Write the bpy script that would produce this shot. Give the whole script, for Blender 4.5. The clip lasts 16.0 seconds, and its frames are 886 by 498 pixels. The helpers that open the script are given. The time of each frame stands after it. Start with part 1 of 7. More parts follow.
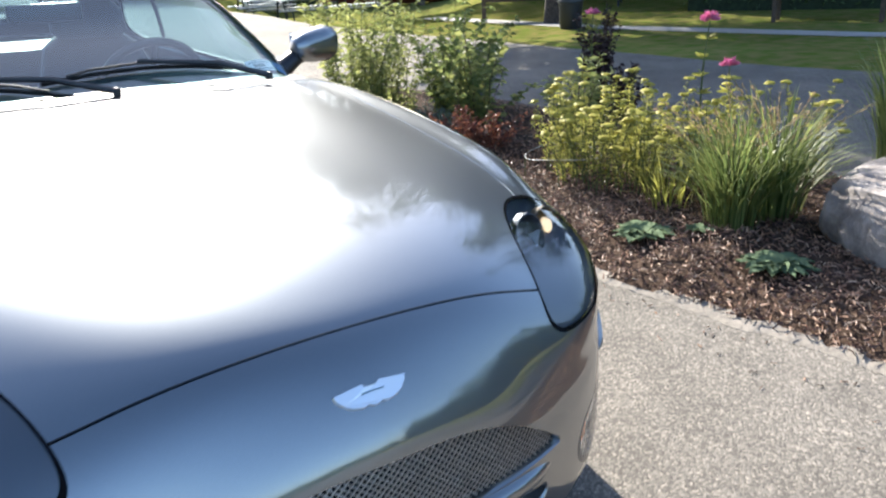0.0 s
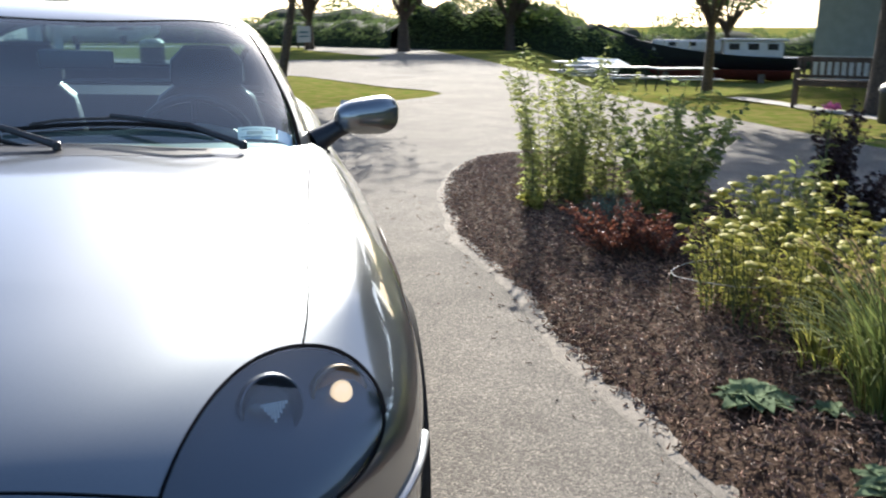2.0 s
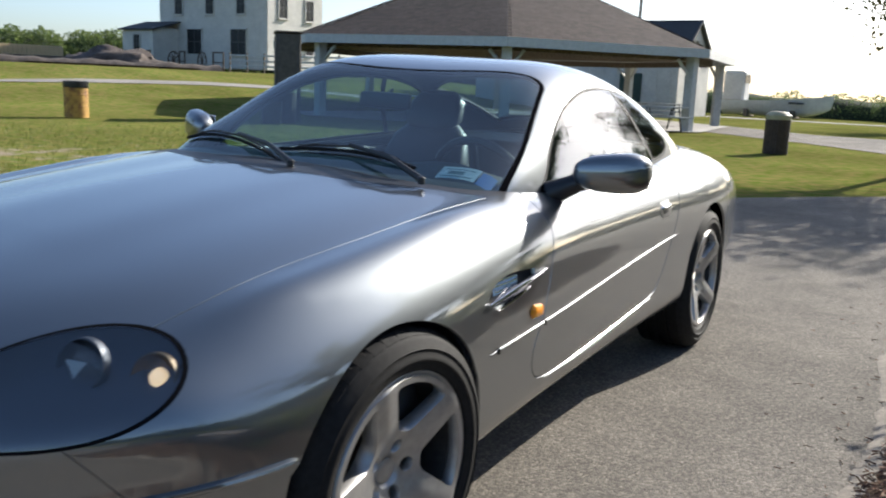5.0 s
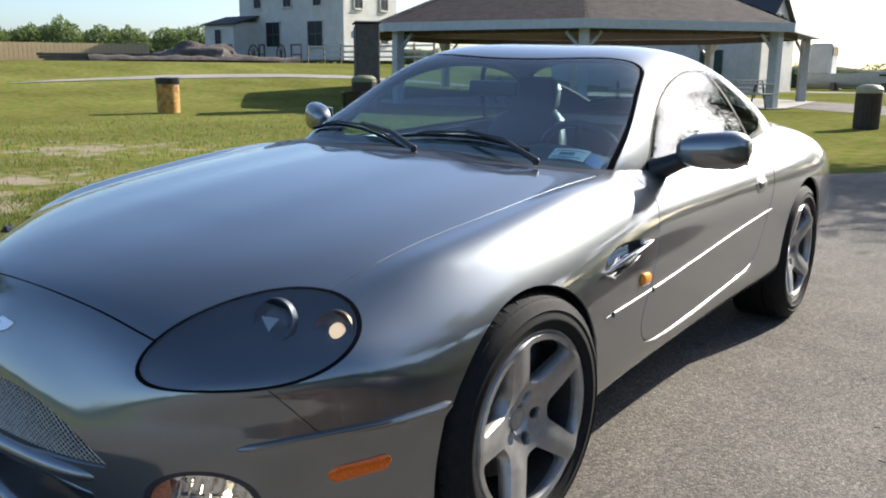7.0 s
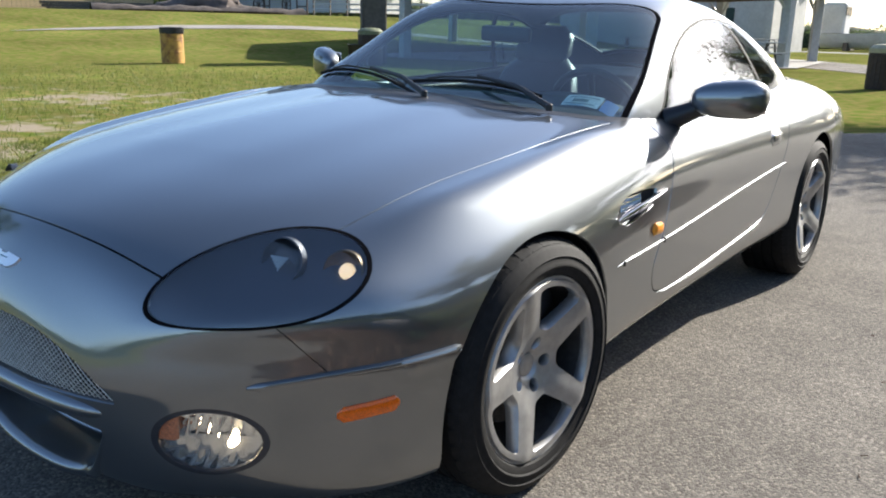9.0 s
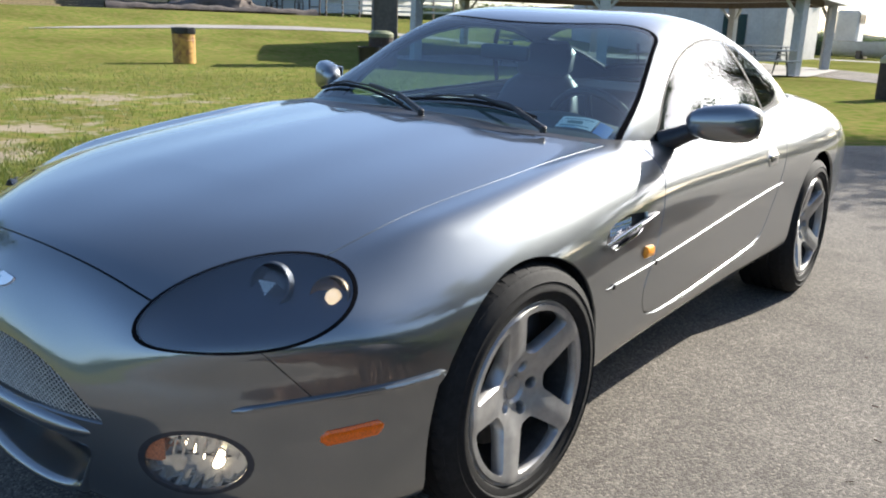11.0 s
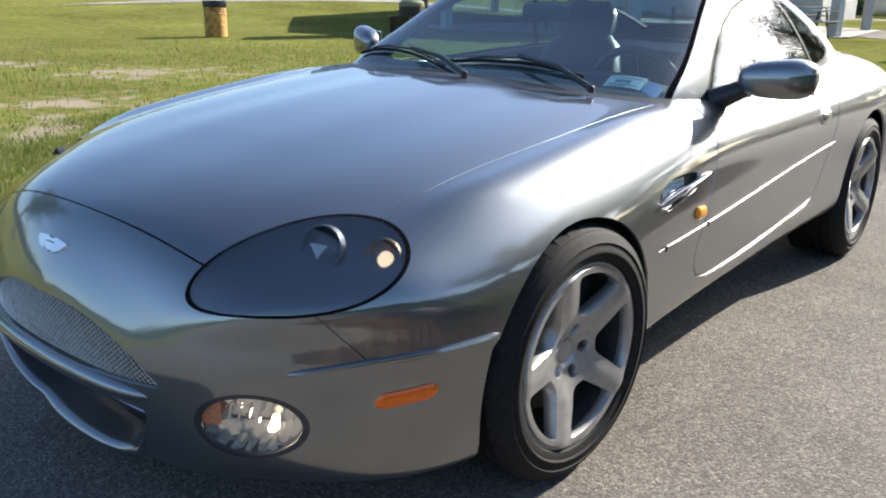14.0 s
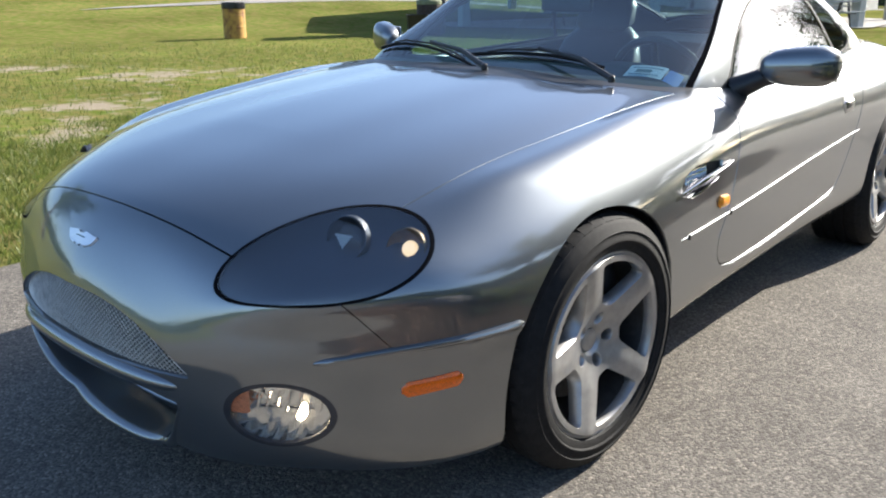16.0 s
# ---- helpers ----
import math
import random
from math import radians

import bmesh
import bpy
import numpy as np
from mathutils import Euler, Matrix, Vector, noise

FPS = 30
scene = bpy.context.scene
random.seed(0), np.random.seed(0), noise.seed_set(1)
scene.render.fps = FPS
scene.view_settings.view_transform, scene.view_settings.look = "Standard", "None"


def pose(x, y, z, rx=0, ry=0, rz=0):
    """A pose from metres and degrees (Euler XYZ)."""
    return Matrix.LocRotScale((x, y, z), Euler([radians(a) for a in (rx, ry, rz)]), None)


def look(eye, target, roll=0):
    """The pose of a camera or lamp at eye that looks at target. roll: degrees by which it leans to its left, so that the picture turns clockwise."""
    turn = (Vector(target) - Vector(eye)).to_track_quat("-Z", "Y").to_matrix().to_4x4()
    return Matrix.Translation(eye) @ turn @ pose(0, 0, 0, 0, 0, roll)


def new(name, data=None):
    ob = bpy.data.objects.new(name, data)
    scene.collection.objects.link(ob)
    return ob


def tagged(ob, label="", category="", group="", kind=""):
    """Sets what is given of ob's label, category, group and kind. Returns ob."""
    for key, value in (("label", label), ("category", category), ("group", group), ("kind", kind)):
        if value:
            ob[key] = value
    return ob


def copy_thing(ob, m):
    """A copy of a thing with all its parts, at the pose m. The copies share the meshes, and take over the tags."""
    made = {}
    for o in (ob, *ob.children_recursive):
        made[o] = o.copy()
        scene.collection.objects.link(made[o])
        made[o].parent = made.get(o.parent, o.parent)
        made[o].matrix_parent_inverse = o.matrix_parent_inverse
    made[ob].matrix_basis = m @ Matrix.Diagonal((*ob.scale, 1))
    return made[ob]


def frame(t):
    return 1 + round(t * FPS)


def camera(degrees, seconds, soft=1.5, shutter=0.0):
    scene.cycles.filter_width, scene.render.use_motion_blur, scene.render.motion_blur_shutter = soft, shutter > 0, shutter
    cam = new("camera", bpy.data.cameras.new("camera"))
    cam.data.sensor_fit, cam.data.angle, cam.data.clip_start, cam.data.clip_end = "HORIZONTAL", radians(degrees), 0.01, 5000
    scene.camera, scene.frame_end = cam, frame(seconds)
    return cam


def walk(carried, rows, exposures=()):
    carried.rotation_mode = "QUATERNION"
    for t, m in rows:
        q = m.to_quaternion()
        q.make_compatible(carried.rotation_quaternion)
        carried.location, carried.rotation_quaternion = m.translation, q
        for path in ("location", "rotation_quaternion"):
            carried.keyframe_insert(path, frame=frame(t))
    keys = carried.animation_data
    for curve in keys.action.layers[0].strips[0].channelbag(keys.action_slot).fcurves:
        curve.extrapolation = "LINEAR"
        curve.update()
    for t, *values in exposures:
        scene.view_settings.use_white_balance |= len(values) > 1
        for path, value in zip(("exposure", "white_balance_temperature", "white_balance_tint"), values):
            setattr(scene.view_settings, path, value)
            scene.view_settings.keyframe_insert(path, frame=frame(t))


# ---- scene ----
cam = camera(55.6, 16.0, soft=2.0, shutter=0.3)
PATH = [
    (0, (-0.525, -1.902, 1.259), (0.541, -0.349, 0.587), -2.9),
    (0.5, (-0.274, -1.875, 1.248), (0.724, -0.245, 0.66), -3.4),
    (1, (0.018, -1.887, 1.193), (0.839, -0.196, 0.511), -3.1),
    (1.5, (0.291, -1.89, 1.202), (0.992, -0.119, 0.59), -3.3),
    (1.8, (0.455, -1.841, 1.241), (0.99, 0.016, 0.726), -3.8),
    (2, (0.564, -1.82, 1.24), (0.981, 0.066, 0.725), 0.3),
    (2.5, (0.842, -1.755, 1.219), (1.016, 0.17, 0.703), -2.2),
    (3, (1.179, -1.693, 1.207), (1.096, 0.234, 0.679), 1.1),
    (3.5, (1.42, -1.536, 1.178), (1.199, 0.386, 0.67), -0.7),
    (4, (1.605, -1.415, 1.192), (0.911, 0.411, 0.761), 0.2),
    (4.5, (1.797, -1.442, 1.193), (0.903, 0.303, 0.801), -0.6),
    (5, (1.83, -1.518, 1.198), (0.816, 0.163, 0.813), 2.4),
    (5.2, (1.83, -1.615, 1.222), (0.751, 0.021, 0.821), 1.6),
    (7.3, (1.871, -1.8, 1.205), (0.712, -0.225, 0.782), 0.4),
    (7.5, (1.88, -1.804, 1.198), (0.727, -0.222, 0.785), 0.8),
    (8, (1.884, -1.795, 1.233), (0.71, -0.229, 0.821), 3.2),
    (8.5, (1.854, -1.801, 1.185), (0.691, -0.246, 0.708), 1.1),
    (8.7, (1.83, -1.796, 1.171), (0.677, -0.246, 0.653), 1.0),
    (10.8, (1.869, -1.759, 1.218), (0.712, -0.215, 0.688), 2.1),
    (11, (1.876, -1.766, 1.233), (0.709, -0.228, 0.714), 2.0),
    (11.5, (1.85, -1.764, 1.224), (0.635, -0.257, 0.72), 0.7),
    (12, (1.839, -1.761, 1.228), (0.642, -0.233, 0.747), 0.6),
    (12.5, (1.847, -1.779, 1.226), (0.649, -0.265, 0.705), 0.8),
    (13, (1.824, -1.783, 1.201), (0.604, -0.316, 0.601), 0.4),
    (13.5, (1.825, -1.791, 1.2), (0.571, -0.37, 0.563), 0.3),
    (14, (1.826, -1.773, 1.203), (0.612, -0.296, 0.616), 0.7),
    (14.5, (1.84, -1.773, 1.213), (0.635, -0.273, 0.666), 1.0),
    (15, (1.85, -1.769, 1.219), (0.638, -0.264, 0.704), 0.6),
    (15.5, (1.846, -1.768, 1.2), (0.63, -0.282, 0.639), -0.1),
    (16, (1.832, -1.793, 1.188), (0.582, -0.347, 0.597), -0.4),
]
walk(cam, [(t, look(eye, target, roll)) for t, eye, target, roll in PATH],
     exposures=[(0.0, 1.90, 6350, 9), (0.7, 1.74, 6350, 9), (1.2, 1.47, 6350, 9), (1.6, 1.43, 6350, 9), (2.2, 1.36, 6350, 9), (3.0, 1.2, 6350, 9), (4.0, 1.08, 6350, 9), (5.0, 0.93, 6350, 9), (7.5, 1.14, 6350, 9), (8.5, 1.2, 6350, 9), (11.0, 1.34, 6350, 9), (13.5, 1.34, 6350, 9), (15.0, 1.42, 6350, 9), (16.0, 1.42, 6350, 9)])

# ---- world and sun ----
SUN_DIR = Vector((0.25, 0.97, 0.0)).normalized()
SUN_ELEV = radians(27.0)
world = bpy.data.worlds.new("sky")
scene.world = world
world.use_nodes = True
wn, wl = world.node_tree.nodes, world.node_tree.links
wn.clear()
sky = wn.new("ShaderNodeTexSky")
sky.sky_type = "NISHITA"
sky.sun_disc = False
sky.sun_elevation = SUN_ELEV
sky.sun_rotation = math.atan2(SUN_DIR.x, SUN_DIR.y)
sky.air_density, sky.dust_density, sky.ozone_density = 0.80, 1.50, 2.8
bg = wn.new("ShaderNodeBackground")
bg.inputs["Strength"].default_value = 0.112
wo = wn.new("ShaderNodeOutputWorld")
wl.new(sky.outputs[0], bg.inputs[0])
wl.new(bg.outputs[0], wo.inputs[0])
sun = new("sun", bpy.data.lights.new("sun", "SUN"))
sun.data.energy, sun.data.angle, sun.data.color = 5.0, radians(0.6), (1.0, 0.93, 0.83)
toward = SUN_DIR * math.cos(SUN_ELEV) + Vector((0, 0, math.sin(SUN_ELEV)))
sun.matrix_world = Matrix.Translation(toward * 40) @ (-toward).to_track_quat("-Z", "Y").to_matrix().to_4x4()

# ---- materials ----
def material(name, base, rough=0.6, metal=0.0, noise_scale=0.0, vary=0.0, bump=0.0, bump_scale=200.0, second=None,
             detail=6.0, coat=0.0, spec=0.5, contrast=(0.35, 0.65), big=0.0, big_scale=1.0, per_piece=0.0, trans=0.0, sheen=0.0):
    """Principled surface: two-scale colour variation, piece-by-piece tint and fine relief, in object metres."""
    m = bpy.data.materials.new(name)
    m.use_nodes = True
    n, l = m.node_tree.nodes, m.node_tree.links
    b = n["Principled BSDF"]
    b.inputs["Roughness"].default_value = rough
    b.inputs["Metallic"].default_value = metal
    b.inputs["Specular IOR Level"].default_value = spec
    b.inputs["Coat Weight"].default_value = coat
    b.inputs["Coat Roughness"].default_value = 0.02
    b.inputs["Transmission Weight"].default_value = trans
    co = n.new("ShaderNodeNewGeometry").outputs["Position"]
    rgb = n.new("ShaderNodeRGB")
    rgb.outputs[0].default_value = (*base, 1)
    col = rgb.outputs[0]
    if noise_scale:
        t = n.new("ShaderNodeTexNoise")
        t.inputs["Scale"].default_value, t.inputs["Detail"].default_value = noise_scale, detail
        l.new(co, t.inputs["Vector"])
        r = n.new("ShaderNodeMapRange")
        r.inputs["From Min"].default_value, r.inputs["From Max"].default_value = contrast
        l.new(t.outputs["Fac"], r.inputs["Value"])
        mix = n.new("ShaderNodeMix")
        mix.data_type = "RGBA"
        l.new(r.outputs[0], mix.inputs["Factor"])
        l.new(col, mix.inputs[6])
        two = second or tuple(max(0, c * (1 - vary)) for c in base)
        mix.inputs[7].default_value = (*two, 1)
        col = mix.outputs[2]
    if big:
        t = n.new("ShaderNodeTexNoise")
        t.inputs["Scale"].default_value, t.inputs["Detail"].default_value = big_scale, 4
        l.new(co, t.inputs["Vector"])
        h = n.new("ShaderNodeHueSaturation")
        r = n.new("ShaderNodeMapRange")
        r.inputs["From Min"].default_value, r.inputs["From Max"].default_value = 0.3, 0.7
        r.inputs["To Min"].default_value, r.inputs["To Max"].default_value = 1 - big, 1 + big
        l.new(t.outputs["Fac"], r.inputs["Value"])
        l.new(r.outputs[0], h.inputs["Value"])
        l.new(col, h.inputs["Color"])
        col = h.outputs[0]
    if per_piece:
        h = n.new("ShaderNodeHueSaturation")
        r = n.new("ShaderNodeMapRange")
        r.inputs["To Min"].default_value, r.inputs["To Max"].default_value = 1 - per_piece, 1 + per_piece
        isl = n.new("ShaderNodeNewGeometry")
        l.new(isl.outputs["Random Per Island"], r.inputs["Value"])
        l.new(r.outputs[0], h.inputs["Value"])
        l.new(col, h.inputs["Color"])
        col = h.outputs[0]
    l.new(col, b.inputs["Base Color"])
    if bump:
        t = n.new("ShaderNodeTexNoise")
        t.inputs["Scale"].default_value, t.inputs["Detail"].default_value = bump_scale, 5
        l.new(co, t.inputs["Vector"])
        u = n.new("ShaderNodeBump")
        u.inputs["Strength"].default_value, u.inputs["Distance"].default_value = bump, 0.01
        l.new(t.outputs["Fac"], u.inputs["Height"])
        l.new(u.outputs[0], b.inputs["Normal"])
    return m


def leafy(name, base, tip, glow=0.35):
    """Leaf: per-leaf colour between two greens, some light let through."""
    m = bpy.data.materials.new(name)
    m.use_nodes = True
    n, l = m.node_tree.nodes, m.node_tree.links
    b, out = n["Principled BSDF"], n["Material Output"]
    b.inputs["Roughness"].default_value = 0.5
    b.inputs["Specular IOR Level"].default_value = 0.35
    isl = n.new("ShaderNodeNewGeometry")
    mix = n.new("ShaderNodeMix")
    mix.data_type = "RGBA"
    l.new(isl.outputs["Random Per Island"], mix.inputs["Factor"])
    mix.inputs[6].default_value, mix.inputs[7].default_value = (*base, 1), (*tip, 1)
    l.new(mix.outputs[2], b.inputs["Base Color"])
    tr = n.new("ShaderNodeBsdfTranslucent")
    l.new(mix.outputs[2], tr.inputs["Color"])
    mx = n.new("ShaderNodeMixShader")
    mx.inputs[0].default_value = glow
    l.new(b.outputs[0], mx.inputs[1])
    l.new(tr.outputs[0], mx.inputs[2])
    l.new(mx.outputs[0], out.inputs[0])
    return m


def glassy(name, tint, f0=0.04, rough=0.0, film=0.0):
    """Thin pane: tinted clear sheet with a true Fresnel gloss."""
    m = bpy.data.materials.new(name)
    m.use_nodes = True
    n, l = m.node_tree.nodes, m.node_tree.links
    n.remove(n["Principled BSDF"])
    tr, gl = n.new("ShaderNodeBsdfTransparent"), n.new("ShaderNodeBsdfGlossy")
    tr.inputs["Color"].default_value = (*tint, 1)
    gl.inputs["Roughness"].default_value = rough
    lw, power, fr = n.new("ShaderNodeLayerWeight"), n.new("ShaderNodeMath"), n.new("ShaderNodeMath")
    lw.inputs["Blend"].default_value = 0.5
    power.operation, fr.operation = "POWER", "MULTIPLY_ADD"
    power.inputs[1].default_value = 5.0
    fr.inputs[1].default_value, fr.inputs[2].default_value = 1 - f0, f0
    l.new(lw.outputs["Facing"], power.inputs[0])
    l.new(power.outputs[0], fr.inputs[0])
    mx = n.new("ShaderNodeMixShader")
    l.new(fr.outputs[0], mx.inputs[0])
    l.new(tr.outputs[0], mx.inputs[1])
    l.new(gl.outputs[0], mx.inputs[2])
    last = mx
    if film:
        # thin bluish film: veiling glare and sky haze put into the pane's colour
        df, tl = n.new("ShaderNodeBsdfDiffuse"), n.new("ShaderNodeBsdfTranslucent")
        both, last = n.new("ShaderNodeMixShader"), n.new("ShaderNodeMixShader")
        df.inputs["Color"].default_value = tl.inputs["Color"].default_value = (0.58, 0.74, 0.78, 1)
        l.new(df.outputs[0], both.inputs[1])
        l.new(tl.outputs[0], both.inputs[2])
        last.inputs[0].default_value = film
        l.new(mx.outputs[0], last.inputs[1])
        l.new(both.outputs[0], last.inputs[2])
    l.new(last.outputs[0], n["Material Output"].inputs[0])
    return m


paint = material("silver_metallic_paint", (0.134, 0.147, 0.156), rough=0.40, metal=0.9, noise_scale=900, vary=0.12, coat=1.0, bump=0.012, bump_scale=1400)
paint.node_tree.nodes["Principled BSDF"].inputs["Coat IOR"].default_value = 2.3
paint.node_tree.nodes["Principled BSDF"].inputs["Coat Roughness"].default_value = 0.06
# near-black: stands for shade in gaps and openings, and colours real liners
black_inner = material("shade_and_liner_black", (0.006, 0.006, 0.007), rough=0.8)
black_plastic = material("black_plastic", (0.016, 0.016, 0.018), rough=0.42, bump=0.05, bump_scale=600)
black_rubber = material("black_rubber", (0.014, 0.0135, 0.013), rough=0.75, noise_scale=60, vary=0.4, bump=0.08, bump_scale=300, spec=0.22)
alloy = material("silver_painted_alloy", (0.37, 0.365, 0.355), rough=0.42, metal=0.7, noise_scale=40, vary=0.15, coat=0.4)
alloy_dark = material("dusty_brake_metal", (0.07, 0.06, 0.05), rough=0.5, metal=0.6, noise_scale=50, vary=0.5)
barrel_mat = material("brake_dusted_barrel", (0.035, 0.032, 0.030), rough=0.6, metal=0.3, noise_scale=60, vary=0.4)
chrome = material("chrome", (0.75, 0.75, 0.76), rough=0.08, metal=1.0)
badge_mat = material("badge_satin_silver", (0.80, 0.82, 0.85), rough=0.25, metal=0.5)
amber = material("amber_lens", (1.0, 0.17, 0.006), rough=0.15, coat=0.2, noise_scale=250, vary=0.3)
# brighter amber for the repeater, sunlight painted into the lens colour
amber_lit = material("sunlit_amber_lens", (1.0, 0.36, 0.02), rough=0.2, coat=0.3, noise_scale=250, vary=0.2)
glass = glassy("windscreen_glass", (0.56, 0.82, 0.86), f0=0.15, film=0.030)
glass_side = glassy("side_glass", (0.66, 0.77, 0.80), f0=0.22)
lens_smoke = glassy("headlight_cover", (0.90, 0.92, 0.94), f0=0.11)
seal_black = material("black_seal", (0.008, 0.008, 0.009), rough=0.85, spec=0.0)
lens_clear = glassy("clear_lens", (0.96, 0.97, 0.97))
reflector = material("lamp_reflector", (0.90, 0.88, 0.84), rough=0.08, metal=0.9, bump=0.05, bump_scale=60)
bezel_grey = material("dark_bezel", (0.055, 0.055, 0.06), rough=0.25, metal=0.3, noise_scale=60, vary=0.2)
marker_mat = material("pale_orange_lens", (0.75, 0.26, 0.12), rough=0.25, coat=0.3, noise_scale=300, vary=0.5)
flute_mat = material("frosted_lamp_flute", (0.42, 0.48, 0.52), rough=0.35, metal=0.4)
leather = material("black_leather", (0.016, 0.016, 0.018), rough=0.42, bump=0.2, bump_scale=160)
dash_mat = material("dark_dash", (0.02, 0.02, 0.022), rough=0.55, bump=0.1, bump_scale=300)
sticker_white = material("sticker_paper", (0.60, 0.66, 0.68), rough=0.5, noise_scale=80, vary=0.1)
sticker_blue = material("sticker_blue", (0.06, 0.16, 0.42), rough=0.5)
bulb_glow = bpy.data.materials.new("lit_bulb")
bulb_glow.use_nodes = True
for key, val in (("Emission Color", (1.0, 0.78, 0.50, 1)), ("Emission Strength", 14.0)):
    bulb_glow.node_tree.nodes["Principled BSDF"].inputs[key].default_value = val
lamp_glow = bpy.data.materials.new("lit_fluted_lamp")
lamp_glow.use_nodes = True
for key, val in (("Emission Color", (1.0, 0.70, 0.38, 1)), ("Emission Strength", 0.42), ("Base Color", (0.8, 0.7, 0.5, 1))):
    lamp_glow.node_tree.nodes["Principled BSDF"].inputs[key].default_value = val
ink = material("grey_ink", (0.08, 0.16, 0.18), rough=0.6)


# ---- mesh helpers ----
def obj(name, V, F, mat, parent=None, label="", smooth=True, normals=None, at=None):
    me = bpy.data.meshes.new(name)
    me.from_pydata([tuple(map(float, v)) for v in V], [], [tuple(f) for f in F])
    me.materials.append(mat)
    if smooth and len(me.polygons):
        me.polygons.foreach_set("use_smooth", np.ones(len(me.polygons), dtype=bool))
    me.update()
    if normals is not None:
        me.normals_split_custom_set_from_vertices([tuple(map(float, q)) for q in normals])
    ob = new(name, me)
    if parent is not None:
        ob.parent = parent
    if at is not None:
        ob.matrix_basis = at
    if label:
        ob["label"] = label
    return ob


def part(name, bm, mat, parent=None, label="", smooth=True, at=None):
    me = bpy.data.meshes.new(name)
    bm.normal_update()
    bm.to_mesh(me)
    bm.free()
    me.materials.append(mat)
    if smooth:
        me.polygons.foreach_set("use_smooth", np.ones(len(me.polygons), dtype=bool))
        me.set_sharp_from_angle(angle=radians(38))
    ob = new(name, me)
    if parent is not None:
        ob.parent = parent
    if at is not None:
        ob.matrix_basis = at
    if label:
        ob["label"] = label
    return ob


def empty(name, label, category, m=None, group="", kind=""):
    e = new(name)
    e.empty_display_size = 0.1
    if m is not None:
        e.matrix_basis = m
    return tagged(e, label, category, group, kind)


def box(bm, size, at=(0, 0, 0), rot=None, bevel=0.0, seg=2):
    m = (at if isinstance(at, Matrix) else Matrix.Translation(at)) @ (rot or Matrix.Identity(4)) @ Matrix.Diagonal((*size, 1))
    r = bmesh.ops.create_cube(bm, size=1.0, matrix=m)
    if bevel:
        es = list({e for v in r["verts"] for e in v.link_edges})
        bmesh.ops.bevel(bm, geom=es, offset=bevel, segments=seg, affect="EDGES", profile=0.5)
    return bm


def tube(bm, pts, radii, sides=8, cap=True):
    """A tube through points with a radius at each."""
    rings, prev = [], Vector((0.31, 0.52, 0.79))
    pts = [Vector(p) for p in pts]
    for i, p in enumerate(pts):
        d = (pts[min(i + 1, len(pts) - 1)] - pts[max(i - 1, 0)]).normalized()
        a = d.cross(prev)
        if a.length < 1e-4:
            a = d.cross(Vector((1, 0, 0)))
        a.normalize()
        b = d.cross(a)
        r = radii[i] if hasattr(radii, "__len__") else radii
        rings.append([bm.verts.new(p + (a * math.cos(k * math.tau / sides) + b * math.sin(k * math.tau / sides)) * r) for k in range(sides)])
    for u, v in zip(rings, rings[1:]):
        for k in range(sides):
            bm.faces.new((u[k], u[(k + 1) % sides], v[(k + 1) % sides], v[k]))
    if cap:
        bm.faces.new(rings[0][::-1])
        bm.faces.new(rings[-1])
    return bm


def lathe(bm, profile, axis="X", steps=48, m=Matrix.Identity(4), closed=False):
    """Turn a profile of (along, radius) about the x axis."""
    rings = []
    for a, r in profile:
        rings.append([bm.verts.new(m @ Vector((a, r * math.cos(k * math.tau / steps), r * math.sin(k * math.tau / steps)))) for k in range(steps)])
    pairs = list(zip(rings, rings[1:])) + ([(rings[-1], rings[0])] if closed else [])
    for u, v in pairs:
        for k in range(steps):
            bm.faces.new((u[k], u[(k + 1) % steps], v[(k + 1) % steps], v[k]))
    return bm


def spline(xs, ys):
    """Natural cubic spline through nodes, as a function on arrays; straight on beyond the ends."""
    xs, ys = np.array(xs, float), np.array(ys, float)
    n = len(xs)
    h = np.diff(xs)
    A, r = np.eye(n), np.zeros(n)
    for i in range(1, n - 1):
        A[i, i - 1], A[i, i], A[i, i + 1] = h[i - 1], 2 * (h[i - 1] + h[i]), h[i]
        r[i] = 6 * ((ys[i + 1] - ys[i]) / h[i] - (ys[i] - ys[i - 1]) / h[i - 1])
    M = np.linalg.solve(A, r)

    def at(q):
        q = np.clip(np.asarray(q, float), xs[0], xs[-1])
        i = np.clip(np.searchsorted(xs, q) - 1, 0, n - 2)
        a, b, d = xs[i + 1] - q, q - xs[i], h[i]
        return M[i] * a**3 / (6 * d) + M[i + 1] * b**3 / (6 * d) + (ys[i] / d - M[i] * d / 6) * a + (ys[i + 1] / d - M[i + 1] * d / 6) * b
    return at


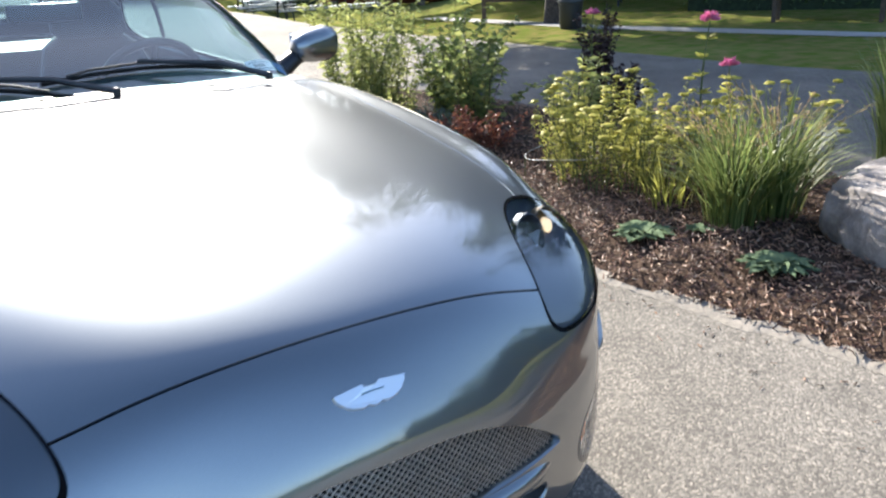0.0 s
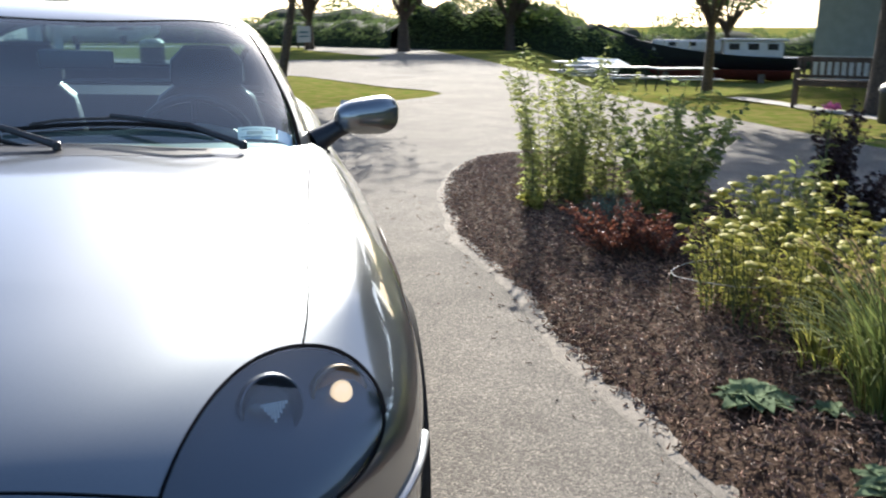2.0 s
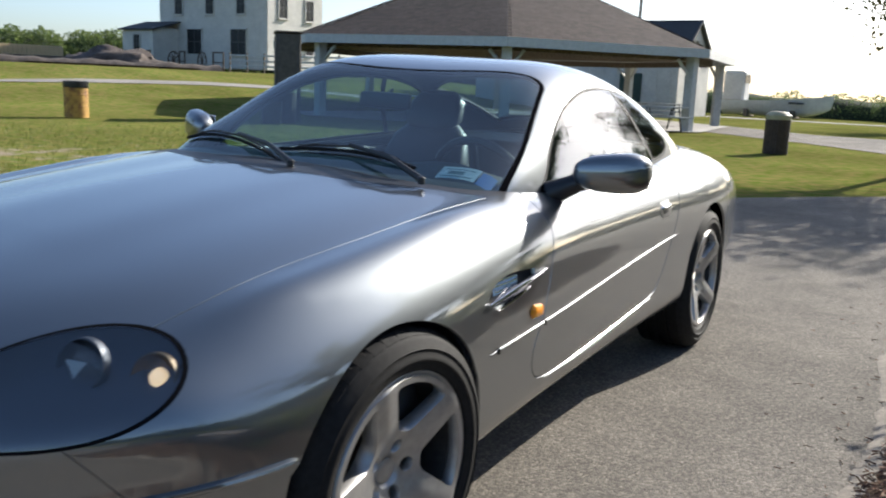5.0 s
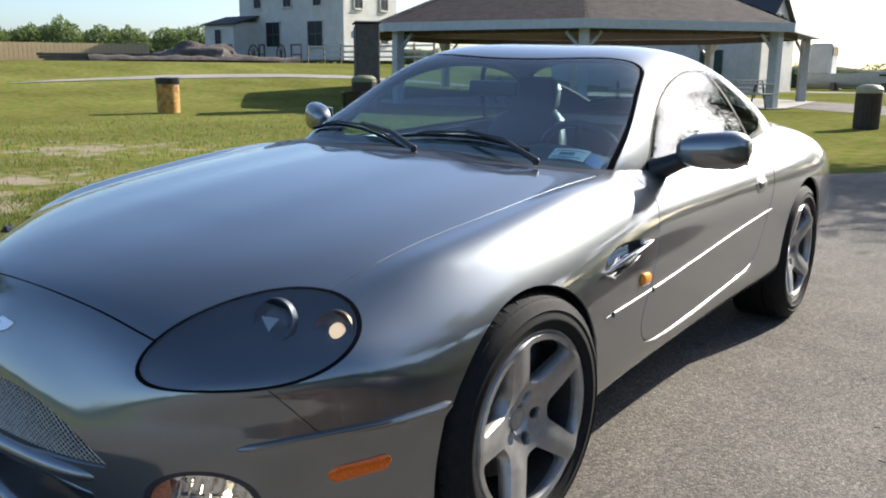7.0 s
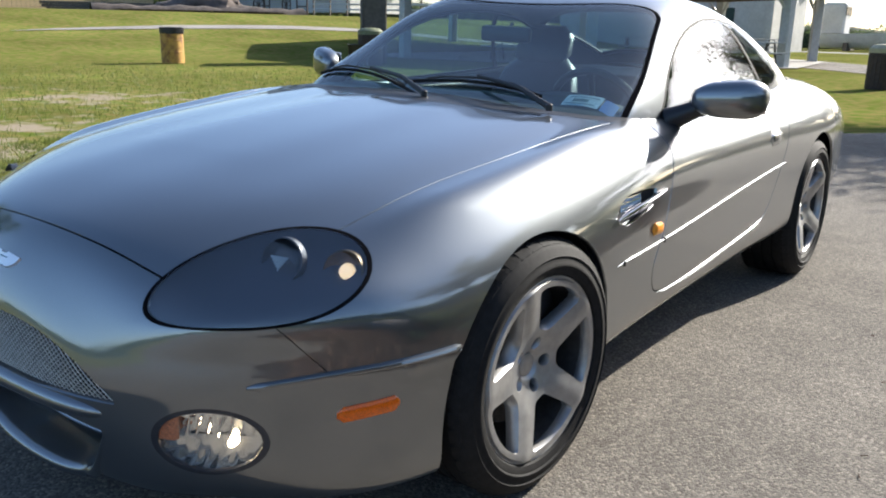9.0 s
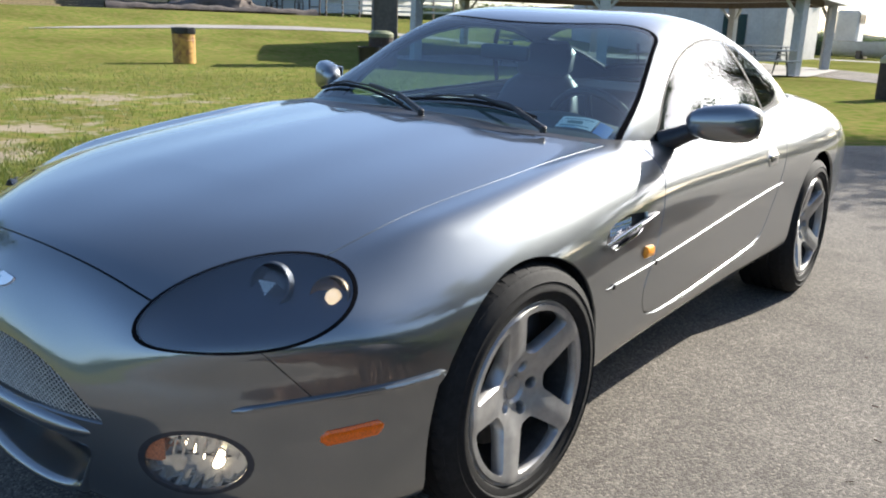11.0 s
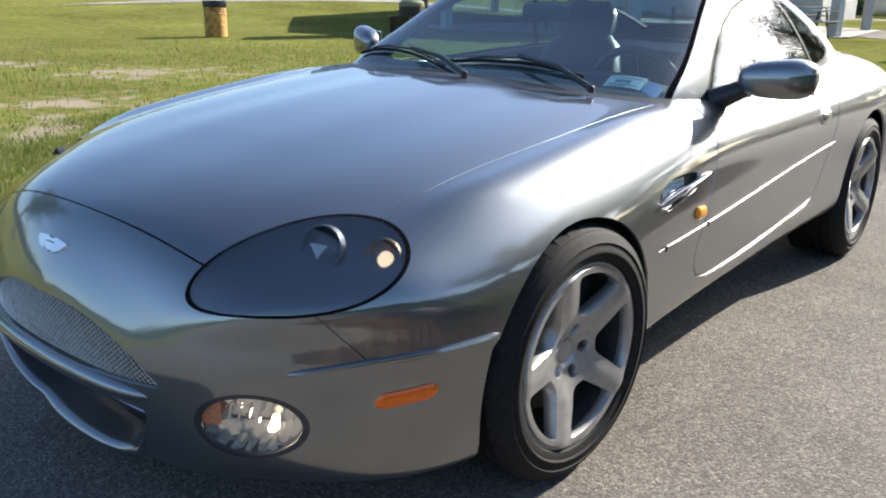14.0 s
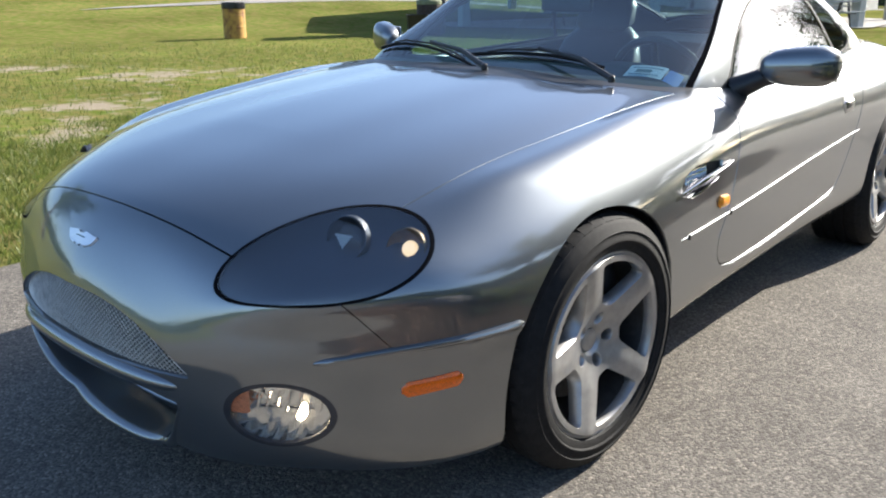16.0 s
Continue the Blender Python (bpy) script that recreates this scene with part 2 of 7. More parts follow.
class Skin:
    """A smooth sheet: points, normals and faces, that can be split along the zero line of a function of place."""
    def __init__(self, V, N, F):
        self.V, self.N, self.F = V, N, F

    def split(self, fn):
        V, N = self.V, self.N
        g = np.asarray(fn(V), float)
        g = np.where(np.abs(g) < 1e-9, 1e-9, g)
        newV, newN, cutmap = [], [], {}
        base = len(V)
        pos = g > 0
        inside, outside = [], []
        for f in self.F:
            s = [pos[i] for i in f]
            if all(s):
                inside.append(f)
                continue
            if not any(s):
                outside.append(f)
                continue
            a, b = [], []
            for k, i in enumerate(f):
                j = f[(k + 1) % len(f)]
                (a if pos[i] else b).append(i)
                if pos[i] != pos[j]:
                    key = (i, j) if i < j else (j, i)
                    c = cutmap.get(key)
                    if c is None:
                        t = g[key[0]] / (g[key[0]] - g[key[1]])
                        newV.append(V[key[0]] * (1 - t) + V[key[1]] * t)
                        q = N[key[0]] * (1 - t) + N[key[1]] * t
                        newN.append(q / np.linalg.norm(q))
                        c = cutmap[key] = base + len(newV) - 1
                    a.append(c)
                    b.append(c)
            if len(a) > 2:
                inside.append(tuple(a))
            if len(b) > 2:
                outside.append(tuple(b))
        if newV:
            V, N = np.vstack([V, newV]), np.vstack([N, newN])
        return Skin(V, N, inside), Skin(V, N, outside)

    def seam(self, fn, half=0.002):
        """Split with a narrow gap along the line; gives inside and outside."""
        a, rest = self.split(lambda P: fn(P) - half)
        _, b = rest.split(lambda P: fn(P) + half)
        return a, b

    def compact(self):
        used = sorted({i for f in self.F for i in f})
        m = {o: k for k, o in enumerate(used)}
        return Skin(self.V[used], self.N[used], [tuple(m[i] for i in f) for f in self.F])

    def lip(self, depth=0.012):
        """Adds a rim, turned inwards, along every free edge."""
        s = self.compact()
        edges = {}
        for f in s.F:
            for k, i in enumerate(f):
                j = f[(k + 1) % len(f)]
                key = (min(i, j), max(i, j))
                edges[key] = None if key in edges else (i, j)
        V, N, F = [s.V], [s.N], list(s.F)
        n = len(s.V)
        exV, exN = [], []
        for e in edges.values():
            if e is None:
                continue
            i, j = e
            d = s.V[j] - s.V[i]
            out = np.cross(d, s.N[i])
            ln = np.linalg.norm(out)
            if ln < 1e-12:
                continue
            out /= ln
            k = n + len(exV)
            exV += [s.V[i], s.V[j], s.V[j] - s.N[j] * depth, s.V[i] - s.N[i] * depth]
            exN += [out * 0.8 + s.N[i] * 0.6, out * 0.8 + s.N[j] * 0.6, out, out]
            F.append((k + 1, k, k + 3, k + 2))
        if exV:
            return Skin(np.vstack([s.V, exV]), np.vstack([s.N, exN]), F)
        return s

    def put(self, name, mat, parent, label="", lip=0.012):
        s = self.lip(lip) if lip else self.compact()
        return obj(name, s.V, s.F, mat, parent, label, True, s.N)

    def half(self, side):
        return self.split(lambda P: P[:, 0] * side)[0]


def grid_skin(P):
    """A skin from an array of points (rows, columns, 3)."""
    du = np.gradient(P, axis=0)
    dv = np.gradient(P, axis=1)
    N = np.cross(dv, du)
    N /= np.linalg.norm(N, axis=2, keepdims=True) + 1e-12
    r, c = P.shape[:2]
    F = [(i * c + j, i * c + j + 1, (i + 1) * c + j + 1, (i + 1) * c + j) for i in range(r - 1) for j in range(c - 1)]
    return Skin(P.reshape(-1, 3), N.reshape(-1, 3), F)


# ---- the car's skins ----
NOSE, TAIL = -0.985, 3.70
Y_MID, Y_HALF = (NOSE + TAIL) / 2, (TAIL - NOSE) / 2


def theta(y):
    return np.arccos(np.clip((Y_MID - np.asarray(y, float)) / Y_HALF, -1, 1))


# along: top on the centre line, half width, height of the widest line, underside, upper and lower fullness
BODY = [
    (-0.985, 0.480, 0.000, 0.440, 0.420, 1.6, 2.1),
    (-0.975, 0.550, 0.195, 0.432, 0.330, 1.6, 2.4),
    (-0.955, 0.600, 0.305, 0.428, 0.250, 1.62, 2.8),
    (-0.925, 0.652, 0.398, 0.425, 0.195, 1.72, 3.2),
    (-0.880, 0.703, 0.502, 0.425, 0.162, 2.02, 4.0),
    (-0.800, 0.741, 0.612, 0.428, 0.155, 2.45, 5.0),
    (-0.650, 0.777, 0.742, 0.44, 0.150, 2.8, 8.0),
    (-0.500, 0.800, 0.818, 0.45, 0.148, 3.2, 10.0),
    (-0.300, 0.828, 0.865, 0.46, 0.150, 3.5, 10.0),
    (0.000, 0.862, 0.890, 0.48, 0.170, 3.8, 7.0),
    (0.350, 0.893, 0.885, 0.50, 0.195, 4.3, 6.0),
    (0.600, 0.910, 0.878, 0.50, 0.205, 4.8, 6.0),
    (1.200, 0.915, 0.868, 0.50, 0.210, 5.0, 6.0),
    (1.800, 0.925, 0.872, 0.50, 0.215, 5.0, 6.0),
    (2.200, 0.940, 0.885, 0.52, 0.215, 4.5, 6.0),
    (2.600, 0.948, 0.890, 0.54, 0.215, 4.0, 5.0),
    (3.000, 0.940, 0.865, 0.56, 0.215, 3.5, 4.0),
    (3.300, 0.922, 0.815, 0.56, 0.230, 3.2, 3.5),
    (3.500, 0.890, 0.740, 0.57, 0.270, 3.0, 3.0),
    (3.620, 0.820, 0.590, 0.58, 0.360, 2.6, 2.5),
    (3.700, 0.600, 0.000, 0.58, 0.560, 2.2, 2.2),
]
_bt = theta([r[0] for r in BODY])
b_top, b_wide, b_mid, b_low, b_n, b_m = [spline(_bt, [r[k] for r in BODY]) for k in range(1, 7)]


def body_section(y, count):
    """Half a section of the lower body, from the top middle to the bottom middle, at even steps along it."""
    t = theta(y)
    T, W, Z, B, n, m = [float(s(t)) for s in (b_top, b_wide, b_mid, b_low, b_n, b_m)]
    W = max(W, 1e-4)
    a = np.linspace(0, math.pi / 2, 500)
    c, s = np.cos(a), np.sin(a)
    xu, zu = W * s ** (2 / n), Z + (T - Z) * c ** (2 / n)
    xl, zl = W * s[::-1] ** (2 / m), Z - (Z - B) * c[::-1] ** (2 / m)
    x, z = np.concatenate([xu, xl[1:]]), np.concatenate([zu, zl[1:]])
    d = np.concatenate([[0], np.cumsum(np.hypot(np.diff(x), np.diff(z)))])
    q = np.linspace(0, d[-1], count)
    return np.interp(q, d, x), np.interp(q, d, z)


CROWN, HOLLOW = 0.022, 0.006


def body_grid(rows, cols, inset=0.0):
    out = []
    for t in np.linspace(0.012, math.pi - 0.012, rows):
        y = Y_MID - Y_HALF * math.cos(t)
        x, z = body_section(y, cols)
        # low swelling along the middle of the bonnet
        bulge = 0.010 * np.exp(-(x / 0.27) ** 4) * max(0.0, min(1.0, (y + 0.9) / 0.5)) * max(0.0, min(1.0, (0.9 - y) / 0.4))
        # raised crest along each front wing
        step = lambda lo, hi: (lambda k: k * k * (3 - 2 * k))(min(1.0, max(0.0, (y - lo) / (hi - lo))))
        crest = 0.030 * np.exp(-((x / max(x.max(), 1e-6) - 0.845) / 0.075) ** 2) * step(-0.62, -0.25) * (1 - step(0.25, 0.85))
        z = z + (bulge + crest * np.clip((z - 0.62) / 0.12, 0, 1)) * (z > 0.55)
        out.append(np.concatenate([np.stack([-x[:0:-1], np.full(cols - 1, y), z[:0:-1]], 1), np.stack([x, np.full(cols, y), z], 1)]))
    G = np.array(out)
    # wing crown: proud below and outside the headlight, a hollow between it and the bonnet
    C, U, V, N = [np.array(q) for q in ((0.584, -0.680, 0.6555), (0.613, 0.767, 0.1865), (-0.644, 0.350, 0.680), (0.456, -0.537, 0.708))]
    s = np.where(G[..., :1] < 0, -1.0, 1.0)
    Q = np.concatenate([np.abs(G[..., :1]), G[..., 1:]], 2) - C
    a, b, c = Q @ U, Q @ V, Q @ N
    fall = np.exp(-(a / 0.26) ** 4) * np.exp(-(c / 0.20) ** 4) * np.clip((G[..., 2] - 0.512) / 0.06, 0, 1)
    d = fall * (CROWN * np.exp(-((b + 0.105) / 0.085) ** 2) - HOLLOW * np.exp(-((b - 0.105) / 0.085) ** 2))
    return G + d[..., None] * np.concatenate([N[0] * s, np.full_like(s, N[1]), np.full_like(s, N[2])], 2)


# greenhouse: top on the centre line, half width at the base, fullness
CABIN = [
    (0.33, 0.800, 0.440, 4.0),
    (0.50, 0.885, 0.600, 4.4),
    (0.676, 0.975, 0.710, 5.0),
    (0.90, 1.085, 0.765, 5.5),
    (1.10, 1.196, 0.775, 6.0),
    (1.22, 1.246, 0.777, 6.0),
    (1.40, 1.284, 0.777, 6.0),
    (1.60, 1.297, 0.776, 5.6),
    (1.85, 1.290, 0.770, 5.2),
    (2.10, 1.258, 0.755, 4.8),
    (2.40, 1.185, 0.725, 4.4),
    (2.70, 1.080, 0.680, 4.0),
    (3.00, 0.965, 0.600, 3.4),
    (3.20, 0.890, 0.520, 3.0),
]
_cy = [r[0] for r in CABIN]
c_top, c_wide, c_n = [spline(_cy, [r[k] for r in CABIN]) for k in range(1, 4)]
Z0 = 0.78


def cabin_grid(rows, cols):
    out = []
    for y in np.linspace(_cy[0], _cy[-1], rows):
        T, W, n = float(c_top(y)), float(c_wide(y)), float(c_n(y))
        a = np.linspace(0, math.pi / 2, 500)
        z = Z0 + (T - Z0) * np.cos(a) ** (2 / n)
        x = W * (1 - 0.5 * (z - Z0)) * np.sin(a) ** (2 / n)
        d = np.concatenate([[0], np.cumsum(np.hypot(np.diff(x), np.diff(z)))])
        q = np.linspace(0, d[-1], cols)
        x, z = np.interp(q, d, x), np.interp(q, d, z)
        out.append(np.concatenate([np.stack([-x[:0:-1], np.full(cols - 1, y), z[:0:-1]], 1), np.stack([x, np.full(cols, y), z], 1)]))
    return np.array(out)


def body_x(y, z):
    """Half width of the lower body at a place along it and a height."""
    t = theta(y)
    T, W, Z, B, n, m = [float(q(t)) for q in (b_top, b_wide, b_mid, b_low, b_n, b_m)]
    if z > Z:
        return W * max(0.0, 1 - ((z - Z) / (T - Z)) ** n) ** (1 / n) if z < T else 0.0
    return W * max(0.0, 1 - ((Z - z) / (Z - B)) ** m) ** (1 / m) if z > B else 0.0


def body_z(x, y):
    t = theta(y)
    T, W, Z, B, n, m = [float(q(t)) for q in (b_top, b_wide, b_mid, b_low, b_n, b_m)]
    return Z + (T - Z) * max(0.0, 1 - (abs(x) / W) ** n) ** (1 / n)


def cabin_z(x, y):
    T, W, n = float(c_top(y)), float(c_wide(y)), float(c_n(y))
    lo, hi = Z0, T
    for _ in range(40):
        z = (lo + hi) / 2
        r = W * (1 - 0.5 * (z - Z0)) * max(0.0, 1 - ((z - Z0) / (T - Z0)) ** n) ** (1 / n)
        lo, hi = (z, hi) if r > abs(x) else (lo, z)
    return (lo + hi) / 2


def rounded(pts, per=8):
    """A closed smooth outline through a few corners."""
    P = np.array(pts, float)
    n, out = len(P), []
    for i in range(n):
        a, b, c, d = P[i - 1], P[i], P[(i + 1) % n], P[(i + 2) % n]
        for t in np.arange(per) / per:
            out.append(0.5 * (2 * b + (c - a) * t + (2 * a - 5 * b + 4 * c - d) * t * t + (3 * b - a - 3 * c + d) * t**3))
    return np.array(out)


def inside(outline):
    """Signed distance to a closed outline in a plane, positive within, for arrays of u and v."""
    A, B = outline, np.roll(outline, -1, 0)

    def fn(u, v):
        q = np.stack([u, v], 1)
        best, wind = np.full(len(q), 9.0), np.zeros(len(q), bool)
        for a, b in zip(A, B):
            d = b - a
            t = np.clip(((q - a) @ d) / (d @ d), 0, 1)
            best = np.minimum(best, np.linalg.norm(q - a - t[:, None] * d, axis=1))
            cross = ((a[1] > q[:, 1]) != (b[1] > q[:, 1])) & (q[:, 0] < (b[0] - a[0]) * (q[:, 1] - a[1]) / (b[1] - a[1] + 1e-12) + a[0])
            wind ^= cross
        return np.where(wind, best, -best)
    return fn


# outlines on the skin; ax is the distance from the middle plane
FRONT_AXLE, REAR_AXLE = -0.062, 2.500
HL_C, HL_U, HL_V = np.array((0.584, -0.680, 0.6555)), np.array((0.613, 0.767, 0.1865)), np.array((-0.644, 0.350, 0.680))


def g_headlight(P, grow=0.0):
    Q = np.stack([np.abs(P[:, 0]), P[:, 1], P[:, 2]], 1) - HL_C
    a, b = (Q @ HL_U + 0.029) / (0.233 + grow), Q @ HL_V / (0.117 + grow)
    b = b / np.clip(1 + 0.28 * a, 0.3, 2)
    near = np.linalg.norm(Q, axis=1) < 0.34
    return np.where(near, 0.117 * (1 - np.sqrt(a * a + b * b)), -1.0)


def g_fog(P, grow=0.0):
    ax = np.abs(P[:, 0])
    s = ((ax - 0.552) * 0.826 + (P[:, 1] + 0.823) * 0.563) / (0.121 + grow)
    h = (P[:, 2] - 0.343) / (0.075 + grow)
    return np.where((P[:, 1] < -0.6) & (ax > 0.3), 0.07 * (1 - np.sqrt(s * s + h * h)), -1.0)


def g_grille(P):
    ax = np.abs(P[:, 0])
    u = ax / 0.385
    top = 0.410 + 0.126 * np.clip(1 - u ** 2.6, -3, 1)
    low = 0.404 - 0.006 * np.cos(ax * 3)
    g = np.minimum(np.minimum(top - P[:, 2], P[:, 2] - low), 0.385 - ax)
    return np.where(P[:, 1] < -0.80, g, -1.0)


def lip_z(ax):
    """Height of the chin lip, curling up at its ends."""
    return 0.168 + 0.165 * np.minimum(np.abs(ax) / 0.347, 1.0) ** 4.5


def g_intake(P):
    ax = np.abs(P[:, 0])
    top, low = 0.354 - 0.012 * (ax / 0.34) ** 4, lip_z(ax) - 0.012
    g = np.minimum(np.minimum(top - P[:, 2], P[:, 2] - low), 0.345 - ax)
    return np.where(P[:, 1] < -0.80, g, -1.0)


def g_arch(P):
    ax = np.abs(P[:, 0])
    f = 0.340 - np.hypot(P[:, 1] + 0.066, P[:, 2] - 0.350)
    r = 0.362 - np.hypot(P[:, 1] - REAR_AXLE, P[:, 2] - 0.345)
    # the cut runs down to the sill
    ahead = 0.324 + 0.036 * np.sin(np.clip((0.50 - P[:, 2]) / 0.30, 0, 1) * math.pi * 0.70)
    f = np.where(P[:, 2] < 0.48, np.maximum(f, np.where(P[:, 1] < -0.066, ahead, 0.322) - np.abs(P[:, 1] + 0.066)), f)
    r = np.where(P[:, 2] < 0.345, np.maximum(r, 0.362 - np.abs(P[:, 1] - REAR_AXLE)), r)
    return np.minimum(np.maximum(f, r), ax - 0.55)


hood_edge = spline([-0.95, -0.80, -0.66, -0.53, -0.21, 0.0, 0.24, 0.5, 0.7], [0.44, 0.50, 0.575, 0.617, 0.645, 0.662, 0.677, 0.698, 0.70])


def g_hood(P):
    ax = np.abs(P[:, 0])
    front = P[:, 1] + 0.866 - 0.22 * ax**2
    back = 0.40 + 0.40 * ax**2 - P[:, 1]
    g = np.minimum(np.minimum(front, back), hood_edge(P[:, 1]) - ax)
    return np.where(P[:, 2] > 0.55, g, -1.0)


def g_cowl(P):
    ax = np.abs(P[:, 0])
    g = np.minimum(np.minimum(P[:, 1] - 0.40 - 0.40 * ax**2, 0.70 - ax), 0.9 - P[:, 1])
    return np.where(P[:, 2] > 0.8, g, -1.0)


def g_bumper(P):
    zs = 0.484 + 0.03 * (P[:, 1] + 0.38) + np.maximum(0, -0.66 - P[:, 1]) * 1.35
    return np.where(P[:, 1] < -0.2, zs - P[:, 2], -1.0)


DOOR = rounded([(0.83, 0.90), (0.735, 0.79), (0.682, 0.675), (0.648, 0.56), (0.592, 0.47), (0.60, 0.395), (0.68, 0.362), (0.90, 0.358), (1.28, 0.375),
                (1.66, 0.405), (1.78, 0.455), (1.90, 0.62), (1.98, 0.76), (2.03, 0.86), (2.04, 0.93), (1.5, 0.95)])
_door = inside(DOOR)


def g_door(P):
    return np.where(np.abs(P[:, 0]) > 0.6, _door(P[:, 1], P[:, 2]), -1.0)


def g_cabin_hole(P):
    w = c_wide(P[:, 1]) - 0.05
    g = np.minimum(np.minimum(w - np.abs(P[:, 0]), P[:, 1] - 0.56 - 0.35 * P[:, 0] ** 2), 2.95 - P[:, 1])
    return np.where(P[:, 2] > 0.7, g, -1.0)


VENT = rounded([(0.29, 0.658), (0.33, 0.70), (0.42, 0.718), (0.54, 0.712), (0.60, 0.700), (0.50, 0.672), (0.38, 0.648)])
_vent = inside(VENT)


def g_vent(P):
    return np.where(np.abs(P[:, 0]) > 0.6, _vent(P[:, 1], P[:, 2]), -1.0)


# ---- the car ----
car = empty("sports_car", "silver-grey metallic two-door sports coupe parked on the asphalt drive", "car")
skin = grid_skin(body_grid(400, 112))
_, skin = skin.split(g_arch)
_, skin = skin.split(g_cabin_hole)
# shell just under the panels, painted black as the shade of their gaps
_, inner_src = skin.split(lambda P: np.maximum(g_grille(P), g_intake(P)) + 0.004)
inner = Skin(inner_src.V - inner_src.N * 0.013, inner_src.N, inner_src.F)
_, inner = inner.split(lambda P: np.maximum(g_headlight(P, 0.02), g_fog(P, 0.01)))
inner.put("inner_shell", black_inner, car, "black sheet standing for the shade in the panel gaps", 0)

_, skin = skin.split(g_grille)
_, skin = skin.split(g_intake)
lens, skin = skin.split(lambda P: g_headlight(P, 0.0))
rim_band, lens = lens.split(lambda P: 0.0052 - g_headlight(P))
fog, skin = skin.split(g_fog)
fog_band, fog = fog.split(lambda P: 0.0085 - g_fog(P))
vent, skin = skin.split(g_vent)
hood, skin = skin.seam(g_hood, 0.0019)
cowl, skin = skin.split(g_cowl)
door, skin = skin.seam(g_door, 0.0028)
bumper, shell = skin.seam(g_bumper, 0.0016)

hood.put("bonnet", paint, car, "silver-grey metallic bonnet with sharp sun glare")
bumper.put("front_bumper", paint, car, lip=0.02)
shell.put("body_shell", paint, car)
cowl.put("windscreen_cowl", black_plastic, car, "black plastic cowl under the wipers")
for side in (1, -1):
    door_ob = door.half(side).put("door", paint, car)
    lamp = empty("headlight", "", "")
    lamp.parent = car
    lens.half(side).put("lens", lens_smoke, lamp, "clear headlight cover", 0.002)
    rim_band.half(side).put("seal", seal_black, lamp, "black rubber seal", 0.004)
    bowl = lens.half(side).compact()
    depth = np.clip(g_headlight(bowl.V) * 1.6, 0.002, 0.07)[:, None]
    Skin(bowl.V + np.array((-0.10 * side, 0.75, -0.30)) * depth, bowl.N, bowl.F).put("housing", material("lamp_housing", (0.080, 0.088, 0.105), rough=0.45, metal=0.3), lamp, "dark grey lamp housing", 0)
    for (lx, ly, lz), rad, tint in (((0.566, -0.648, 0.690), 0.046, (0.55, 0.60, 0.68)), ((0.674, -0.580, 0.672), 0.044, (0.75, 0.62, 0.46))):
        bm = bmesh.new()
        m = Matrix.Translation(((lx - 0.002) * side, ly + 0.015, lz - 0.010)) @ Vector((0.25 * side, -0.93, 0.28)).to_track_quat("X", "Z").to_matrix().to_4x4()
        lathe(bm, [(-0.02, 0.004), (-0.018, rad * 0.45), (-0.008, rad * 0.8), (0.004, rad * 0.97), (0.008, rad), (0.007, rad * 1.06), (-0.01, rad * 1.1)], steps=32, m=m)
        part("reflector", bm, material("lamp_bowl", tuple(c * 0.17 for c in tint), rough=0.48, metal=1.0, bump=0.4, bump_scale=60), lamp, "shiny lamp reflector")
        bm = bmesh.new()
        lathe(bm, [(0.004, 0.0005), (0.003, rad * 0.45), (-0.004, rad * 0.75), (-0.012, rad * 0.80)], steps=28, m=m)
        part("projector", bm, lens_clear, lamp, "round glass projector lens")
        if lx > 0.6:
            bm = bmesh.new()
            lathe(bm, [(0.010, 0.0005), (0.009, 0.010), (0.006, 0.0155), (-0.004, 0.019)], steps=24, m=m @ Matrix.Translation((0, 0.006 * side, 0.002)))
            part("lit_lens", bm, lamp_glow, lamp, "warm lit round lamp lens")
        if lx < 0.6:
            for k in range(-4, 5):
                bm = bmesh.new()
                h = 0.030 - 0.0062 * abs(k)
                box(bm, (0.003, 0.0026, max(h, 0.005)), m @ Matrix.Translation((0.018, k * 0.0046, 0.008 - h / 2)))
                part("flute", bm, flute_mat, lamp, smooth=False)
    fl = empty("fog_lamp", "", "")
    fl.parent = car
    fog.half(side).put("lens", lens_clear, fl, "clear fluted fog lamp lens", 0.002)
    fog_band.half(side).put("bezel", bezel_grey, fl, "dark grey bezel", 0.01)
    fs = fog.half(side).compact()
    fan = np.abs((np.arctan2(fs.V[:, 2] - 0.335, (np.abs(fs.V[:, 0]) - 0.56)) / math.tau * 16) % 1 - 0.5)
    dep = (np.clip(g_fog(fs.V) * 1.3, 0.004, 0.05) * (0.6 + 1.1 * fan))[:, None]
    Skin(fs.V + np.array((-0.35 * side, 0.9, 0)) * dep, fs.N, fs.F).put("reflector", reflector, fl, "bright faceted reflector", 0)
    bm = bmesh.new()
    lathe(bm, [(0.016, 0.0005), (0.013, 0.007), (0.004, 0.009), (-0.01, 0.008)], steps=14, m=Matrix.Translation((0.575 * side, -0.787, 0.328)) @ Vector((0.45 * side, -0.85, 0.15)).to_track_quat("X", "Z").to_matrix().to_4x4())
    part("bulb", bm, bulb_glow, fl, "small warm lit bulb")
    marker, _ = fs.split(lambda P: np.minimum(0.512 - np.abs(P[:, 0]), P[:, 2] - 0.340))
    Skin(marker.V - marker.N * 0.006, marker.N, marker.F).put("marker_lens", marker_mat, fl, "small pale orange marker lens", 0)
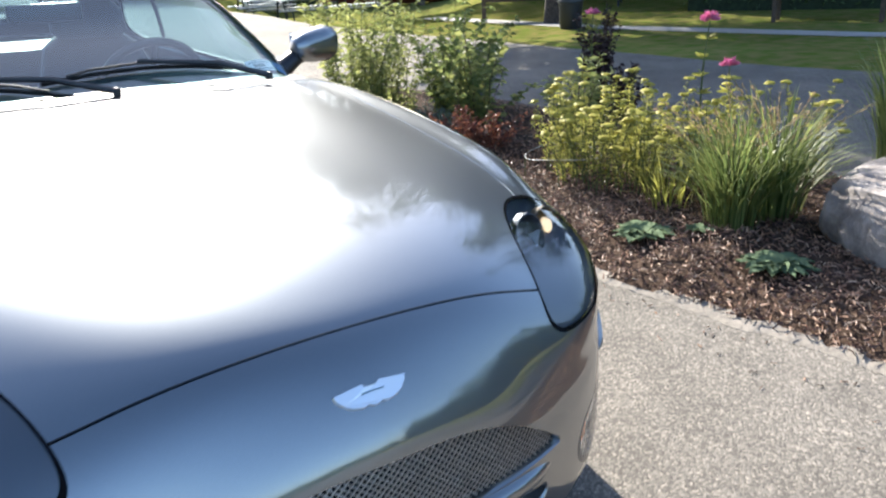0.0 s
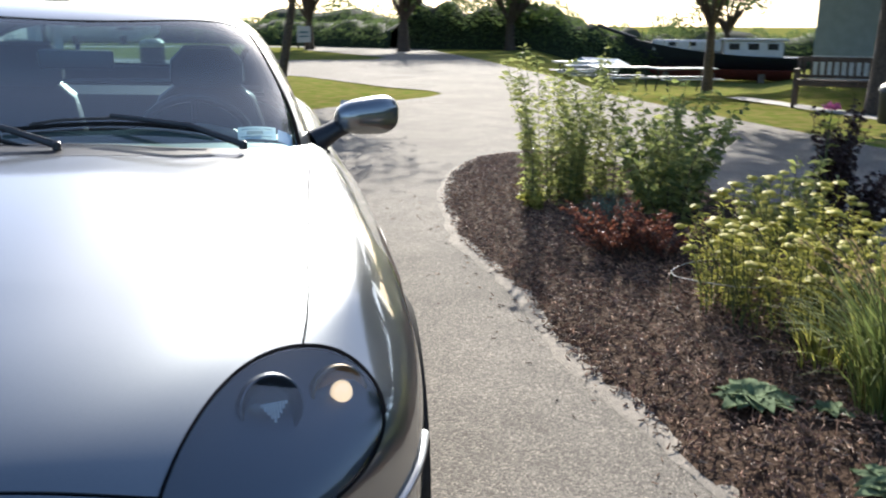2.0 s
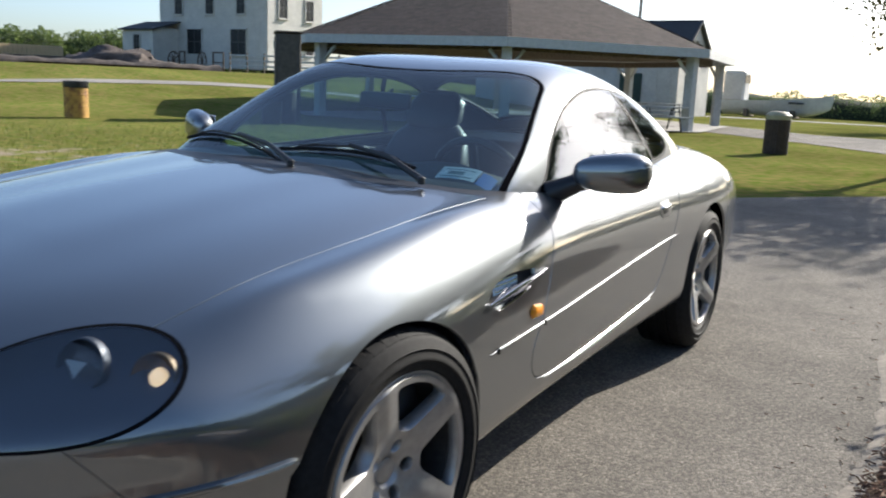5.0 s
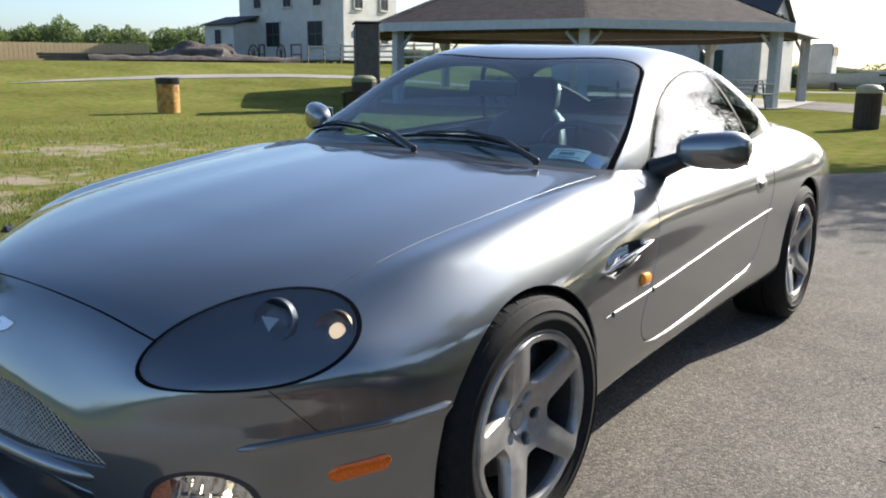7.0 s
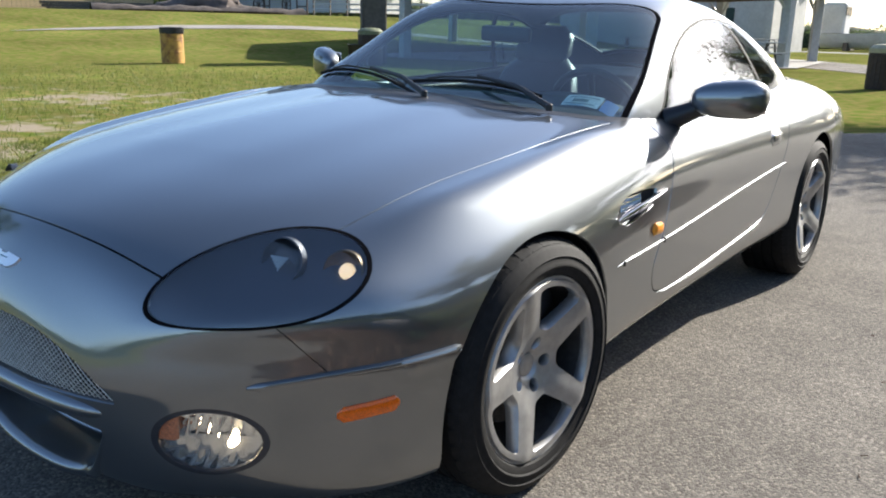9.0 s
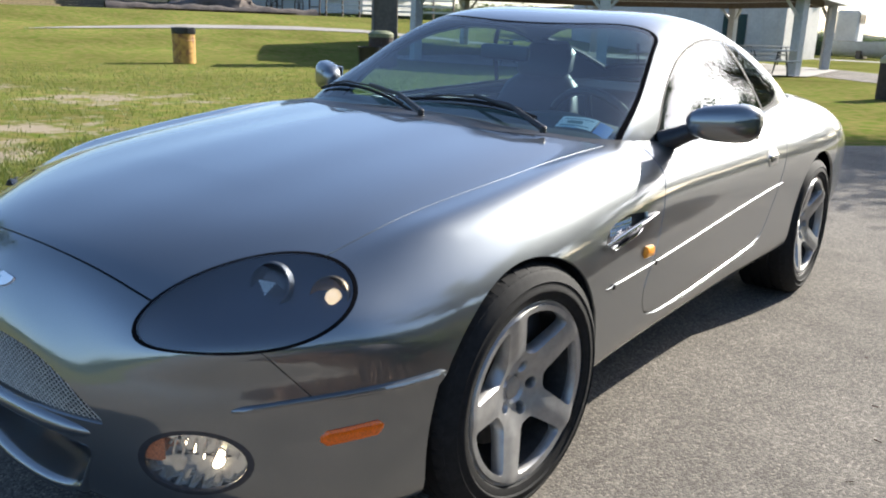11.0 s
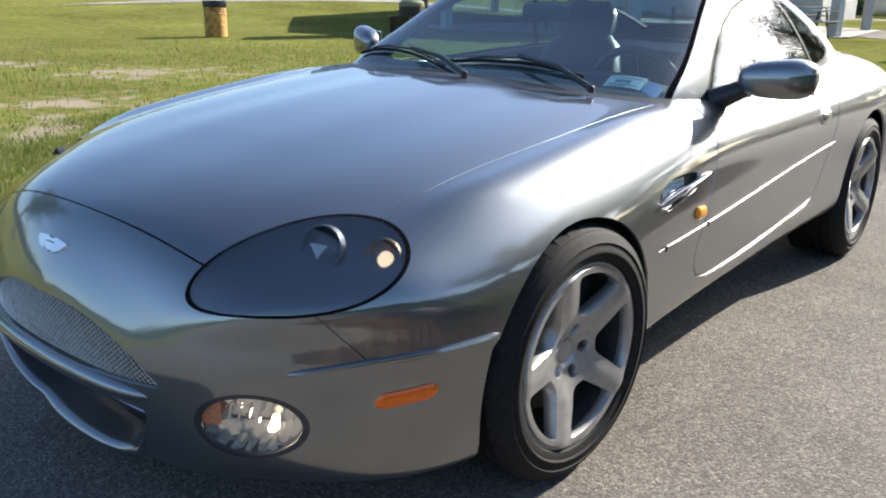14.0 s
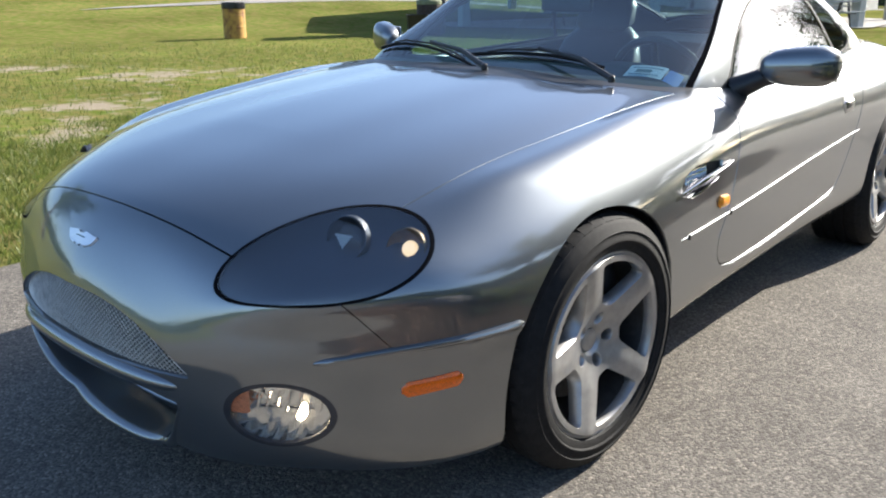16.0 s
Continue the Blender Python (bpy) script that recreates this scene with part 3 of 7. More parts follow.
    # flutes across the upper half, seen as ribs behind the lens
    for k in range(9):
        bm = bmesh.new()
        s0 = -0.085 + k * 0.021
        pts = []
        for h in (0.010, 0.030, 0.052):
            if (s0 / 0.108) ** 2 + (h / 0.07) ** 2 > 0.85:
                continue
            sx, sy = 0.552 + s0 * 0.826 + h * 0.2, -0.823 + s0 * 0.563
            z = 0.343 + h
            yy = sy
            for _ in range(12):
                yy += (sx - body_x(yy, z)) * 0.6
            pts.append((sx * side, yy + 0.012, z))
        if len(pts) > 1:
            tube(bm, pts, 0.0028, 6)
            part("flute", bm, chrome, fl)
        else:
            bm.free()
    bm = bmesh.new()
    tube(bm, [((0.552 + s * 0.826) * side, -0.823 + s * 0.563 + 0.018, 0.346) for s in (-0.09, 0, 0.09)], 0.0016, 6)
    part("divider", bm, black_plastic, fl)
    vs = vent.half(side).compact()
    side_vent = Skin(vs.V - vs.N * 0.022, vs.N, vs.F).put("side_vent", black_plastic, car, "dark recessed side vent", 0)


def along_side(side, nodes, lift=0.0, count=24):
    """Points on the flank through nodes of (y, z)."""
    ys, zs = [q[0] for q in nodes], [q[1] for q in nodes]
    f = spline(ys, zs)
    out = []
    for y in np.linspace(ys[0], ys[-1], count):
        z = float(f(y))
        out.append(Vector(((body_x(y, z) + lift) * side, y, z)))
    return out


def moulding(name, side, nodes, height, proud, mat, parent, label="", count=30):
    """A rounded strip that follows the flank."""
    pts = along_side(side, nodes, 0.0, count)
    bm = bmesh.new()
    rings = []
    for i, p in enumerate(pts):
        k = 1.0 if 0 < i < len(pts) - 1 else 0.35
        ring = []
        for u, w in ((-0.5, -0.004), (-0.5, 0.3), (-0.32, 0.85), (0, 1.0), (0.32, 0.85), (0.5, 0.3), (0.5, -0.004)):
            z = p.z + u * height * k
            x = body_x(p.y, z)
            ring.append(bm.verts.new(((x + w * proud * k) * side, p.y, z)))
        rings.append(ring)
    for a, b in zip(rings, rings[1:]):
        for k in range(6):
            f = (a[k], a[k + 1], b[k + 1], b[k])
            bm.faces.new(f if side > 0 else f[::-1])
    bm.faces.new(rings[0])
    bm.faces.new(rings[-1][::-1])
    bmesh.ops.recalc_face_normals(bm, faces=bm.faces)
    return part(name, bm, mat, parent, label)


for side in (1, -1):
    moulding("side_moulding", side, [(0.31, 0.524), (0.68, 0.535), (1.33, 0.577), (1.95, 0.625)], 0.010, 0.005, paint, car, "thin body-coloured rubbing strip")
    moulding("sill_moulding", side, [(0.70, 0.352), (0.90, 0.348), (1.28, 0.365), (1.70, 0.398)], 0.004, 0.0015, paint, car, "thin body-coloured strip below the door")
    moulding("bumper_moulding", side, [(-0.79, 0.462), (-0.70, 0.478), (-0.52, 0.489), (-0.385, 0.493)], 0.015, 0.012, paint, car, "thin body-coloured bumper strip")
    marker = moulding("side_marker", side, [(-0.655, 0.390), (-0.60, 0.395), (-0.535, 0.400)], 0.034, 0.008, amber, car, "amber side marker lens", 12)
    moulding("side_repeater", side, [(0.552, 0.586), (0.59, 0.583), (0.625, 0.580)], 0.038, 0.012, amber_lit, car, "small amber indicator lens", 8)
    # two bright blades across the side vent, and its fine mesh
    for nodes, thick, text in (([(0.285, 0.660), (0.42, 0.676), (0.635, 0.698)], 0.0075, "long polished metal blade in the side vent"),
                               ([(0.330, 0.640), (0.42, 0.650), (0.525, 0.668)], 0.0050, "short polished lower edge of the side vent")):
        bm = bmesh.new()
        rings = []
        for i, p in enumerate(along_side(side, nodes, 0.004, 14)):
            k = thick * (0.35 + 0.75 * math.sin(math.pi * min(1, i / 13 + 0.03)) ** 0.6)
            rings.append([bm.verts.new(p + Vector((side * math.cos(q) * k * 1.5, 0, math.sin(q) * k))) for q in np.linspace(0, math.tau, 9)[:-1]])
        for u, v in zip(rings, rings[1:]):
            for k in range(8):
                bm.faces.new((u[k], u[(k + 1) % 8], v[(k + 1) % 8], v[k]))
        bm.faces.new(rings[0])
        bm.faces.new(rings[-1][::-1])
        bmesh.ops.recalc_face_normals(bm, faces=bm.faces)
        part("vent_blade", bm, chrome, car, text)
    for y in (0.352, 0.655):
        # dark joints in the rubbing strip
        z = 0.5245 + (y - 0.31) * 0.03
        bm = bmesh.new()
        box(bm, (0.006, 0.007, 0.015), ((body_x(y, z) + 0.004) * side, y, z), bevel=0.001, seg=1)
        part("strip_joint", bm, black_rubber, car)
    bm = bmesh.new()
    for k in range(10):
        y = 0.34 + k * 0.014
        pts = [Vector(((body_x(y, z) - 0.010) * side, y + (z - 0.68) * 0.15, z)) for z in (0.672, 0.690, 0.708)]
        tube(bm, pts, 0.0018, 5)
    for z in (0.680, 0.694, 0.706):
        tube(bm, [Vector(((body_x(y, z) - 0.010) * side, y, z)) for y in np.linspace(0.34, 0.47, 6)], 0.0022, 5)
    part("vent_mesh", bm, chrome, car, "bright metal mesh in the side vent")
    # door handle: a bright plate with a dark recess
    handle = empty("door_handle", "", "")
    handle.parent = car
    moulding("plate", side, [(1.735, 0.742), (1.80, 0.745), (1.87, 0.748)], 0.062, 0.005, alloy, handle, "satin silver handle plate", 8)
    moulding("recess", side, [(1.752, 0.742), (1.79, 0.744), (1.828, 0.746)], 0.036, 0.0075, black_plastic, handle, "dark recess", 8)
    moulding("pull", side, [(1.745, 0.752), (1.80, 0.754), (1.862, 0.756)], 0.020, 0.014, chrome, handle, "silver pull", 8)

# grille: woven wire in the mouth, a frame bar below
def mouth_y(x, z, back):
    lo, hi = NOSE + 0.0005, -0.4
    for _ in range(30):
        y = (lo + hi) / 2
        lo, hi = (y, hi) if body_x(y, z) <= abs(x) + 1e-6 else (lo, y)
    return hi + back


grille = empty("grille", "", "")
grille.parent = car
bm = bmesh.new()
pitch = 0.0140
for fam in (1, -1):
    for k in range(-48, 49):
        run = []
        for z in np.arange(0.384, 0.552, 0.008):
            x = k * pitch + fam * (z - 0.45) * 1.15
            if abs(x) < 0.40 and z < 0.418 + 0.132 * (1 - (abs(x) / 0.40) ** 2.6):
                run.append(Vector((x, mouth_y(x, z, 0.018 + 0.0022 * fam), z)))
            elif len(run) > 1:
                break
            else:
                run = []
        if len(run) > 1:
            tube(bm, run, 0.0015, 5, cap=False)
part("wire_mesh", bm, material("grille_wire", (0.55, 0.50, 0.45), rough=0.40, metal=0.8, noise_scale=60, vary=0.3), grille, "woven metal wire mesh")
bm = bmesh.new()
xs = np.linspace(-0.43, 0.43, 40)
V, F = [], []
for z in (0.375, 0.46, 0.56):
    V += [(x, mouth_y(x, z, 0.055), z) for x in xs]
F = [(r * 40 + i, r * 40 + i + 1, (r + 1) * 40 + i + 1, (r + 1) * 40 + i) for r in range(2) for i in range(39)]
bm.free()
# added sheet, its black stands for the unlit depth of the mouth
obj("backing", V, F, black_inner, grille, "black sheet standing for the shade behind the mesh")
# lower intake: scooped duct behind the opening, a dark sheet as shade at its back
def smile(name, rows, mat, label):
    """A sheet across the lower intake: rows give (y, z) for each x."""
    xs = np.linspace(-0.348, 0.348, 61)
    G = np.array([[(x, *q) for q in rows(x)] for x in xs])
    s = grid_skin(G)
    return obj(name, s.V, s.F, mat, car, label)


def duct_rows(x):
    e = 1 - (abs(x) / 0.348) ** 5
    zl = float(lip_z(x))
    body = mouth_y(x, zl, 0.0)
    yl = body + (min(body, -0.928 + 0.45 * x * x) - body) * e
    top = 0.356 - 0.012 * (abs(x) / 0.34) ** 4
    yt = mouth_y(x, top, 0.004)
    mid = (top + zl) / 2
    pts = [(yt, top), (yt + 0.055 * e, top - 0.012 * e), (yt + 0.125 * e, mid + 0.05 * e), (yt + 0.150 * e, mid + 0.008), (yt + 0.138 * e, mid - 0.026 * e), (yl + 0.100 * e, zl + 0.046 * e),
           (yl + 0.060 * e, zl + 0.026 * e), (yl + 0.030 * e, zl + 0.013 * e), (yl + 0.010, zl + 0.003), (yl, zl - 0.010), (yl + 0.006, zl - 0.024), (yl + 0.022, zl - 0.034), (yl + 0.065, zl - 0.040)]
    P = np.array(pts)
    t = np.arange(len(P))
    f, g, q = spline(t, P[:, 0]), spline(t, P[:, 1]), np.linspace(0, len(P) - 1, 49)
    return list(zip(f(q), g(q)))


def back_rows(x):
    e = 1 - (abs(x) / 0.348) ** 5
    P = np.array(duct_rows(x))[9:19:2]
    return [(y - 0.010 * e, z) for y, z in P]


smile("air_duct", duct_rows, paint, "body-coloured scoop and chin lip of the lower intake")
smile("intake_shade", back_rows, black_plastic, "dark sheet standing for the shade at the back of the lower intake")
bm = bmesh.new()
rings = []
for x in np.linspace(-0.375, 0.375, 49):
    k = max(0.04, 1 - (abs(x) / 0.377) ** 8)
    zc = 0.377 - 0.003 * (x / 0.34) ** 2
    y0 = mouth_y(x, zc, 0.010)
    rings.append([bm.verts.new((x, y0 - 0.026 * k * max(-0.25, math.sin(a)), zc + 0.024 * k * math.cos(a))) for a in np.linspace(-0.3, math.pi + 0.3, 13)])
for a, b in zip(rings, rings[1:]):
    for k in range(12):
        bm.faces.new((a[k], b[k], b[k + 1], a[k + 1]))
bmesh.ops.recalc_face_normals(bm, faces=bm.faces)
part("grille_bar", bm, paint, grille, "rounded body-coloured bar under the mesh")

# badge: plain winged shape
bm = bmesh.new()
half = [(0.0, 0.008), (0.010, 0.0085), (0.015, 0.013), (0.062, 0.012), (0.060, 0.006), (0.050, -0.004), (0.038, -0.010), (0.022, -0.014), (0.012, -0.0125), (0.0, -0.016)]
ring = half + [(-x, y) for x, y in half[-2:0:-1]]
top, low = [], []
for x, w in ring:
    y = -0.936 + 0.62 * w + 0.10 * x * x
    z = body_z(x, y)
    low.append(bm.verts.new((x, y, z - 0.002)))
    top.append(bm.verts.new((x * 0.97, y - 0.0035, z + 0.0035)))
bm.faces.new(top)
for i in range(len(ring)):
    j = (i + 1) % len(ring)
    bm.faces.new((low[i], low[j], top[j], top[i]))
bmesh.ops.recalc_face_normals(bm, faces=bm.faces)
badge = part("badge", bm, badge_mat, car, "plain silver winged badge", smooth=False)
bm = bmesh.new()
yb = -0.9365
for dx in (-0.016, -0.0095, -0.003, 0.0035, 0.010, 0.0165):
    yq = yb + 0.0008
    box(bm, (0.0042, 0.0045, 0.001), (dx, yq - 0.0028, body_z(dx, yq) + 0.0046))
part("bar", bm, ink, badge, "small dark bar on the badge", smooth=False)

# ---- greenhouse ----
cab = grid_skin(cabin_grid(260, 96))
_, cab = cab.split(lambda P: 0.835 - P[:, 2])
WS = spline([0.4, 0.70, 0.83, 1.063, 1.236, 1.40], [0.74, 0.690, 0.672, 0.606, 0.552, 0.50])


def g_screen(P):
    ax = np.abs(P[:, 0])
    a, b = WS(P[:, 1]) - ax, 1.185 + 0.30 * ax**2 - P[:, 1]
    k = 0.08
    h = np.clip(0.5 + 0.5 * (b - a) / k, 0, 1)
    return np.where(P[:, 1] < 1.5, b * (1 - h) + a * h - k * h * (1 - h), -1.0)


def g_rear(P):
    ax = np.abs(P[:, 0])
    a, b, c = 0.56 - 0.12 * (P[:, 1] - 2.2) - ax, P[:, 1] - 2.20 - 0.12 * ax**2, 2.86 - 0.05 * ax**2 - P[:, 1]
    g = np.minimum(np.minimum(a, b), c)
    return np.where((P[:, 1] > 1.9) & (P[:, 2] > 0.95), g, -1.0)


DLO = rounded([(0.905, 0.868), (0.955, 0.938), (1.05, 1.026), (1.17, 1.100), (1.32, 1.158), (1.52, 1.196), (1.76, 1.204), (2.00, 1.180), (2.20, 1.126),
               (2.35, 1.045), (2.405, 0.980), (2.35, 0.940), (2.18, 0.914), (1.60, 0.886), (1.2, 0.872)])
_dlo = inside(DLO)


def g_window(P):
    return np.where((np.abs(P[:, 0]) > 0.40) & (P[:, 1] > 0.8), _dlo(P[:, 1], P[:, 2]), -1.0)


screen, cab = cab.split(g_screen)
screen_seal, screen = screen.split(lambda P: 0.016 - g_screen(P))
rear_glass, cab = cab.split(g_rear)
rear_seal, rear_glass = rear_glass.split(lambda P: 0.02 - g_rear(P))
windows, cab = cab.split(g_window)
win_seal, windows = windows.split(lambda P: 0.010 - g_window(P))
_pillar = lambda P: 0.014 - np.abs((P[:, 1] - 1.86) - (1.16 - P[:, 2]) * 0.80)
divider, windows = windows.split(_pillar)
front_win, rear_win = windows.split(lambda P: (1.86 + (1.16 - P[:, 2]) * 0.80) - P[:, 1])
cab.put("roof", paint, car, lip=0.02)
ws = screen.put("windscreen", glass, car, "clear windscreen glass", 0.004)
screen_seal.put("windscreen_seal", seal_black, car, "black windscreen seal", 0.012)
rg = rear_glass.put("rear_window", glass_side, car, "tinted rear window", 0.004)
rear_seal.put("rear_window_seal", black_rubber, car, lip=0.01)
for o in (ws, rg):
    o.visible_shadow = False
for side in (1, -1):
    w = front_win.half(side).put("door_window", glass_side, car, "tinted door glass", 0.003)
    q = rear_win.half(side).put("quarter_window", glass_side, car, "tinted quarter glass", 0.003)
    w.visible_shadow = q.visible_shadow = False
    win_seal.half(side).put("window_seal", black_rubber, car, lip=0.008)
    divider.half(side).put("window_divider", black_rubber, car, lip=0.008)

# ---- wheels ----
def wheel(side, y, width, radius, steer=0.0):
    hub = empty("wheel", "", "")
    hub.parent = car
    hub.matrix_basis = Matrix.Translation((0.866 * side, y, radius)) @ Matrix.Rotation(radians(steer) + (0 if side > 0 else math.pi), 4, "Z")
    R, rr, w = radius, 0.241, width
    bm = bmesh.new()
    prof = [(-0.004, rr - 0.004), (0.012, rr + 0.006), (0.016, rr + 0.018), (0.0165, rr + 0.024), (0.0205, rr + 0.028), (0.0205, rr + 0.034), (0.0175, rr + 0.038), (0.016, rr + 0.050), (0.0185, rr + 0.053), (0.0150, rr + 0.057), (0.008, R - 0.022), (-0.004, R - 0.009), (-0.018, R - 0.003)]
    x = -0.030
    for g in range(4):
        prof += [(x, R), (x - 0.036, R), (x - 0.038, R - 0.008), (x - 0.046, R - 0.008), (x - 0.048, R)]
        x -= 0.048
    prof += [(-w + 0.03, R - 0.004), (-w + 0.01, R - 0.03), (-w, rr + 0.03), (-w + 0.02, rr)]
    lathe(bm, prof, steps=72)
    bmesh.ops.recalc_face_normals(bm, faces=bm.faces)
    tyre = part("tyre", bm, black_rubber, hub, "black low-profile tyre")
    for k in range(46):
        # tread blocks at the shoulder
        a = k * math.tau / 46
        bm = bmesh.new()
        box(bm, (0.030, 0.034, 0.006), Matrix.Rotation(a, 4, "X") @ Matrix.Translation((-0.014, 0, R - 0.0078)) @ Matrix.Rotation(radians(28), 4, "Y"), bevel=0.0015, seg=1)
        part("tread_block", bm, black_rubber, tyre, smooth=False)
    bm = bmesh.new()
    lathe(bm, [(-0.004, rr - 0.012), (0.004, rr - 0.006), (0.007, rr), (0.004, rr + 0.004), (-0.006, rr + 0.002), (-0.01, rr - 0.006)], steps=72, closed=True)
    bmesh.ops.recalc_face_normals(bm, faces=bm.faces)
    part("rim", bm, alloy, hub, "silver alloy rim")
    bm = bmesh.new()
    lathe(bm, [(-0.002, rr - 0.009), (-0.02, rr - 0.018), (-0.10, rr - 0.03), (-0.19, rr - 0.02), (-0.2, rr)], steps=72)
    bmesh.ops.recalc_face_normals(bm, faces=bm.faces)
    part("barrel", bm, barrel_mat, hub, "dirty dark wheel barrel behind the spokes")
    # spoke face
    nr, na = 42, 240
    rs = np.linspace(0.004, 0.232, nr)
    an = np.linspace(0, math.tau, na + 1)
    Rg, Ag = np.meshgrid(rs, an, indexing="ij")
    dish = -0.044 + 0.054 * np.clip((Rg - 0.030) / 0.19, 0, 1) ** 0.75
    dish = np.where(Rg < 0.036, -0.048, dish)
    ph = (Ag / math.tau * 5) % 1.0 - 0.5
    off = np.abs(ph) * math.tau / 5 * Rg
    crown = 0.006 * np.exp(-(off / 0.03) ** 2) * np.clip((Rg - 0.07) / 0.05, 0, 1)
    Pg = np.stack([dish + crown, Rg * np.cos(Ag), Rg * np.sin(Ag)], 2)
    face = grid_skin(Pg)
    if face.N[nr // 2 * (na + 1)][0] < 0:
        face.N, face.F = -face.N, [f[::-1] for f in face.F]

    def g_holes(P):
        r, a = np.hypot(P[:, 1], P[:, 2]), np.arctan2(P[:, 2], P[:, 1]) / math.tau * 5
        o = np.abs(a % 1.0 - 0.5) * math.tau / 5 * r
        gap = o - (0.041 - 0.065 * np.clip(r - 0.09, 0, 1))
        ringg = np.minimum(r - 0.098, 0.217 - r)
        k = 0.016
        h = np.clip(0.5 + 0.5 * (ringg - gap) / k, 0, 1)
        win = ringg * (1 - h) + gap * h - k * h * (1 - h)
        b = (np.round(a) ) / 5 * math.tau
        lug = 0.0175 - np.hypot(P[:, 1] - 0.060 * np.cos(b), P[:, 2] - 0.060 * np.sin(b))
        return np.maximum(win, lug)
    _, face = face.split(g_holes)
    face.put("spoke_face", alloy, hub, "five broad silver spokes", 0.040)
    bm = bmesh.new()
    lathe(bm, [(-0.042, 0.0005), (-0.041, 0.022), (-0.044, 0.030), (-0.054, 0.031)], steps=32)
    part("centre_cap", bm, alloy, hub, "round centre cap")
    for k in range(5):
        bm = bmesh.new()
        b = k / 5 * math.tau
        lathe(bm, [(-0.066, 0.0004), (-0.065, 0.008), (-0.068, 0.010), (-0.088, 0.010)], steps=6, m=Matrix.Translation((0, 0.060 * math.cos(b), 0.060 * math.sin(b))))
        part("wheel_nut", bm, alloy_dark, hub)
    bm = bmesh.new()
    lathe(bm, [(-0.090, 0.05), (-0.088, 0.165), (-0.112, 0.165), (-0.114, 0.05)], steps=56, closed=True)
    part("brake_disc", bm, alloy_dark, hub, "rusty brown brake disc")
    bm = bmesh.new()
    box(bm, (0.07, 0.10, 0.20), Matrix.Rotation(radians(20), 4, "X") @ Matrix.Translation((-0.10, 0.135, 0.03)), bevel=0.015)
    part("brake_caliper", bm, black_plastic, hub)
    # dark wheel well above
    bm = bmesh.new()
    n = 28
    rows = []
    for xx in (-0.05, -0.30):
        rows.append([bm.verts.new((xx + 0.012, 0.352 * math.cos(a), 0.352 * math.sin(a) + 0.012)) for a in np.linspace(-0.02, math.pi + 0.02, n)])
    back = [bm.verts.new((-0.29, v.co.y, v.co.z)) for v in rows[1]]
    for k in range(n - 1):
        bm.faces.new((rows[0][k], rows[0][k + 1], rows[1][k + 1], rows[1][k]))
    bm.faces.new(back)
    part("wheel_well", bm, black_inner, hub, "black wheel-arch liner")
    return hub


for side in (1, -1):
    wheel(side, FRONT_AXLE, 0.235, 0.334, -3.6)
    wheel(side, REAR_AXLE, 0.25, 0.336)

# ---- mirrors, wipers, cabin ----
for side in (1, -1):
    mirror = empty("door_mirror", "", "")
    mirror.parent = car
    bm = bmesh.new()
    nu, nv = 28, 20
    rings = []
    for i in range(nu + 1):
        t = i / nu
        x = 0.805 + (0.228 if side > 0 else 0.185) * t
        k = (1 - abs(2 * t - 1) ** 3.2) ** (1 / 2.2)
        hz, hy = 0.066 * k * (0.80 + 0.28 * t), 0.060 * k
        cz, cy = 0.945 + 0.010 * t, 0.955 + 0.075 * t
        ring = []
        for j in range(nv):
            a = j / nv * math.tau
            c, s = math.cos(a), math.sin(a)
            y = cy + (-hy * 1.15 if c < 0 else hy * 0.45) * abs(c) ** 0.7
            ring.append(bm.verts.new((x * side, y, cz + hz * math.copysign(abs(s) ** 0.75, s))))
        rings.append(ring)
    for a, b in zip(rings, rings[1:]):
        for k in range(nv):
            f = (a[k], a[(k + 1) % nv], b[(k + 1) % nv], b[k])
            bm.faces.new(f)
    bmesh.ops.remove_doubles(bm, verts=bm.verts, dist=0.0015)
    bmesh.ops.recalc_face_normals(bm, faces=bm.faces)
    part("housing", bm, paint, mirror, "silver-grey mirror housing")
    bm = bmesh.new()
    tube(bm, [(0.735 * side, 0.93, 0.868), (0.77 * side, 0.94, 0.885), (0.82 * side, 0.955, 0.912), (0.87 * side, 0.97, 0.925)], [0.042, 0.036, 0.030, 0.028], 14)
    part("stalk", bm, black_plastic, mirror, "black mirror stalk")
    bm = bmesh.new()
    box(bm, (0.19, 0.004, 0.095), (0.925 * side, 1.030, 0.950), Matrix.Rotation(radians(14 * side), 4, "Z"), bevel=0.0015, seg=1)
    part("mirror_glass", bm, chrome, mirror, "mirror glass")


def on_screen(x, y, lift):
    z = cabin_z(x, y)
    return Vector((x, y - 0.4 * lift, z + lift))


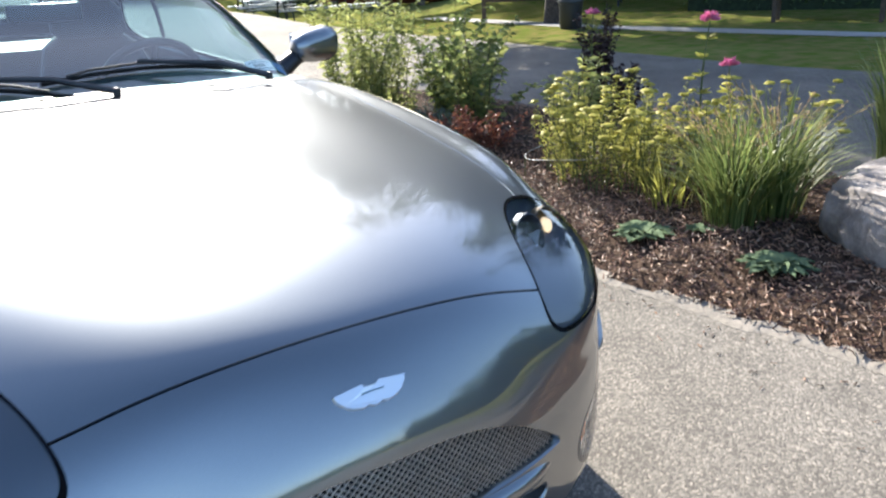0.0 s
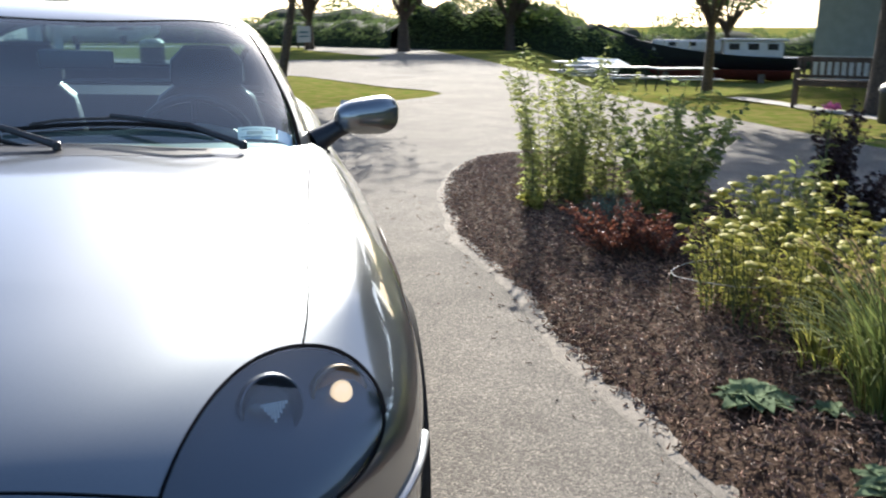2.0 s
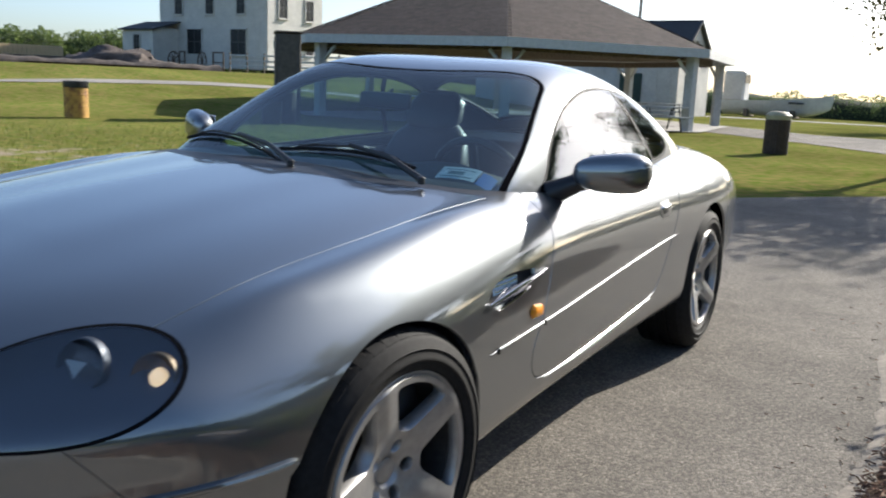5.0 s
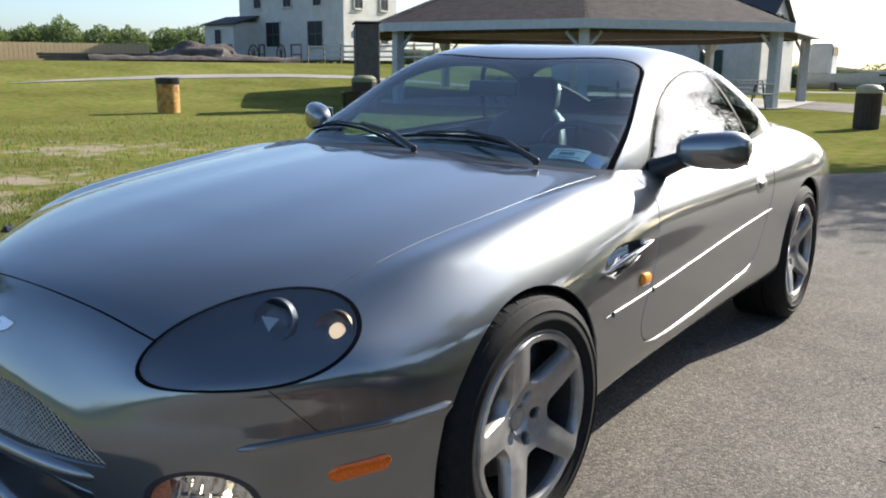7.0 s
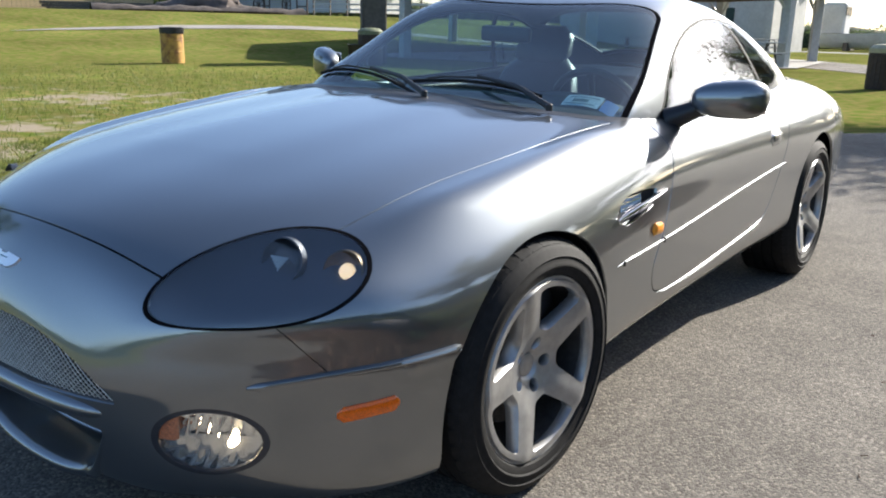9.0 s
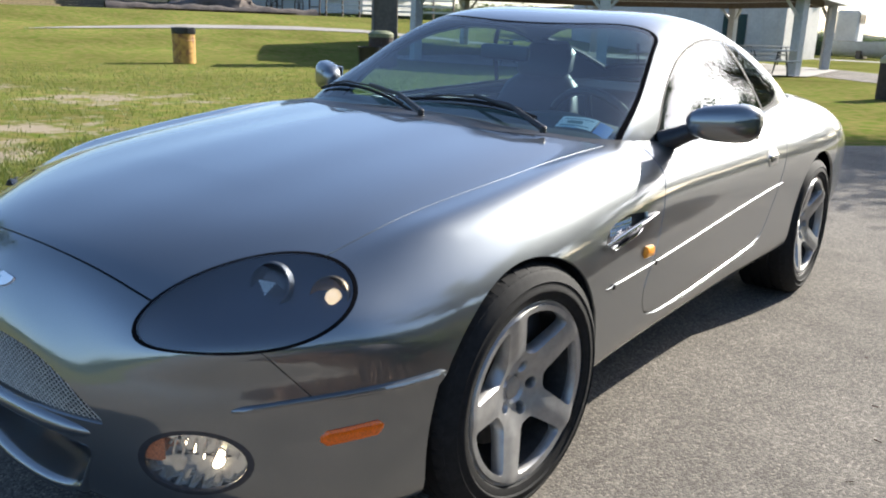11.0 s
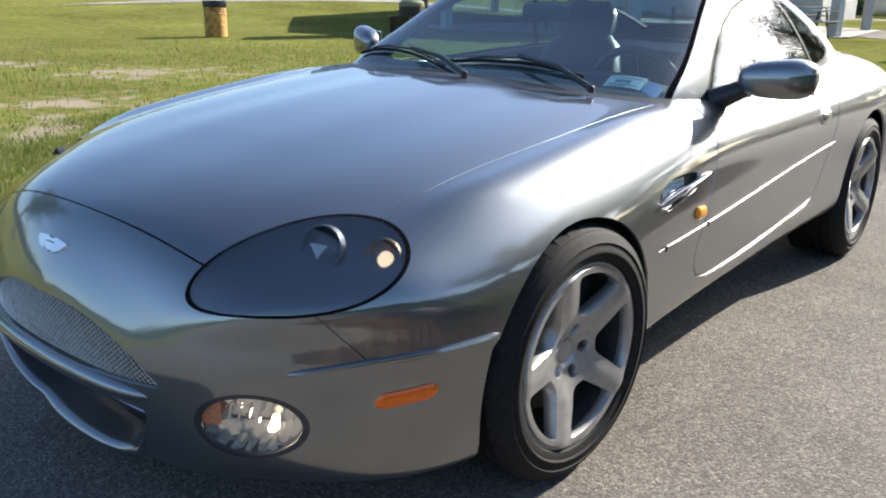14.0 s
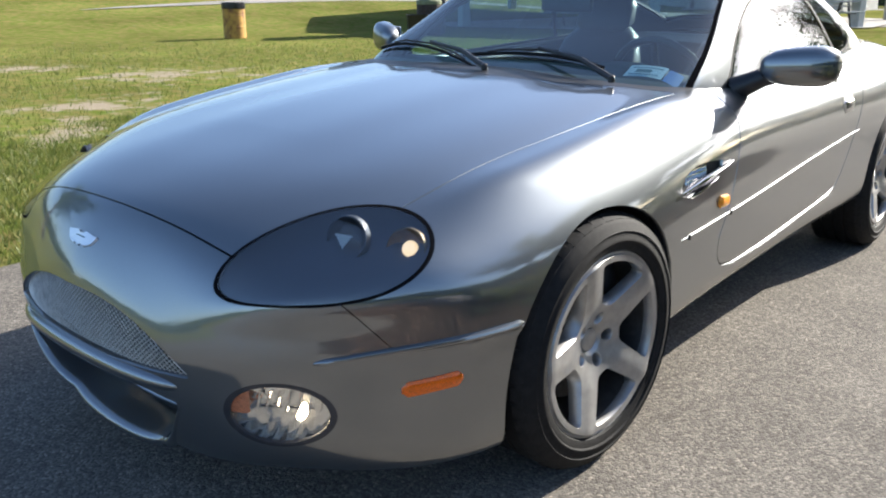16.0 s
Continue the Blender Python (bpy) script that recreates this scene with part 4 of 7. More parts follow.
for x0, y0, x1, y1, px, py in ((-0.60, 0.655, -0.02, 0.53, -0.20, 0.42), (-0.10, 0.60, 0.44, 0.60, 0.26, 0.46)):
    wiper = empty("wiper", "", "")
    wiper.parent = car
    bm = bmesh.new()
    n = 9
    blade = [on_screen(x0 + (x1 - x0) * t, y0 + (y1 - y0) * t + 0.03 * math.sin(math.pi * t), 0.010) for t in np.linspace(0, 1, n)]
    tube(bm, blade, 0.006, 8)
    part("blade", bm, black_rubber, wiper, "black rubber blade")
    bm = bmesh.new()
    mid = blade[n // 2] + Vector((0, 0, 0.016))
    tip = blade[n // 2 + 3] + Vector((0, -0.004, 0.022))
    base = Vector((x1 + 0.08, py + 0.05, body_z(x1 + 0.08, py + 0.05) + 0.022))
    tube(bm, [base, base * 0.6 + mid * 0.4 + Vector((0, 0, 0.022)), mid + Vector((0, 0, 0.006)), mid], [0.010, 0.008, 0.006, 0.005], 8)
    part("arm", bm, black_plastic, wiper, "black wiper arm")
    bm = bmesh.new()
    lathe(bm, [(-0.012, 0.011), (0.006, 0.011), (0.010, 0.007), (0.011, 0.0005)], steps=20, m=Matrix.Translation(base) @ Matrix.Rotation(radians(-90), 4, "Y"))
    part("pivot", bm, black_plastic, wiper)
    bm = bmesh.new()
    q0, q1 = blade[2] + Vector((0, 0, 0.014)), blade[6] + Vector((0, 0, 0.014))
    tube(bm, [blade[1] + Vector((0, 0, 0.008)), q0, mid, q1, blade[7] + Vector((0, 0, 0.008))], 0.004, 6)
    part("bridge", bm, black_plastic, wiper)

# cowl grille slats
bm = bmesh.new()
for k in range(26):
    x = -0.16 + k * 0.0125
    y = 0.425 + 0.40 * x * x
    box(bm, (0.006, 0.03, 0.006), (x, y + 0.02, body_z(x, y + 0.02) + 0.004), Matrix.Rotation(radians(12), 4, "X"))
part("cowl_slats", bm, alloy_dark, car, "fine cowl air-intake slats", smooth=False)

# inspection sticker inside the screen
def decal(name, x0, x1, s0, s1, mat, parent, lift=-0.006, label=""):
    """A flat patch just inside the windscreen; s runs up the glass."""
    V, F = [], []
    for s in (s0, s1):
        for x in np.linspace(x0, x1, 7):
            y = 0.61 + 0.42 * (x - 0.52) + s
            V.append(on_screen(x, y, lift))
    F = [(i, i + 1, i + 8, i + 7) for i in range(6)]
    return obj(name, V, F, mat, parent, label)


sticker = decal("sticker", 0.505, 0.612, 0.0, 0.055, sticker_white, car, label="pale registration sticker with blue print")
decal("strip", 0.515, 0.600, 0.008, 0.012, ink, sticker, -0.005)
decal("strip", 0.515, 0.602, 0.040, 0.044, ink, sticker, -0.005)
decal("strip", 0.530, 0.575, 0.018, 0.034, ink, sticker, -0.005)
decal("inspection_sticker", 0.617, 0.658, -0.002, 0.05, sticker_blue, car, label="blue inspection sticker")

# dashboard and seats
bm = bmesh.new()
prof = [(0.52, 0.86), (0.66, 0.885), (0.80, 0.90), (0.93, 0.905), (1.00, 0.88), (1.02, 0.80), (0.99, 0.70), (0.95, 0.55)]
rows = []
for x in np.linspace(-0.70, 0.70, 15):
    dip = 0.015 * abs(x) / 0.7
    hump = 0.035 * math.exp(-((x - 0.36) / 0.16) ** 2)
    rows.append([bm.verts.new((x, y, z - dip + (hump if y > 0.75 and z > 0.8 else 0) - (0.03 if y < 0.6 else 0) * abs(x))) for y, z in prof])
for a, b in zip(rows, rows[1:]):
    for k in range(len(prof) - 1):
        bm.faces.new((a[k], b[k], b[k + 1], a[k + 1]))
part("dashboard", bm, dash_mat, car, "dark dashboard")
bm = bmesh.new()
m = Matrix.Translation((0.36, 1.16, 0.83)) @ Matrix.Rotation(radians(-65), 4, "X")
ring = []
for i in range(36):
    a = i / 36 * math.tau
    ring.append(m @ Vector((0.185 * math.cos(a), 0.185 * math.sin(a), 0)))
tube(bm, ring + [ring[0]], 0.016, 8, cap=False)
for a in (0.3, math.pi - 0.3, -math.pi / 2):
    tube(bm, [m @ Vector((0, 0, -0.03)), m @ Vector((0.18 * math.cos(a), 0.18 * math.sin(a), 0))], 0.014, 6)
bmesh.ops.create_uvsphere(bm, u_segments=14, v_segments=8, radius=0.06, matrix=m @ Matrix.Translation((0, 0, -0.03)) @ Matrix.Diagonal((1, 1, 0.5, 1)))
part("steering_wheel", bm, leather, car, "black leather steering wheel")


def cushion(bm, rows):
    """A soft loft through rows of (centre, half width, half thickness)."""
    prev = None
    for c, hw, ht, d in rows:
        c, d = Vector(c), Vector(d).normalized()
        ring = []
        for k in range(16):
            a = k / 16 * math.tau
            ring.append(bm.verts.new(c + Vector((hw * math.copysign(abs(math.cos(a)) ** 0.6, math.cos(a)), 0, 0)) + d * ht * math.copysign(abs(math.sin(a)) ** 0.6, math.sin(a))))
        if prev:
            for k in range(16):
                bm.faces.new((prev[k], prev[(k + 1) % 16], ring[(k + 1) % 16], ring[k]))
        else:
            bm.faces.new(ring[::-1])
        prev = ring
    bm.faces.new(prev)
    bmesh.ops.recalc_face_normals(bm, faces=bm.faces)


for side in (1, -1):
    seat = empty("seat", "", "")
    seat.parent = car
    x = 0.36 * side
    bm = bmesh.new()
    cushion(bm, [((x, 1.25, 0.44), 0.22, 0.05, (0, 0, 1)), ((x, 1.30, 0.46), 0.25, 0.08, (0, 0, 1)), ((x, 1.6, 0.45), 0.25, 0.08, (0, 0, 1)), ((x, 1.78, 0.44), 0.22, 0.06, (0, 0, 1))])
    part("cushion", bm, leather, seat)
    bm = bmesh.new()
    up = (0, 1, 0.3)
    cushion(bm, [((x, 1.76, 0.45), 0.22, 0.06, up), ((x, 1.80, 0.56), 0.26, 0.085, up), ((x, 1.88, 0.78), 0.25, 0.075, up), ((x, 1.94, 0.93), 0.20, 0.06, up), ((x, 1.965, 0.985), 0.13, 0.04, up)])
    part("backrest", bm, leather, seat, "black leather backrest")
    bm = bmesh.new()
    cushion(bm, [((x, 1.950, 0.975), 0.13, 0.03, up), ((x, 1.962, 1.00), 0.155, 0.05, up), ((x, 1.985, 1.08), 0.15, 0.052, up), ((x, 2.000, 1.135), 0.10, 0.03, up)])
    part("headrest", bm, leather, seat, "black leather headrest")
    bm = bmesh.new()
    tube(bm, [(x + side * 0.02, 1.97, 0.95), (x + side * 0.02, 1.98, 1.03)], 0.008, 6)
    part("post", bm, chrome, seat)
bm = bmesh.new()
cushion(bm, [((0, 2.30, 0.55), 0.60, 0.08, (0, 1, 0.4)), ((0, 2.36, 0.75), 0.60, 0.07, (0, 1, 0.4)), ((0, 2.42, 0.92), 0.55, 0.05, (0, 1, 0.4))])
part("rear_seat", bm, leather, car, "black leather rear bench")
bm = bmesh.new()
box(bm, (1.20, 0.55, 0.02), (0, 2.68, 0.905), bevel=0.005)
part("parcel_shelf", bm, dash_mat, car)
bm = bmesh.new()
box(bm, (1.46, 1.9, 0.03), (0, 1.6, 0.25))
part("cabin_floor", bm, dash_mat, car)
for side in (1, -1):
    bm = bmesh.new()
    box(bm, (0.05, 1.9, 0.50), (0.74 * side, 1.6, 0.60), bevel=0.02)
    part("door_card", bm, leather, car, "dark leather door lining")
bm = bmesh.new()
box(bm, (0.22, 0.03, 0.06), (0.02, 1.02, 1.115), bevel=0.012)
tube(bm, [(0.02, 1.03, 1.12), (0.02, 1.06, 1.155)], 0.008, 6)
part("rear_view_mirror", bm, black_plastic, car, "black rear-view mirror")

# the body leans slightly on its springs; the wheels stay on the ground
PIVOT = Matrix.Translation((0.80, 0, 0.72))
LEAN = PIVOT @ Matrix.Rotation(radians(1.2), 4, "Y") @ PIVOT.inverted()
for child in car.children:
    if not child.name.startswith("wheel"):
        child.matrix_basis = LEAN @ child.matrix_basis

# ---- ground, drive, lawn, bed ----
def fill(name, outline, z, mat, label, category, kind="structure", wiggle=0.0, seed=1, step=0.25):
    """A flat sheet inside a closed outline, its edge slightly uneven."""
    rnd = random.Random(seed)
    P, n = [], len(outline)
    for i in range(n):
        a, b = Vector(outline[i]), Vector(outline[(i + 1) % n])
        k = max(1, int((b - a).length / step)) if wiggle else 1
        side = Vector((-(b - a).y, (b - a).x)).normalized()
        for j in range(k):
            q = a.lerp(b, j / k)
            w = wiggle * (noise.noise(Vector((q.x * 1.3, q.y * 1.3, seed))) * 1.2 + noise.noise(Vector((q.x * 5, q.y * 5, seed))) * 0.6 + rnd.uniform(-0.15, 0.15))
            P.append(q + side * w)
    bm = bmesh.new()
    vs = [bm.verts.new((p.x, p.y, z)) for p in P]
    es = [bm.edges.new((vs[i], vs[(i + 1) % len(vs)])) for i in range(len(vs))]
    bmesh.ops.triangle_fill(bm, use_beauty=True, edges=es)
    bmesh.ops.recalc_face_normals(bm, faces=bm.faces)
    if bm.faces and sum(f.normal.z for f in bm.faces) < 0:
        bmesh.ops.reverse_faces(bm, faces=bm.faces)
    return tagged(part(name, bm, mat, None, "", smooth=False), label, category, "", kind)


def asphalt_material():
    """Worn asphalt: pale and dark stones in a grey binder, broad stains."""
    m = material("worn_asphalt", (0.192, 0.177, 0.158), rough=0.88, noise_scale=3.0, vary=0.18, big=0.16, big_scale=0.7, spec=0.10)
    n, l = m.node_tree.nodes, m.node_tree.links
    b = n["Principled BSDF"]
    src = b.inputs["Base Color"].links[0].from_socket
    co = n.new("ShaderNodeNewGeometry").outputs["Position"]
    v = n.new("ShaderNodeTexVoronoi")
    v.inputs["Scale"].default_value = 150
    l.new(co, v.inputs["Vector"])
    sep = n.new("ShaderNodeSeparateColor")
    l.new(v.outputs["Color"], sep.inputs[0])
    ramp = n.new("ShaderNodeValToRGB")
    ramp.color_ramp.elements[0].position, ramp.color_ramp.elements[0].color = 0.0, (0.55, 0.54, 0.52, 1)
    ramp.color_ramp.elements[1].position, ramp.color_ramp.elements[1].color = 1.0, (1.75, 1.68, 1.56, 1)
    for pos, c in ((0.35, 0.74), (0.62, 0.98), (0.88, 1.18)):
        e = ramp.color_ramp.elements.new(pos)
        e.color = (c, c * 0.98, c * 0.94, 1)
    l.new(sep.outputs[0], ramp.inputs[0])
    mul = n.new("ShaderNodeMix")
    mul.data_type, mul.blend_type = "RGBA", "MULTIPLY"
    mul.inputs[0].default_value = 1.0
    l.new(src, mul.inputs[6])
    l.new(ramp.outputs[0], mul.inputs[7])
    l.new(mul.outputs[2], b.inputs["Base Color"])
    bump = n.new("ShaderNodeBump")
    bump.inputs["Strength"].default_value, bump.inputs["Distance"].default_value = 0.40, 0.005
    l.new(v.outputs["Distance"], bump.inputs["Height"])
    bump.invert = True
    l.new(bump.outputs[0], b.inputs["Normal"])
    return m


asphalt = asphalt_material()
concrete = material("pale_concrete", (0.36, 0.34, 0.31), rough=0.9, noise_scale=30, vary=0.25, big=0.12, big_scale=0.8, bump=0.2, bump_scale=120)
gravel_mat = material("pale_gravel", (0.31, 0.285, 0.25), rough=0.95, noise_scale=25, vary=0.35, big=0.15, big_scale=0.5, bump=0.5, bump_scale=60)
sand = material("pale_sand", (0.28, 0.245, 0.20), rough=0.95, noise_scale=40, vary=0.3, big=0.15, big_scale=3, bump=0.4, bump_scale=150)
lawn_mat = material("mown_lawn", (0.098, 0.138, 0.024), rough=0.9, noise_scale=4.5, detail=11, vary=0.0, second=(0.200, 0.165, 0.062), big=0.25, big_scale=0.30, bump=0.8, bump_scale=40, spec=0.0, contrast=(0.34, 0.66))


def worn_spots(m, spots):
    """Sandy ground showing through the turf in a few worn places: (x, y, reach)."""
    n, l = m.node_tree.nodes, m.node_tree.links
    b = n["Principled BSDF"]
    src = b.inputs["Base Color"].links[0].from_socket
    co = n.new("ShaderNodeNewGeometry").outputs["Position"]
    t = n.new("ShaderNodeTexNoise")
    t.inputs["Scale"].default_value, t.inputs["Detail"].default_value, t.inputs["Roughness"].default_value = 1.7, 10, 0.66
    l.new(co, t.inputs["Vector"])
    worn = None
    for x, y, reach in spots:
        d = n.new("ShaderNodeVectorMath")
        d.operation = "DISTANCE"
        l.new(co, d.inputs[0])
        d.inputs[1].default_value = (x, y, 0)
        r = n.new("ShaderNodeMapRange")
        r.inputs["From Min"].default_value, r.inputs["From Max"].default_value = 0.0, reach
        r.inputs["To Min"].default_value, r.inputs["To Max"].default_value = 0.12, -0.16
        l.new(d.outputs["Value"], r.inputs["Value"])
        if worn is None:
            worn = r.outputs[0]
        else:
            top = n.new("ShaderNodeMath")
            top.operation = "MAXIMUM"
            l.new(worn, top.inputs[0])
            l.new(r.outputs[0], top.inputs[1])
            worn = top.outputs[0]
    a = n.new("ShaderNodeMath")
    l.new(t.outputs["Fac"], a.inputs[0])
    l.new(worn, a.inputs[1])
    k = n.new("ShaderNodeMapRange")
    k.inputs["From Min"].default_value, k.inputs["From Max"].default_value = 0.50, 0.60
    l.new(a.outputs[0], k.inputs["Value"])
    mix = n.new("ShaderNodeMix")
    mix.data_type = "RGBA"
    l.new(k.outputs[0], mix.inputs[0])
    l.new(src, mix.inputs[6])
    mix.inputs[7].default_value = (0.28, 0.235, 0.17, 1)
    l.new(mix.outputs[2], b.inputs["Base Color"])


SPOTS = [(-9.7, 5.3, 2.4), (-7.1, 2.8, 1.7), (-5.6, 1.6, 1.2), (-12.5, 4.4, 1.6), (-8.3, 1.4, 1.3)]
worn_spots(lawn_mat, SPOTS)
soil = material("dark_mulch_soil", (0.090, 0.058, 0.040), rough=0.95, noise_scale=30, vary=0.6, bump=0.9, bump_scale=70, spec=0.05)
chip_mat = material("shredded_mulch", (0.24, 0.130, 0.075), rough=0.6, noise_scale=18, second=(0.095, 0.045, 0.028), per_piece=0.75, spec=0.35)
blade_mat = leafy("grass_blade", (0.085, 0.125, 0.022), (0.170, 0.180, 0.045), 0.45)

# one sheet to the horizon, rising a little on the far side of the lawn
def rise(x, y):
    d = math.hypot(x, y)
    k = min(1.0, max(0.0, (-x - 16) / 18))
    s = lambda q, lo, hi: (lambda u: u * u * (3 - 2 * u))(min(1.0, max(0.0, (q - lo) / (hi - lo))))
    az = math.degrees(math.atan2(x, y))
    # the ground falls away to the boat yard by the shore
    shore = 1.45 * s(d, 12, 40) * s(az, 20, 26) * (1 - s(az, 36, 41)) * (1 - s(d, 60, 110))
    return 1.4 * k * k * (3 - 2 * k) * min(1.0, max(0.0, (d - 20) / 20)) - shore


V, F = [], []
RN = 144
ring_r = [0, 3, 6, 9, 12, 14, 16, 18, 20, 22, 24, 25.5, 27, 28.5, 30, 31.5, 33, 34.5, 36, 37.5, 39, 40.5, 42, 44, 46, 50, 54, 60, 70, 85, 100, 130, 160, 300, 700, 1500]
for r in ring_r:
    for k in range(RN):
        a = k / RN * math.tau
        x, y = r * math.cos(a), r * math.sin(a)
        V.append((x, y, -0.014 + rise(x, y)))
for i in range(len(ring_r) - 1):
    for k in range(RN):
        a, b = i * RN + k, i * RN + (k + 1) % RN
        if i == 0:
            F.append((a, a + RN, b + RN))
        else:
            F.append((a, a + RN, b + RN, b))
tagged(obj("ground", V, F, lawn_mat), "mown green lawn with yellow dry areas", "lawn", "", "structure")

DRIVE = [(-2.05, -40), (-2.05, 3.0), (-1.75, 6.0), (-0.55, 8.7), (0.6, 10.2), (1.7, 11.4), (3.6, 13.1), (4.0, 13.8), (3.9, 14.5), (3.2, 15.6), (1.8, 19.4), (-1.8, 23.7), (-6, 27.6), (-14, 33),
         (-14, 39), (-6, 33.5), (-2.5, 30.1), (1.5, 29.6), (4.9, 29.6), (5.6, 31.6), (3.0, 42), (4.5, 60), (12.0, 60), (9.5, 42), (8.8, 28.5), (7.7, 16.5), (7.1, 13.3), (7.0, 10.5), (7.05, 6.0), (7.1, 3.0), (7.5, 0.5), (8.2, -6), (9.5, -40)]
fill("pavement", DRIVE, 0.0, asphalt, "worn grey asphalt drive with pale stones showing", "drive", wiggle=0.035, seed=3)
fill("path", [(8.9, 12.2), (9.35, 12.2), (9.5, 7.8), (10.3, 4.0), (11.6, 0), (11.1, 0), (9.75, 4.0), (9.02, 7.8)], -0.004, concrete, "narrow pale concrete path across the lawn", "path", wiggle=0.02, seed=5)
def draped(name, pts, width, mat, label, category, lift=0.02):
    V, F = [], []
    for i, p in enumerate(pts):
        a, b = Vector(pts[max(0, i - 1)]), Vector(pts[min(len(pts) - 1, i + 1)])
        s = Vector((-(b - a).y, (b - a).x)).normalized() * width / 2 * min(1.0, (i + 0.15) / 3)
        for q in (Vector(p) - s, Vector(p) + s):
            V.append((q.x, q.y, rise(q.x, q.y) + lift))
    F = [(2 * i, 2 * i + 1, 2 * i + 3, 2 * i + 2) for i in range(len(pts) - 1)]
    o = obj(name, V, F, mat, smooth=False)
    return tagged(o, label, category, "", "structure")


track = [(-28.0, 13.2), (-28.15, 15.0), (-28.1, 17.5), (-28.0, 20.0), (-27.6, 22.5), (-27.0, 25.2), (-25.9, 28.0), (-23.5, 31.0), (-20.0, 33.6), (-14.0, 36.2)]
draped("road", track, 1.0, gravel_mat, "pale gravel track behind the lawn", "track", 0.012)

# bed: a low mound, its edge ragged
BED = [(1.83, -2.4), (1.83, -0.72), (1.79, -0.3), (1.755, 0.1), (1.73, 0.5), (1.695, 0.95), (1.72, 1.5), (1.75, 2.0), (1.70, 2.7), (1.76, 3.3), (1.86, 4.0), (2.0, 4.6), (2.25, 5.3),
       (2.62, 5.9), (3.1, 6.1), (3.55, 5.8), (3.85, 4.8), (4.0, 3.4), (4.0, 2.0), (3.75, 0.7), (3.6, -0.6), (3.7, -2.4)]
bed_out = rounded(BED, 12)
_bed = inside(bed_out)


def bed_z(x, y):
    d = float(_bed(np.array([x]), np.array([y]))[0])
    k = min(1.0, max(0.0, d / 0.55))
    return 0.006 + 0.075 * k * (2 - k) + 0.012 * noise.noise(Vector((x * 3, y * 3, 0)))


gx, gy = np.arange(1.5, 4.2, 0.045), np.arange(-2.5, 6.3, 0.045)
X, Y = np.meshgrid(gx, gy, indexing="ij")
D = _bed(X.ravel(), Y.ravel()).reshape(X.shape)
K = np.clip(D / 0.55, 0, 1)
Zb = 0.004 + 0.075 * K * (2 - K)
for i in range(X.shape[0]):
    for j in range(X.shape[1]):
        if D[i, j] > -0.1:
            Zb[i, j] += 0.012 * noise.noise(Vector((X[i, j] * 3, Y[i, j] * 3, 0))) + 0.010 * noise.noise(Vector((X[i, j] * 14, Y[i, j] * 14, 2)))
bed_skin = grid_skin(np.stack([X, Y, Zb], 2))
if bed_skin.N[len(bed_skin.N) // 2][2] < 0:
    bed_skin.N, bed_skin.F = -bed_skin.N, [f[::-1] for f in bed_skin.F]
ragged = lambda P: _bed(P[:, 0], P[:, 1]) + np.array([0.035 * noise.noise(Vector((p[0] * 4, p[1] * 4, 5))) + 0.02 * noise.noise(Vector((p[0] * 15, p[1] * 15, 7))) for p in P])
bed_top, _ = bed_skin.split(ragged)
bt = bed_top.compact()
tagged(obj("planting_bed", bt.V, bt.F, soil, None, "", True, bt.N), "mounded planting bed of dark brown mulch", "flower bed", "", "structure")
# sand washed out along the edge
V, F = [], []
for i, p in enumerate(bed_out[: 12 * 14]):
    q = bed_out[i + 1]
    d = np.array([q[1] - p[1], -(q[0] - p[0])])
    d /= np.linalg.norm(d) + 1e-9
    w = 0.034 + 0.055 * abs(noise.noise(Vector((p[0] * 2.3, p[1] * 2.3, 9)))) + 0.02 * noise.noise(Vector((p[0] * 11, p[1] * 11, 3)))
    for u, z in ((-1.3, 0.016), (0.3, 0.010), (1.0, 0.001)):
        V.append((p[0] - d[0] * w * u, p[1] - d[1] * w * u, z))
F = [(3 * i + k, 3 * i + k + 3, 3 * i + k + 4, 3 * i + k + 1) for i in range(len(V) // 3 - 1) for k in range(2)]
tagged(obj("sand_strip", V, F, sand), "pale washed-out sand along the bed edge", "sand", "", "structure")


def scatter(name, mat, pts, label, category, size, kind="stuff", flat=0.25, seed=2, long=(1.5, 5.0)):
    """Many small splinters in one mesh."""
    rnd = np.random.RandomState(seed)
    n = len(pts)
    P = np.array(pts)
    L = size * rnd.uniform(*long, n)
    Wd = size * rnd.uniform(0.5, 1.1, n)
    H = size * rnd.uniform(0.25, 0.5, n)
    yaw, pit = rnd.uniform(0, math.tau, n), rnd.normal(0, flat, n)
    ax = np.stack([np.cos(yaw) * np.cos(pit), np.sin(yaw) * np.cos(pit), np.sin(pit)], 1)
    sd = np.stack([-np.sin(yaw), np.cos(yaw), np.zeros(n)], 1)
    up = np.cross(ax, sd)
    V, F = [], []
    for a, b, c in ((-1, -1, 0), (1, -0.4, 0), (1, 0.4, 0), (-1, 1, 0), (-0.8, 0, 1), (0.8, 0, 1)):
        V.append(P + ax * (L * a / 2)[:, None] + sd * (Wd * b / 2)[:, None] + up * (H * c)[:, None])
    V = np.stack(V, 1).reshape(-1, 3)
    for f in ((0, 1, 5, 4), (2, 3, 4, 5), (1, 2, 5), (3, 0, 4)):
        F += [tuple(6 * i + k for k in f) for i in range(n)]
    return tagged(obj(name, V, F, mat, smooth=False), label, category, "", kind)


